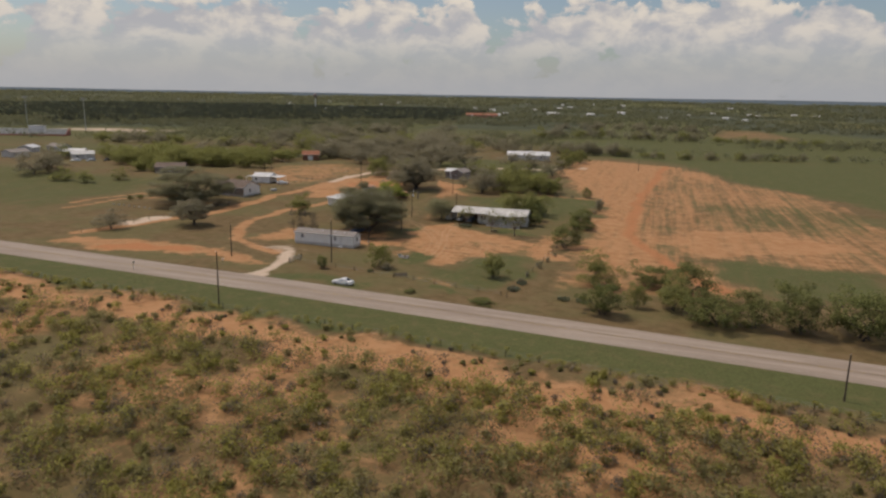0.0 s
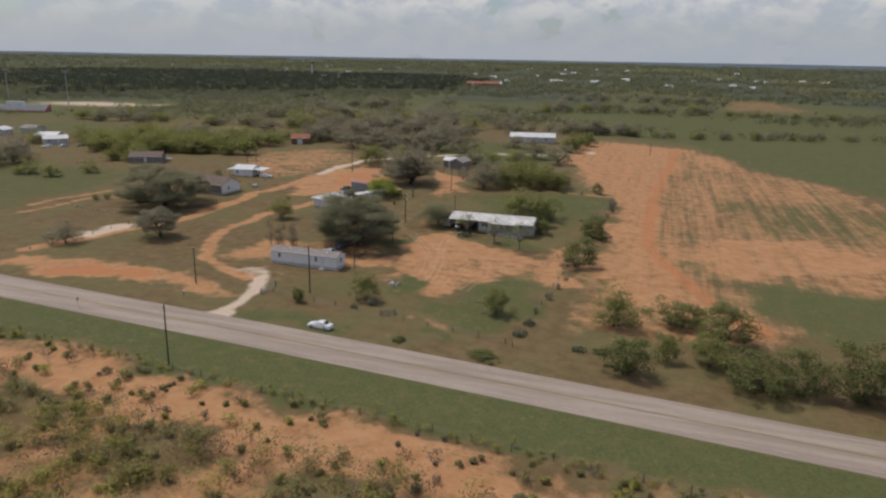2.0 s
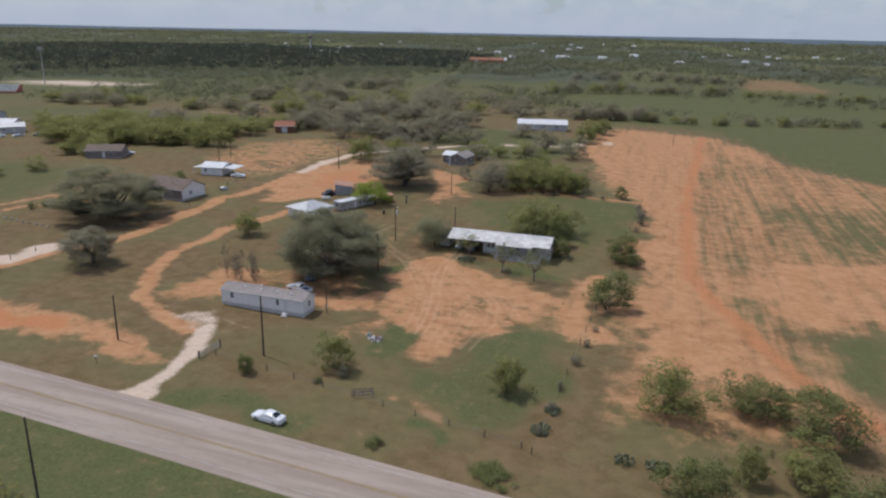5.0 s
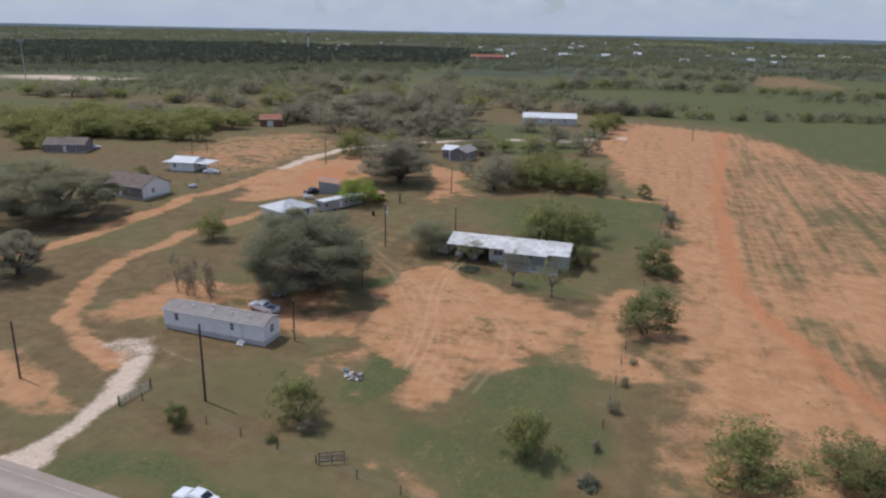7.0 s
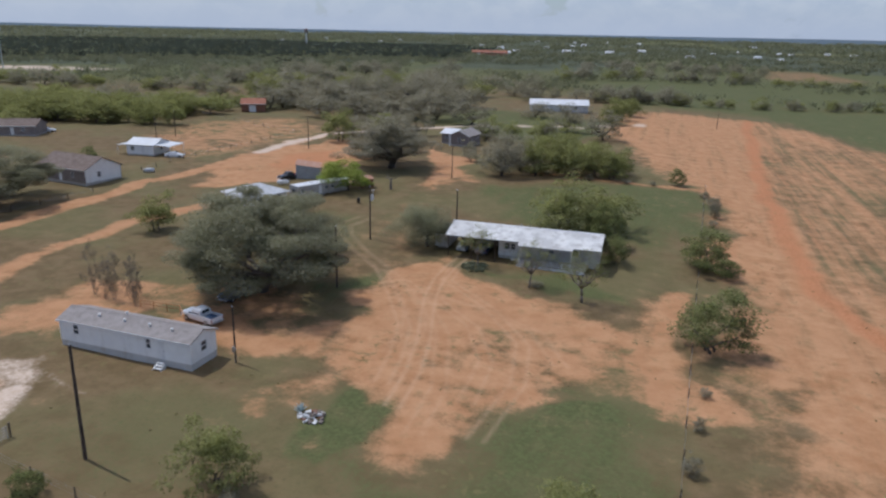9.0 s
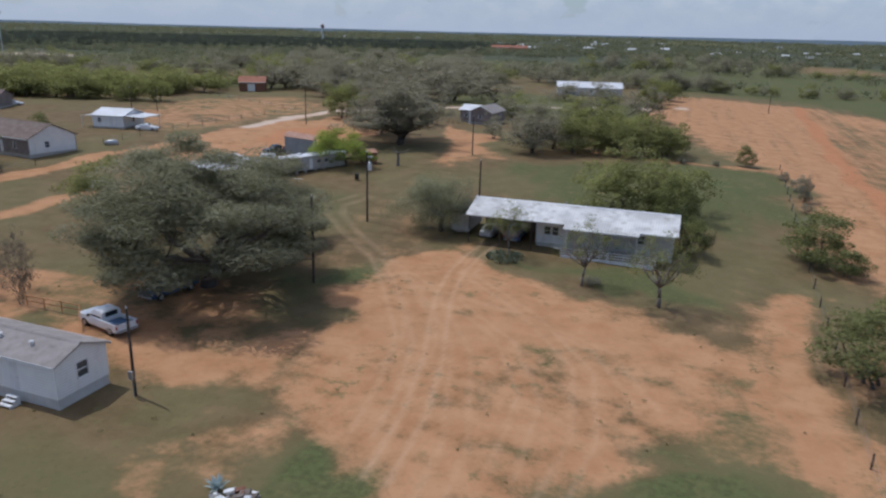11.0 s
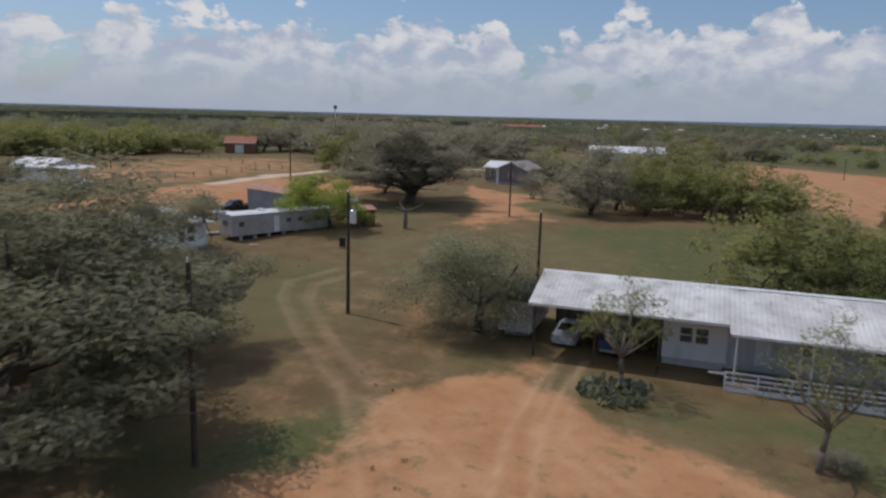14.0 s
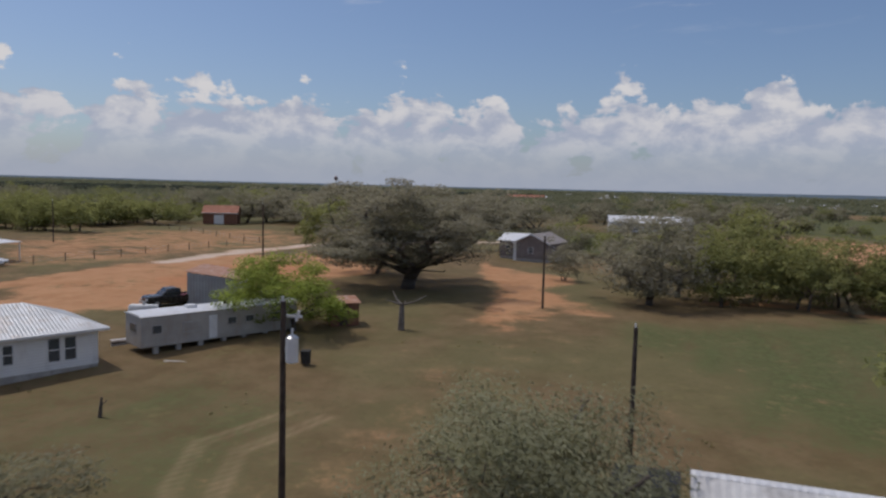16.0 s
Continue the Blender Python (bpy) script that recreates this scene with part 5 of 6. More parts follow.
for px, py in ((0.1, -2.3), (4.0, -2.3), (7.9, -2.3), (0.1, 5.9), (4.0, 5.9)):
    part("carport_post", Shape().box(px - 0.06, py - 0.06, -0.3, px + 0.06, py + 0.06, 3.5 if py < 0 else 3.2), DARK_WOOD, long_house)
for px in (12.2, 16.2, 20.2):
    part("porch_post", Shape().box(px - 0.05, -3.45, 0.2, px + 0.05, -3.35, 3.24), WHITE_PAINT, long_house)
part("roof_pipe", Shape().tube((11.0, 3.0, 4.3), (11.0, 3.0, 5.1), 0.07), STEEL, long_house)
part("rear_wall", Shape().box(0.0, 5.9, -0.2, 7.9, 6.0, 2.6), OLD_WOOD, long_house)

porch = thing("porch", -51.8, 218.5, "low porch with a white railing along the house", "porch", 0, z=land(-46, 218))
part("deck", Shape().box(0, 0, 0.32, 10.8, 3.4, 0.44), OLD_WOOD, porch)
for i in range(7):
    part("post", Shape().box(i * 1.78, 0.0, -0.1, i * 1.78 + 0.09, 0.09, 1.3), WHITE_PAINT, porch)
for z in (0.62, 0.92, 1.22):
    part("rail", Shape().box(0.0, -0.035, z, 10.8, -0.002, z + 0.11), WHITE_PAINT, porch)
part("skirt_board", Shape().box(0.0, -0.03, -0.25, 10.8, -0.002, 0.42), WHITE_PAINT, porch)
part("end_rail", Shape().box(10.76, 0.1, 1.2, 10.82, 3.3, 1.3), WHITE_PAINT, porch)
part("handrail", Shape().box(-0.9, 0.0, 1.1, 0.0, 0.08, 1.2), WHITE_PAINT, porch)

annex = thing("storage_trailer", -66.6, 222.6, "dark-topped grey storage trailer beside the carport", "trailer", 0)
part("body", Shape().box(0, 0, 0.5, 2.4, 6.2, 2.75), GREY_WALL, annex, bevel=0.05)
part("roof", Shape().box(-0.08, -0.08, 2.75, 2.48, 6.28, 2.95), RUBBER_BLACK, annex, "black sagging roof cover")
for y in (0.8, 5.2):
    part("pier", Shape().box(0.3, y, -0.2, 2.1, y + 0.4, 0.5), CONCRETE, annex)

# white hip-roofed cottage behind the great oak
cottage = thing("cottage", -107.3, 230.1, "white cottage with a pale hipped metal roof", "house", 66)
CL, CW, CE = 9.2, 8.0, 3.1
wall(cottage, WHITE_SIDING, (0, 0), (CL, 0), 0.5, CE, [("window", 1.2, 2.0, 1.2, 2.6), ("window", 3.2, 3.9, 1.2, 2.6), ("window", 5.9, 6.75, 1.0, 2.7), ("window", 6.95, 7.8, 1.0, 2.7)])
wall(cottage, WHITE_SIDING, (CL, 0.14), (CL, CW - 0.14), 0.5, CE, [("window", 2.5, 3.5, 1.2, 2.6)])
wall(cottage, WHITE_SIDING, (CL, CW), (0, CW), 0.5, CE)
wall(cottage, WHITE_SIDING, (0, CW - 0.14), (0, 0.14), 0.5, CE, [("door", 2.0, 2.9, 0.5, 2.6)])
part("foundation", Shape().box(0.05, 0.05, -0.3, CL - 0.05, CW - 0.05, 0.5), CONCRETE, cottage)
o, top = 0.6, 4.7
hip = Shape()
e = [(-o, -o, CE), (CL + o, -o, CE), (CL + o, CW + o, CE), (-o, CW + o, CE)]
r0, r1 = (CW / 2 - 0.4, CW / 2, top), (CL - CW / 2 + 0.4, CW / 2, top)
hip.slab([e[0], e[1], r1, r0], 0.1).slab([e[1], e[2], r1], 0.1).slab([e[2], e[3], r0, r1], 0.1).slab([e[3], e[0], r0], 0.1)
part("roof", hip, GALVANISED, cottage)
for i in range(4):
    a, b = e[i], e[(i + 1) % 4]
    s = Shape()
    turned_box(s, along(a, b), 0, 0.0, CE - 0.16, math.hypot(a[0] - b[0], a[1] - b[1]), 0.03, CE - 0.002)
    part("fascia", s, WHITE_PAINT, cottage)

old_trailer = thing("travel_trailer", -102.7, 241.7, "long chalky-white travel trailer raised on piers", "trailer", 64.5)
part("body", Shape().box(0, 0, 0.62, 13.6, 3.0, 3.0), TRAILER_SKIN, old_trailer, bevel=0.09)
part("roof", Shape().prism([(-0.08, 3.0), (3.08, 3.0), (2.6, 3.13), (0.4, 3.13)], (-0.08, 13.68)), WHITE_METAL, old_trailer)
for u0, u1, z0, z1 in ((0.8, 1.6, 1.6, 2.3), (3.2, 4.6, 1.5, 2.3), (7.0, 7.8, 1.7, 2.3), (8.6, 9.4, 1.7, 2.3), (11.0, 12.0, 1.7, 2.3)):
    win = part("window", Shape().box(u0, -0.03, z0, u1, -0.002, z1), STEEL, old_trailer)
    part("pane", Shape().box(u0 + 0.06, -0.045, z0 + 0.06, u1 - 0.06, -0.032, z1 - 0.06), GLASS if u0 != 3.2 else TRAILER_SKIN, win)
end_win = part("window", Shape().box(-0.03, 0.9, 1.7, -0.002, 2.1, 2.4), STEEL, old_trailer)
part("pane", Shape().box(-0.045, 0.96, 1.76, -0.032, 2.04, 2.34), GLASS, end_win)
part("door", Shape().box(5.4, -0.03, 0.75, 6.1, -0.002, 2.6), WHITE_PAINT, old_trailer)
for u in (1.0, 2.8, 4.6, 6.6, 8.4, 10.4, 12.4):
    for w in (0.1, 2.5):
        part("pier", Shape().box(u, w, -0.2, u + 0.35, w + 0.35, 0.62), CONCRETE, old_trailer)
part("roof_hatch", Shape().box(4.2, 1.2, 3.12, 5.0, 1.9, 3.36), WHITE_PAINT, old_trailer, bevel=0.04)
part("roof_vent", Shape().tube((7.6, 1.6, 3.1), (7.6, 1.6, 3.45), 0.12), RUBBER_BLACK, old_trailer)

shed = thing("sheet_metal_shed", -112.2, 258.3, "grey sheet-metal lean-to shed with a rusted roof", "shed", 24)
part("wall", Shape().prism([(0, 0), (5.4, 0), (5.4, 2.5), (0, 3.3)], (0, 0.08), "y"), SHEET_GREY, shed)
part("wall", Shape().prism([(0, 0), (5.4, 0), (5.4, 2.5), (0, 3.3)], (7.0, 7.08), "y"), SHEET_GREY, shed)
part("wall", Shape().box(5.32, 0.085, 0, 5.4, 6.995, 2.48), SHEET_GREY, shed)
part("roof", Shape().slab([(-0.2, -0.02, 3.44), (5.6, -0.02, 2.58), (5.6, 7.3, 2.58), (-0.2, 7.3, 3.44)], 0.06), RUST_ROOF, shed)
for y in (0.4, 3.4, 6.6):
    part("post", Shape().box(0.1, y, 0, 0.22, y + 0.12, 3.28), DARK_WOOD, shed)

hut = thing("board_hut", -94.6, 256.0, "small red-brown board hut under a green tree", "hut", 40)
part("wall", Shape().box(0, 0, 0, 2.6, 2.2, 2.0), RED_WOOD, hut)
part("roof", Shape().slab([(-0.2, -0.2, 2.1), (2.8, -0.2, 2.1), (2.8, 2.4, 2.4), (-0.2, 2.4, 2.4)], 0.06), RUST_ROOF, hut)
part("door", Shape().box(0.8, -0.04, 0.05, 1.6, -0.002, 1.85), DARK_WOOD, hut)

taupe = thing("taupe_house", -98, 322, "taupe house with white-edged gables and a pale roof", "house", -8)
wall(taupe, TAUPE_WALL, (0, 2.5), (4.0, 2.5), 0.5, 3.2, [("window", 1.2, 2.2, 1.4, 2.5)])
wall(taupe, TAUPE_WALL, (4.0, 0), (10.2, 0), 0.5, 3.2, [("window", 2.4, 3.4, 1.4, 2.5)], gable=1.5)
wall(taupe, TAUPE_WALL, (10.2, 0.14), (10.2, 9.0), 0.5, 3.2, [("window", 2.0, 3.0, 1.4, 2.5), ("window", 5.5, 6.5, 1.4, 2.5)])
wall(taupe, TAUPE_WALL, (10.2, 9.14), (0, 9.14), 0.5, 3.2)
wall(taupe, TAUPE_WALL, (0, 9.0), (0, 2.5), 0.5, 3.2)
part("foundation", Shape().box(4.1, 0.1, -0.3, 10.1, 9.0, 0.5), CONCRETE, taupe)
part("foundation", Shape().box(0.1, 2.6, -0.3, 4.0, 9.0, 0.5), CONCRETE, taupe)
part("roof", Shape().slab([(3.6, -0.4, 3.15), (7.1, -0.4, 4.85), (7.1, 9.5, 4.85), (3.6, 9.5, 3.15)], 0.1), WHITE_METAL, taupe)
part("roof", Shape().slab([(7.102, -0.4, 4.85), (10.6, -0.4, 3.15), (10.6, 9.5, 3.15), (7.102, 9.5, 4.85)], 0.1), GREY_SHINGLE, taupe)
part("roof", Shape().slab([(-0.4, 2.1, 3.25), (4.2, 2.1, 3.25), (5.2, 5.8, 4.5), (-0.4, 5.8, 4.5)], 0.1), WHITE_METAL, taupe)
part("roof", Shape().slab([(-0.4, 5.802, 4.5), (5.2, 5.802, 4.5), (4.2, 9.5, 3.25), (-0.4, 9.5, 3.25)], 0.1), WHITE_METAL, taupe)
part("barge_board", Shape().prism([(3.55, 2.95), (3.55, 3.17), (7.1, 4.87), (10.65, 3.17), (10.65, 2.95), (7.1, 4.62)], (-0.45, -0.405), "y"), WHITE_PAINT, taupe)
part("corner_board", Shape().box(3.7, -0.06, 0.0, 4.25, -0.005, 3.2), WHITE_PAINT, taupe)

house("white_roofed_house", "low house with a long white metal roof among trees", -91, 436, 11, 26, 10, 0.4, 3.3, 5.2, GREY_WALL, WHITE_METAL,
      front=[("window", 3, 4.2, 1.3, 2.5), ("door", 8, 9, 0.45, 2.5), ("window", 13, 14.2, 1.3, 2.5), ("window", 20, 21.2, 1.3, 2.5)], right=[("window", 4, 5.2, 1.3, 2.5)])
small = house("small_white_house", "small pale house with a white roof and open carport", -166.4, 266.5, 6, 7.8, 7.5, 0.3, 2.8, 4.0, WHITE_SIDING, WHITE_METAL,
              front=[("window", 1.2, 2.2, 1.2, 2.3), ("door", 4.2, 5.1, 0.32, 2.4)], right=[("window", 3, 4, 1.2, 2.3)])
part("carport_roof", Shape().slab([(7.9, 0.0, 2.9), (12.4, 0.0, 2.65), (12.4, 7.3, 2.65), (7.9, 7.3, 2.9)], 0.07), WHITE_METAL, small)
part("awning", Shape().slab([(-3.0, -0.2, 2.5), (-0.3, -0.2, 2.8), (-0.3, 6, 2.8), (-3.0, 6, 2.5)], 0.06), WHITE_METAL, small)
for u, w in ((12.2, 0.2), (12.2, 7.0), (-2.8, 0.1), (-2.8, 5.7)):
    part("post", Shape().box(u - 0.05, w - 0.05, -0.2, u + 0.05, w + 0.05, 2.57 if u > 0 else 2.43), WHITE_PAINT, small)
house("gabled_house", "white-gabled house with a brown roof behind a live oak", -166.5, 238.0, -9, 15.5, 9.5, 0.5, 3.4, 5.6, TAUPE_WALL, BROWN_ROOF, gable_mat=WHITE_SIDING,
      front=[("window", 3, 4, 1.4, 2.6), ("door", 7, 8, 0.5, 2.6), ("window", 11, 12, 1.4, 2.6)], right=[("window", 3, 4, 1.4, 2.6)])
house("brown_roofed_house", "low house with a brown roof among mesquites", -222, 274, 26, 13, 9, 0.3, 2.9, 4.5, TAUPE_WALL, BROWN_ROOF,
      front=[("window", 2, 3, 1.3, 2.4), ("door", 6, 7, 0.35, 2.4), ("window", 9, 10, 1.3, 2.4)])
house("red_barn", "dark board barn with a brick-red metal roof", -194.5, 364.5, 28, 9.2, 7, 0.1, 3.4, 5.2, RED_WOOD, RED_ROOF,
      front=[("door", 3, 5.6, 0.1, 2.7)], right=[("void", 2.2, 4.6, 0.1, 2.6)], category="barn")
FAR = [WHITE_METAL, GALVANISED, GREY_SHINGLE, BROWN_ROOF]
for k, (x, y) in enumerate(((-318, 318), (-300, 306), (-335, 300), (-352, 330), (-372, 322), (-345, 352))):
    house("outlying_house", "low outlying house with a pale roof", x, y, 20 + 31 * k, 11, 8, 0.3, 2.9, 4.3, GREY_WALL, FAR[k % 3], front=[("window", 2, 3.2, 1.2, 2.3), ("door", 6, 7, 0.35, 2.4)])
hr = random.Random(3)
far_house = house("distant_house", "distant white-roofed house across the plain", -300, 1250, 10, 22, 12, 0.3, 4.2, 7.0, WHITE_SIDING, WHITE_METAL, front=[("window", 4, 6, 1.3, 3), ("door", 10, 11.4, 0.35, 2.8)])
far_house["group"] = "distant houses"
for k in range(44):
    a, d = radians(hr.uniform(-42, 12)), hr.uniform(1500, 3100)
    x, y = d * math.sin(a), d * math.cos(a)
    s = hr.uniform(0.5, 0.9)
    copy_thing(far_house, Matrix.LocRotScale((x, y, land(x, y)), Euler((0, 0, hr.uniform(-0.8, 0.8))), (s, s, s)))
far_red = house("distant_red_building", "distant building with a rust-red roof", -330, 1210, 6, 55, 18, 0.3, 5, 8, BRICK_RED, RED_ROOF, front=[("door", 10, 14, 0.3, 4)])


# ---- utility poles ----
def pole(x, y, high, label, arm=False, can=False, radius=0.15, meter=False, turn=0.0):
    ob = thing("utility_pole", x, y, label, "utility pole", turn, group="utility poles")
    part("shaft", Shape().tube((0, 0, -0.4), (0.02, 0.01, high), radius, radius * 0.68, 10), DARK_WOOD, ob)
    if arm:
        part("crossarm", Shape().box(-0.9, -0.06, high - 0.5, 0.9, 0.06, high - 0.38), DARK_WOOD, ob)
        for u in (-0.8, 0.0, 0.8):
            part("insulator", Shape().tube((u, 0, high - 0.38), (u, 0, high - 0.2), 0.05, 0.04), WHITE_PAINT, ob)
    else:
        part("insulator", Shape().tube((0, 0, high), (0, 0, high + 0.2), 0.05, 0.04), WHITE_PAINT, ob)
    if can:
        tank = part("transformer", Shape().tube((0.42, -0.1, high - 2.3), (0.42, -0.1, high - 1.35), 0.24, sides=14), WHITE_PAINT, ob, "pale grey transformer can", bevel=0.03)
        part("lid", Shape().tube((0.42, -0.1, high - 1.35), (0.42, -0.1, high - 1.25), 0.25, 0.12, 14), STEEL, tank)
        part("bushing", Shape().tube((0.42, -0.1, high - 1.25), (0.42, -0.1, high - 1.0), 0.05), WHITE_PAINT, tank)
        part("bracket", Shape().box(0.1, -0.05, high - 1.9, 0.22, 0.05, high - 1.7), STEEL, ob)
        part("cutout", Shape().tube((0.5, 0.1, high - 0.75), (0.62, 0.1, high - 0.35), 0.06), WHITE_PAINT, ob)
        part("arm", Shape().box(0.0, 0.06, high - 0.62, 0.75, 0.12, high - 0.52), WHITE_PAINT, ob)
    if meter:
        part("meter_box", Shape().box(-0.16, -0.3, 1.3, 0.16, -0.14, 1.9), STEEL, ob, "grey meter box")
        part("conduit", Shape().tube((0.05, -0.18, -0.1), (0.05, -0.18, 1.3), 0.035), STEEL, ob)
    return ob


DARK_POLE = "dark creosoted timber utility pole standing in dry grass"
pole(-74.8, 153.6, 10.4, "dark timber utility pole in front of the mobile home", radius=0.17)
pole(-73.4, 173.6, 6.4, "short dark service pole with a meter box", meter=True, radius=0.12)
pole(-73.4, 198.8, 8.9, "dark timber utility pole beside the great oak")
pole(-78.6, 223.0, 9.3, "dark timber pole with a pale transformer can", can=True, turn=10)
pole(-66.6, 235.4, 7.2, "dark timber utility pole behind the carport")
pole(-79.0, 273.5, 7.6, DARK_POLE, radius=0.13)
pole(-100.8, 150.6, 8.0, "dark timber pole beside the roadside dirt bank")
pole(-78.8, 112.8, 10.6, "tall dark timber pole behind the roadside fence", arm=False)
pole(28, 108.4, 7.0, "dark timber pole behind the roadside fence")
pole(-129, 296.5, 8.8, "dark timber pole beside the gravel lane")
pole(-171, 284, 7.6, DARK_POLE, radius=0.13)
pole(-176, 299, 7.6, DARK_POLE, radius=0.13)
pole(-11.7, 424, 6.8, "dark timber pole standing alone in the field", radius=0.14)


# ---- vehicles ----
def wheel(parent, x, y, r, w):
    tyre = part("wheel", Shape().tube((x, y - w / 2, r), (x, y + w / 2, r), r, sides=20), TYRE, parent, bevel=0.03)
    part("rim", Shape().tube((x, y - w / 2 - 0.012, r), (x, y + w / 2 + 0.012, r), r * 0.6, sides=14), STEEL, tyre)


def loft(rows):
    """A closed skin through cross-sections, each (x, half width at sill, half width at top, z low, z high), with rounded shoulders."""
    s = Shape()
    m = 8
    for x, w0, w1, z0, z1 in rows:
        h = z1 - z0
        ring = [(-w0 * 0.94, z0), (-w0, z0 + 0.35 * h), (-w0 + (w0 - w1) * 0.55, z0 + 0.86 * h), (-w1 * 0.9, z1), (w1 * 0.9, z1), (w0 - (w0 - w1) * 0.55, z0 + 0.86 * h), (w0, z0 + 0.35 * h), (w0 * 0.94, z0)]
        s.v += [(x, y, z) for y, z in ring]
    for i in range(len(rows) - 1):
        for j in range(m):
            k = (j + 1) % m
            s.f.append((i * m + j, i * m + k, (i + 1) * m + k, (i + 1) * m + j))
    s.f += [tuple(range(m))[::-1], tuple(range((len(rows) - 1) * m, len(rows) * m))]
    return s


def sedan(x, y, turn, paint, label, group=""):
    """A four-door saloon, nose towards its own -x."""
    ob = thing("sedan", x, y, label, "car", turn, group=group)
    part("body", loft([(-2.42, 0.62, 0.55, 0.36, 0.62), (-2.3, 0.82, 0.74, 0.27, 0.74), (-1.9, 0.9, 0.8, 0.22, 0.82), (-1.1, 0.91, 0.82, 0.2, 0.94), (-0.6, 0.91, 0.83, 0.2, 0.98),
                       (1.0, 0.91, 0.83, 0.2, 1.0), (1.7, 0.91, 0.8, 0.22, 1.02), (2.25, 0.87, 0.76, 0.28, 1.0), (2.42, 0.74, 0.66, 0.36, 0.86)]), paint, ob, smooth=False, bevel=0.02)
    cabin = part("cabin", loft([(-1.0, 0.80, 0.72, 0.9, 0.96), (-0.25, 0.79, 0.6, 0.92, 1.42), (0.3, 0.79, 0.6, 0.92, 1.47), (0.95, 0.79, 0.6, 0.92, 1.43), (1.75, 0.78, 0.7, 0.94, 1.03)]), paint, ob)
    part("windscreen", Shape().slab([(-0.9, -0.66, 1.01), (-0.28, -0.52, 1.42), (-0.28, 0.52, 1.42), (-0.9, 0.66, 1.01)], 0.012), CAR_GLASS, cabin)
    part("rear_window", Shape().slab([(1.68, -0.6, 1.09), (1.68, 0.6, 1.09), (1.02, 0.5, 1.44), (1.02, -0.5, 1.44)], 0.012), CAR_GLASS, cabin)
    for side in (-1, 1):
        for u0, u1, u2, u3 in ((-0.62, 0.28, 0.28, -0.18), (0.36, 1.36, 0.94, 0.36)):
            q = [(u0, side * 0.805, 1.0), (u1, side * 0.805, 1.0), (u2, side * 0.66, 1.37), (u3, side * 0.66, 1.37)]
            s = Shape()
            s.v += q + [(a, b - side * 0.02, c) for a, b, c in q]
            s.f += [(0, 1, 2, 3), (7, 6, 5, 4)] + [(i, (i + 1) % 4, 4 + (i + 1) % 4, 4 + i) for i in range(4)]
            part("side_window", s, CAR_GLASS, cabin)
        part("headlight", Shape().box(-2.36, side * 0.62 - 0.16, 0.56, -2.2, side * 0.62 + 0.16, 0.7), LAMP_CLEAR, ob, bevel=0.03)
        part("tail_light", Shape().box(2.22, side * 0.66 - 0.14, 0.7, 2.4, side * 0.66 + 0.14, 0.86), LAMP_RED, ob, bevel=0.03)
        part("mirror", Shape().box(-0.62, side * 0.98 - 0.08, 0.95, -0.5, side * 0.98 + 0.08, 1.07), paint, ob, bevel=0.02)
        for u in (-1.45, 1.42):
            wheel(ob, u, side * 0.82, 0.33, 0.22)
    part("bumper", Shape().box(2.3, -0.7, 0.32, 2.46, 0.7, 0.5), paint, ob, bevel=0.04)
    part("grille", Shape().box(-2.47, -0.42, 0.42, -2.38, 0.42, 0.56), RUBBER_BLACK, ob, bevel=0.01)
    return ob


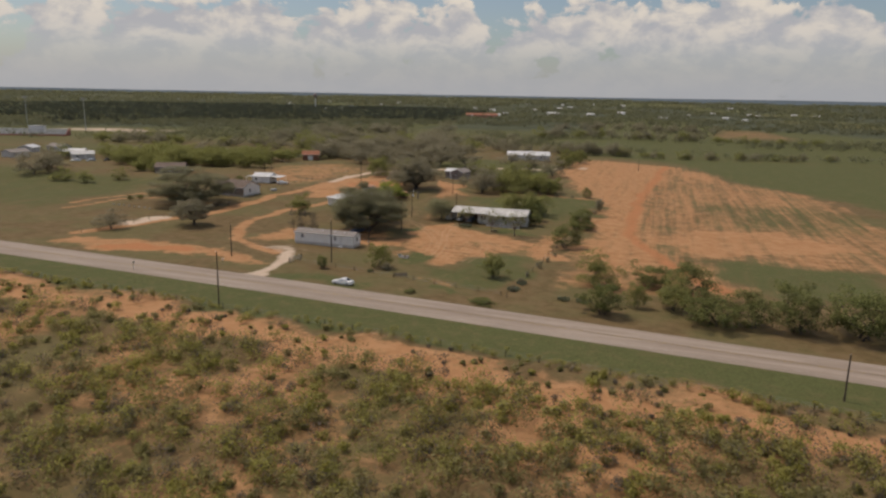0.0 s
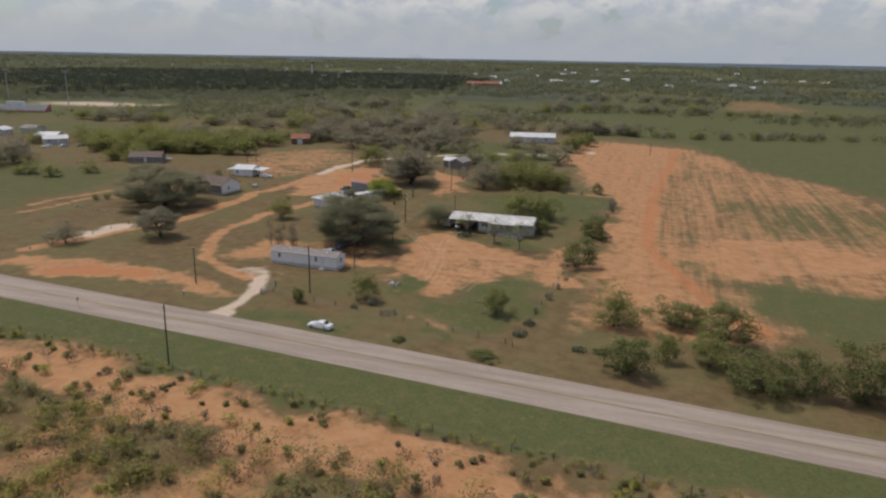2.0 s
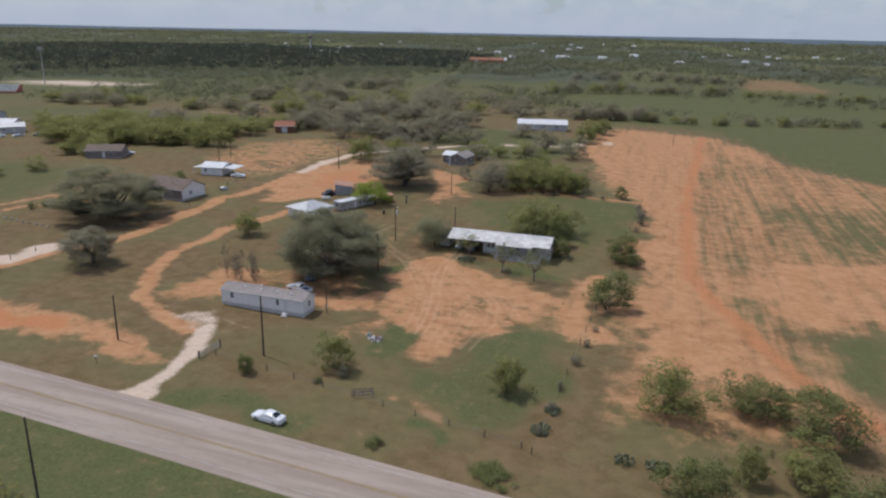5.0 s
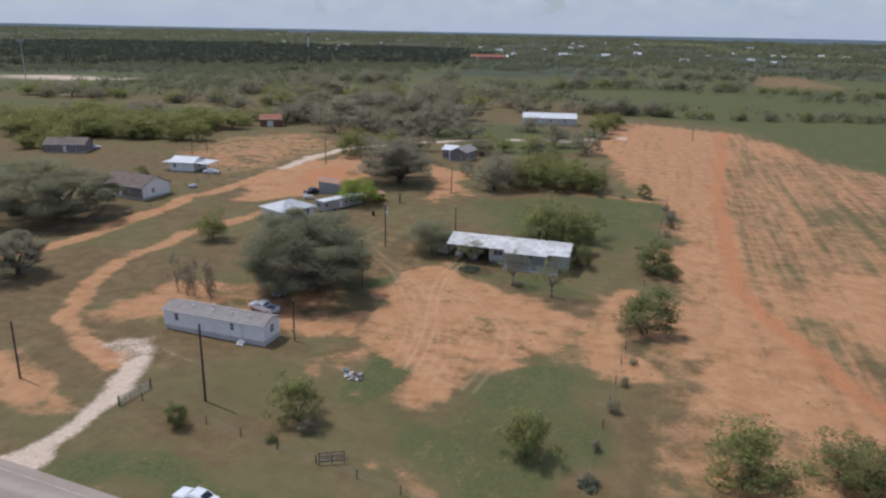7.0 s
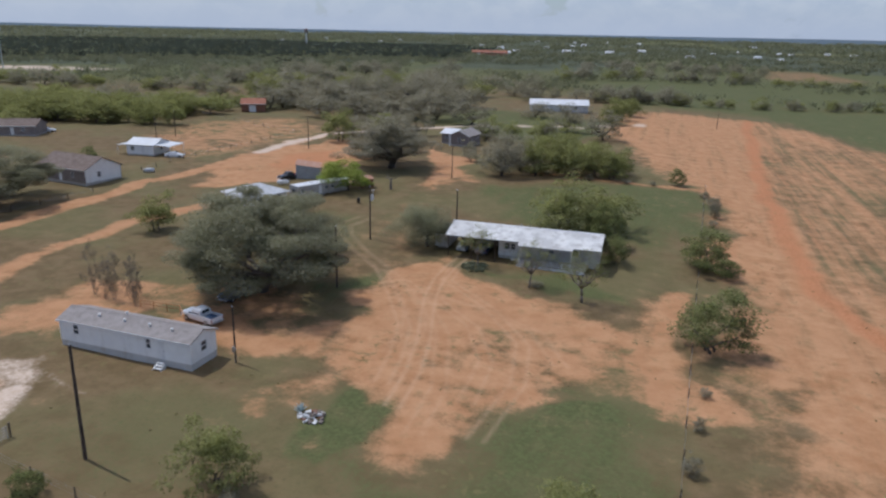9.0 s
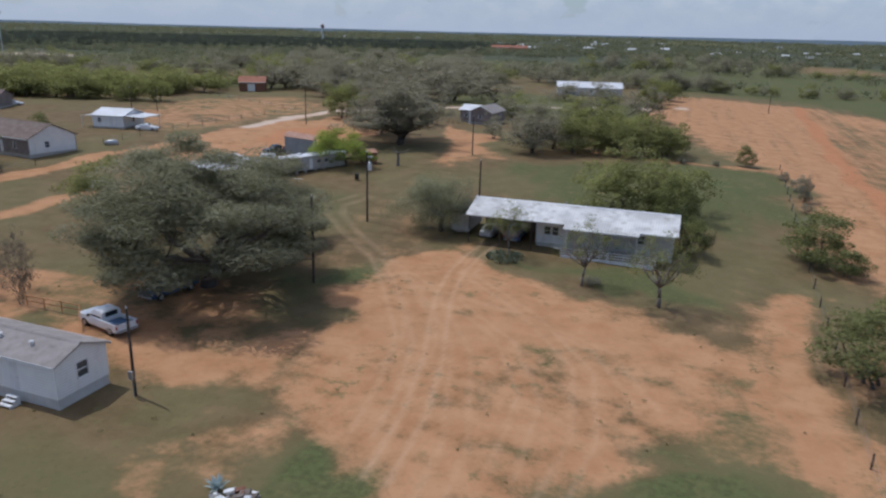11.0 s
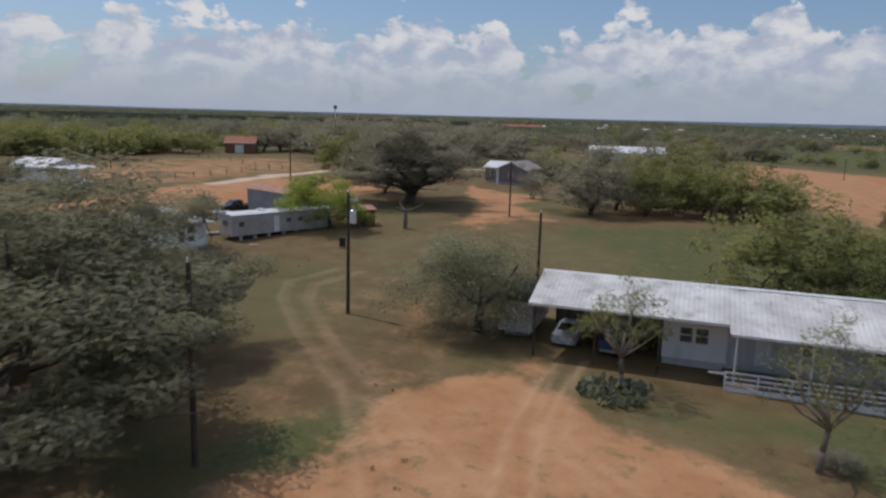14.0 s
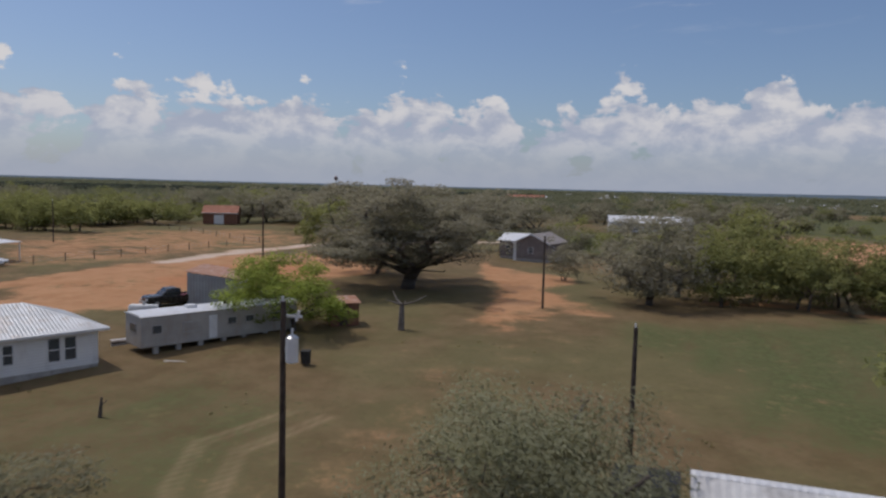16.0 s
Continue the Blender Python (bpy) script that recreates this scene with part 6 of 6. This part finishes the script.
def pickup(x, y, turn, paint, label, load=None):
    """A pickup truck with an open bed, nose towards its own -x."""
    ob = thing("pickup_truck", x, y, label, "pickup truck", turn)
    part("body", loft([(-2.7, 0.8, 0.74, 0.45, 0.95), (-2.55, 0.94, 0.84, 0.38, 1.08), (-1.2, 0.97, 0.88, 0.36, 1.16), (0.72, 0.97, 0.9, 0.36, 1.16)]), paint, ob, bevel=0.02)
    cabin = part("cabin", loft([(-1.25, 0.88, 0.8, 1.08, 1.14), (-0.6, 0.87, 0.7, 1.1, 1.78), (0.3, 0.87, 0.7, 1.1, 1.82), (0.7, 0.87, 0.72, 1.1, 1.72)]), paint, ob)
    part("windscreen", Shape().slab([(-1.16, -0.72, 1.2), (-0.66, -0.6, 1.74), (-0.66, 0.6, 1.74), (-1.16, 0.72, 1.2)], 0.012), CAR_GLASS, cabin)
    part("rear_window", Shape().box(0.715, -0.55, 1.25, 0.73, 0.55, 1.65), CAR_GLASS, cabin)
    for side in (-1, 1):
        q = [(-0.85, side * 0.885, 1.2), (0.5, side * 0.885, 1.2), (0.5, side * 0.765, 1.7), (-0.5, side * 0.765, 1.7)]
        s = Shape()
        s.v += q + [(a, b - side * 0.02, c) for a, b, c in q]
        s.f += [(0, 1, 2, 3), (7, 6, 5, 4)] + [(i, (i + 1) % 4, 4 + (i + 1) % 4, 4 + i) for i in range(4)]
        part("side_window", s, CAR_GLASS, cabin)
        part("bed_side", Shape().box(0.75, side * 0.93 - 0.06, 0.42, 2.7, side * 0.93 + 0.06, 1.12), paint, ob, bevel=0.03)
        part("headlight", Shape().box(-2.73, side * 0.7 - 0.15, 0.72, -2.6, side * 0.7 + 0.15, 0.92), LAMP_CLEAR, ob, bevel=0.02)
        part("tail_light", Shape().box(2.66, side * 0.92 - 0.05, 0.7, 2.74, side * 0.92 + 0.05, 1.0), LAMP_RED, ob)
        part("mirror", Shape().box(-0.95, side * 1.08 - 0.1, 1.15, -0.83, side * 1.08 + 0.1, 1.36), RUBBER_BLACK, ob, bevel=0.02)
        for u in (-1.75, 1.75):
            wheel(ob, u, side * 0.86, 0.38, 0.26)
    part("bed_floor", Shape().box(0.75, -0.87, 0.5, 2.7, 0.87, 0.6), RUBBER_BLACK, ob)
    part("tailgate", Shape().box(2.64, -0.86, 0.55, 2.72, 0.86, 1.1), paint, ob, bevel=0.02)
    part("bumper", Shape().box(2.74, -0.85, 0.4, 2.9, 0.85, 0.56), STEEL, ob, bevel=0.03)
    part("front_bumper", Shape().box(-2.88, -0.85, 0.42, -2.72, 0.85, 0.62), STEEL, ob, bevel=0.03)
    if load:
        part("bed_load", Shape().box(0.95, -0.7, 0.6, 2.3, 0.6, 1.0), load, ob, "loose load in the bed", bevel=0.08)
    return ob


sedan(-63.9, 136.6, -6.5, CAR_WHITE, "white four-door sedan parked on the grass verge")
pickup(-83.6, 182.0, -14, CAR_WHITE, "white pickup parked behind the mobile home", CAR_BLUE)
pickup(-113.6, 257.6, 62, CAR_DARK, "black pickup with a loaded bed beside the shed", LAMP_RED)
sedan(-61.7, 224.4, 265, CAR_SILVER, "silver car parked under the carport")
pickup(-58.4, 224.2, 268, CAR_BLUE, "dull blue pickup under the carport")
sedan(-153.2, 268.5, 200, CAR_WHITE, "white sedan parked beside the small house")
sedan(-214.5, 288, 215, CAR_WHITE, "white sedan parked under mesquites")
pickup(-84.2, 190.5, 80, CAR_BLUE, "dull blue pickup parked under the great oak")
for k, (x, y) in enumerate(((-292, 300), (-286, 304), (-280, 309))):
    sedan(x, y, 40 + 25 * k, (CAR_WHITE, CAR_SILVER, CAR_DARK)[k], "car parked by the outlying houses", "cars by the outlying houses")

# ---- yard things ----
gate = thing("cattle_gate", -83.7, 149.2, "grey tubular cattle gate across the drive's edge", "gate", 84)
for z in (0.25, 0.5, 0.75, 1.0, 1.25):
    part("bar", Shape().tube((0, 0, z), (4.6, 0, z), 0.03), STEEL, gate)
for u in (0.0, 1.5, 3.1, 4.6):
    part("upright", Shape().box(u - 0.03, -0.03, -0.05, u + 0.03, 0.03, 1.32), STEEL, gate)
for u in (-0.25, 4.85):
    part("gate_post", Shape().tube((u, 0, -0.4), (u, 0, 1.5), 0.09), DARK_WOOD, gate)

rack = thing("timber_rack", -55.7, 146.3, "low weathered timber rack in the grass", "rack", 28)
for w in (0.0, 1.0):
    for z in (0.35, 0.75):
        part("rail", Shape().box(0, w, z, 3.0, w + 0.06, z + 0.14), OLD_WOOD, rack)
    for u in (0.1, 1.45, 2.8):
        part("leg", Shape().box(u, w - 0.085, -0.1, u + 0.1, w - 0.003, 0.95), OLD_WOOD, rack)

heap = np.random.default_rng(4)
pile = thing("rubble_heap", -60.4, 166.4, "heap of scrap, boards and broken bits on dry grass", "rubble")
for k in range(46):
    a, d = heap.uniform(0, 6.283), 1.5 * math.sqrt(heap.random())
    size = heap.uniform(0.08, 0.34)
    s = Shape().box(-size, -size * heap.uniform(0.2, 0.8), 0, size, size * heap.uniform(0.2, 0.8), size * heap.uniform(0.2, 0.6))
    ob = part("scrap_piece", s, (OLD_WOOD, STEEL, WHITE_PAINT, RED_WOOD, CONCRETE)[k % 5], pile)
    ob.matrix_basis = pose(d * math.cos(a), d * math.sin(a) * 0.7, max(0.0, 0.35 - 0.22 * d), heap.uniform(-20, 20), heap.uniform(-20, 20), heap.uniform(0, 360))


def rosette(x, y, mat, count, length, rise, wide, label, name, category, seed):
    """A plant of many thick pointed leaves or pads."""
    g = np.random.default_rng(seed)
    ob = thing(name, x, y, label, category)
    s = Shape()
    for k in range(count):
        a, e = g.uniform(0, 6.283), g.uniform(0.35, 1.25)
        l = length * g.uniform(0.7, 1.15)
        tip = Vector((math.cos(a) * math.cos(e), math.sin(a) * math.cos(e), math.sin(e) * rise)) * l
        side = Vector((-math.sin(a), math.cos(a), 0)) * wide
        mid = tip * 0.45 + Vector((0, 0, 0.04))
        i = len(s.v)
        s.v += [tuple(side * 0.4), tuple(-side * 0.4), tuple(mid - side), tuple(tip), tuple(mid + side), tuple(mid - Vector((0, 0, 0.06)))]
        s.f += [(i, i + 1, i + 2, i + 4), (i + 4, i + 2, i + 3), (i + 1, i, i + 5), (i + 2, i + 5, i + 3), (i + 4, i + 3, i + 5), (i, i + 4, i + 5), (i + 1, i + 5, i + 2)]
    part("rosette", s, mat, ob)
    return ob


rosette(-62.0, 166.9, surface("blue_agave_skin", (0.26, 0.33, 0.33), (0.38, 0.45, 0.45), 3.0, 0.6), 26, 0.9, 1.0, 0.09, "pale blue agave beside the rubble heap", "agave", "agave", 3)


def pear(x, y, count, reach, label, seed):
    """A clump of prickly pear; every pad is a piece of its own on one shared mesh."""
    g = np.random.default_rng(seed)
    ob = thing("prickly_pear", x, y, label, "cactus", group="prickly pears")
    for k in range(count):
        a, d = g.uniform(0, 6.283), reach * math.sqrt(g.random())
        pad = new("pad", PAD)
        pad.parent = ob
        r = g.uniform(0.8, 1.35)
        pad.matrix_basis = Matrix.LocRotScale((d * math.cos(a), d * math.sin(a), g.uniform(-0.05, 0.5 - 0.12 * d)), Euler((g.normal() * 0.45, g.normal() * 0.45, g.uniform(0, 6.283))), (r, r, r))


pad_shape = Shape()
for y in (-0.022, 0.022):
    pad_shape.v += [(0.15 * math.cos(6.283 * q / 8), y, 0.22 + 0.22 * math.sin(6.283 * q / 8)) for q in range(8)]
pad_shape.f += [tuple(range(8)), tuple(range(8, 16))[::-1]] + [(q, (q + 1) % 8, 8 + (q + 1) % 8, 8 + q) for q in range(8)]
PAD = pad_shape.mesh("pad", surface("prickly_pear_skin", (0.125, 0.14, 0.075), (0.19, 0.205, 0.12), 3.0, 0.6, grime=(0.27, 0.25, 0.16), grime_amount=0.5))
pear(-57.6, 215.0, 130, 2.0, "wide clump of prickly pear round a tree foot", 2)
pear(-28.2, 147.0, 90, 1.4, "grey-green prickly pear on the fence line", 7)
pear(-17.1, 143.5, 70, 1.3, "grey-green prickly pear in rough grass by the road", 9)
pear(-13.0, 143.5, 80, 1.5, "grey-green prickly pear in rough grass by the road", 10)
pear(-27.6, 152.5, 80, 1.2, "grey-green prickly pear on the fence line", 8)

tank = thing("propane_tank", -112.2, 252.3, "white horizontal propane tank on short legs", "propane tank", 20)
part("shell", loft([(-1.4, 0.12, 0.1, 0.62, 0.88), (-1.2, 0.42, 0.34, 0.38, 1.16), (1.2, 0.42, 0.34, 0.38, 1.16), (1.4, 0.12, 0.1, 0.62, 0.88)]), WHITE_PAINT, tank, smooth=True)
for u in (-0.8, 0.8):
    part("leg", Shape().box(u - 0.06, -0.3, -0.1, u + 0.06, 0.3, 0.45), STEEL, tank)
part("dome", Shape().tube((0, 0, 1.14), (0, 0, 1.34), 0.16, 0.14, 12), STEEL, tank)

boards = thing("board_stack", -107.0, 243.2, "stack of old grey boards on the grass", "boards", 62)
for k in range(9):
    part("board", Shape().box(0.1 * (k % 3), (k % 3) * 0.34, 0.02 + (k // 3) * 0.12, 3.4 - 0.2 * (k % 2), (k % 3) * 0.34 + 0.28, 0.10 + (k // 3) * 0.12), OLD_WOOD if k % 4 else WHITE_PAINT, boards)

plank = thing("white_plank", -100.4, 241.4, "single white plank lying on the grass", "plank", 18)
part("timber", Shape().box(0, 0, 0, 2.6, 0.16, 0.07), WHITE_PAINT, plank)
bin_ = thing("rubbish_bin", -90.6, 245.0, "black wheeled rubbish bin standing in the yard", "bin", 15)
part("tub", Shape().prism([(-0.26, 0.06), (0.26, 0.06), (0.32, 0.95), (-0.32, 0.95)], (-0.3, 0.3)), RUBBER_BLACK, bin_)
part("lid", Shape().box(-0.34, -0.36, 0.955, 0.34, 0.34, 1.03), RUBBER_BLACK, bin_, bevel=0.02)
for w in (-0.24, 0.24):
    part("wheel", Shape().tube((w - 0.03, 0.3, 0.1), (w + 0.03, 0.3, 0.1), 0.1), TYRE, bin_)
drum = thing("scrap_car_hulk", -147.5, 251.5, "pale scrap tank on rough grass by the lane", "scrap", 30)
part("shell", loft([(-1.2, 0.5, 0.4, 0.1, 0.8), (-0.6, 0.7, 0.6, 0.05, 1.0), (0.6, 0.7, 0.6, 0.05, 1.1), (1.2, 0.5, 0.4, 0.1, 0.8)]), STEEL, drum, smooth=True)
sap = thing("dead_sapling", -95.8, 231.0, "short dead sapling stump in the grass", "stump")
part("stem", Shape().tube((0, 0, -0.1), (0.1, 0.05, 1.1), 0.13, 0.06), BARK, sap)
part("branch", Shape().tube((0.06, 0.03, 0.6), (0.45, 0.1, 0.95), 0.04, 0.015), BARK, sap)
stump = thing("dead_tree", -88.4, 257.6, "dead forked tree trunk with broken limbs", "dead tree")
limb_shape = Shape()
limb(limb_shape, [(0, 0, -0.2), (0.05, 0, 1.2), (0.0, 0.1, 2.3)], 0.32, 0.22, 9)
part("trunk", limb_shape, BARK_PALE, stump)
for q, l in ((0.3, 2.2), (2.4, 1.9), (4.1, 1.6), (5.4, 1.3)):
    s = Shape()
    limb(s, [(0, 0.1, 2.2), (0.5 * l * math.cos(q), 0.5 * l * math.sin(q), 2.5), (l * math.cos(q), l * math.sin(q), 3.0 + 0.3 * math.sin(q))], 0.13, 0.03)
    part("broken_limb", s, BARK_PALE, stump)

pen = thing("timber_pen", -93.5, 183.0, "orange-stained timber rails behind the mobile home", "pen", 0)
for z in (0.5, 0.95):
    part("rail", Shape().tube((0, 0, z), (6.0, 0, z), 0.045), DECK_ORANGE, pen)
    part("rail", Shape().tube((6.0, 0, z), (8.6, -2.6, z), 0.045), DECK_ORANGE, pen)
for u in (0, 2, 4, 6):
    part("post", Shape().tube((u, 0, -0.2), (u, 0, 1.05), 0.05), DECK_ORANGE, pen)

box = thing("letter_box", -97.8, 142.4, "pale letter box on a short post by the road", "letter box", 0)
part("post", Shape().box(-0.05, -0.05, -0.2, 0.05, 0.05, 1.05), OLD_WOOD, box)
part("case", Shape().prism([(-0.1, 1.05), (0.1, 1.05), (0.1, 1.2), (0.05, 1.27), (-0.05, 1.27), (-0.1, 1.2)], (-0.25, 0.25)), WHITE_PAINT, box)
sign = thing("road_sign", -112.2, 129.2, "small grey-backed road sign on a thin post", "road sign", 95)
part("post", Shape().box(-0.03, -0.03, -0.3, 0.03, 0.03, 2.2), STEEL, sign)
part("plate", Shape().box(-0.3, -0.05, 1.5, 0.3, -0.032, 2.2), STEEL, sign, bevel=0.0)


stone_mesh = Shape().prism([(-0.22, 0), (-0.16, 0.22), (0.05, 0.34), (0.2, 0.2), (0.25, 0)], (-0.2, 0.2)).mesh("garden_stone", CONCRETE, 0.05)
for k in range(8):
    x, y = -182.0 + 2.43 * k, 202.4 + -0.37 * k
    stone = new("garden_stone", stone_mesh)
    stone.matrix_basis = Matrix.LocRotScale((x, y, land(x, y) - 0.03), Euler((0, 0, k * 1.3)), (1.3, 1.2, 1.5))
    tagged(stone, "squat dark stone edging a front garden", "stone", "garden stones")


# ---- fences ----
def fence(label, ax, ay, bx, by, gap, high, wires=3):
    """Posts with thin wires between them, set along a line."""
    ob = thing("wire_fence", ax, ay, label, "fence", 0)
    length = math.hypot(bx - ax, by - ay)
    n = int(length / gap)
    pts = [(ax + (bx - ax) * i / n, ay + (by - ay) * i / n) for i in range(n + 1)]
    z0 = land(ax, ay)
    post = Shape().tube((0, 0, -0.3), (0, 0, high), 0.07, 0.06, 6).mesh("post", DARK_WOOD)
    for x, y in pts:
        p = new("post", post)
        p.parent = ob
        p.location = (x - ax, y - ay, land(x, y) - z0)
    for k in range(wires):
        s = Shape()
        z = high * (k + 1) / (wires + 0.4)
        nx, ny = -(by - ay) / length, (bx - ax) / length
        for x, y in pts:
            h = land(x, y) - z0 + z
            s.v += [(x - ax + nx * u, y - ay + ny * u, h + w) for u, w in ((0.006, -0.004), (-0.006, -0.004), (0.0, 0.007))]
        for i in range(n):
            s.f += [(3 * i + j, 3 * i + (j + 1) % 3, 3 * i + 3 + (j + 1) % 3, 3 * i + 3 + j) for j in range(3)]
        part("wire", s, STEEL, ob)


fence("wire fence with dark posts grown over by roadside brush", -200, 122.6, 90, 97.1, 5.5, 1.25)
fence("wire fence with thin dark posts beside the field", -28.5, 141, -21, 292, 6.0, 1.2)
fence("wire fence along the drive and front yard", -82, 151, -30, 142, 5.2, 1.1)
fence("wire fence with dark posts along the meadow", -150, 252, -147, 322, 5.0, 1.25)
fence("wire fence with dark posts across the meadow", -147, 322, -205, 352, 6.0, 1.25)
fence("wire fence with dark posts beside the pale lane", -154, 158, -146, 232, 6.0, 1.2)

# ---- far landmarks ----
tower = thing("water_tower", -752, 1475, "white water tower on a single slender stem", "water tower", scale=(0.75, 0.75, 1.0))
part("stem", Shape().tube((0, 0, -1), (0, 0, 29), 2.2, 1.3, 16), WHITE_PAINT, tower)
bowl = Shape()
for (za, ra), (zb, rb) in zip(((27, 1.3), (29, 4.2), (31.5, 5.4), (34, 4.6)), ((29, 4.2), (31.5, 5.4), (34, 4.6), (36, 1.2))):
    bowl.tube((0, 0, za), (0, 0, zb), ra, rb, 18)
part("tank", bowl, surface("dull_tower_paint", (0.22, 0.16, 0.15), (0.28, 0.2, 0.19), 0.2, 0.6), tower, "dull red-brown tank")
stand = thing("grandstand", -515, 437, "long stepped grandstand with a small pale press box", "grandstand", 22)
for k in range(7):
    part("bench", Shape().box(0, 2.0 + k * 1.5, k * 0.75, 62, 3.4 + k * 1.5, k * 0.75 + 0.6), GALVANISED, stand)
part("side_wall", Shape().prism([(1.6, 0), (12.6, 0), (12.6, 5.6), (11.0, 5.6), (1.6, 0.8)], (62.05, 62.4)), BRICK_RED, stand)
part("front_wall", Shape().box(0, 1.2, 0, 62, 1.6, 1.2), BRICK_RED, stand)
part("press_box", Shape().box(30, 12.7, 2, 42, 15.5, 7), WHITE_PAINT, stand)
part("press_box_roof", Shape().box(29.5, 12.2, 7.0, 42.5, 16, 7.3), WHITE_METAL, stand)
mast = thing("floodlight_mast", -503, 532, "tall grey floodlight mast beside a sports ground", "floodlight mast", 20, group="floodlight masts")
part("shaft", Shape().tube((0, 0, -1), (0, 0, 29), 0.45, 0.22, 10), STEEL, mast)
for z in (27.4, 28.6):
    part("lamp_bar", Shape().box(-2.6, -0.12, z, 2.6, 0.12, z + 0.2), STEEL, mast)
    for u in (-2.2, -1.1, 0, 1.1, 2.2):
        part("lamp", Shape().box(u - 0.35, -0.5, z + 0.2, u + 0.35, -0.1, z + 0.8), STEEL, mast)
for x, y in ((-600, 560), (-585, 470)):
    copy_thing(mast, Matrix.LocRotScale((x, y, land(x, y)), Euler((0, 0, 0.4)), (1, 1, 1)))
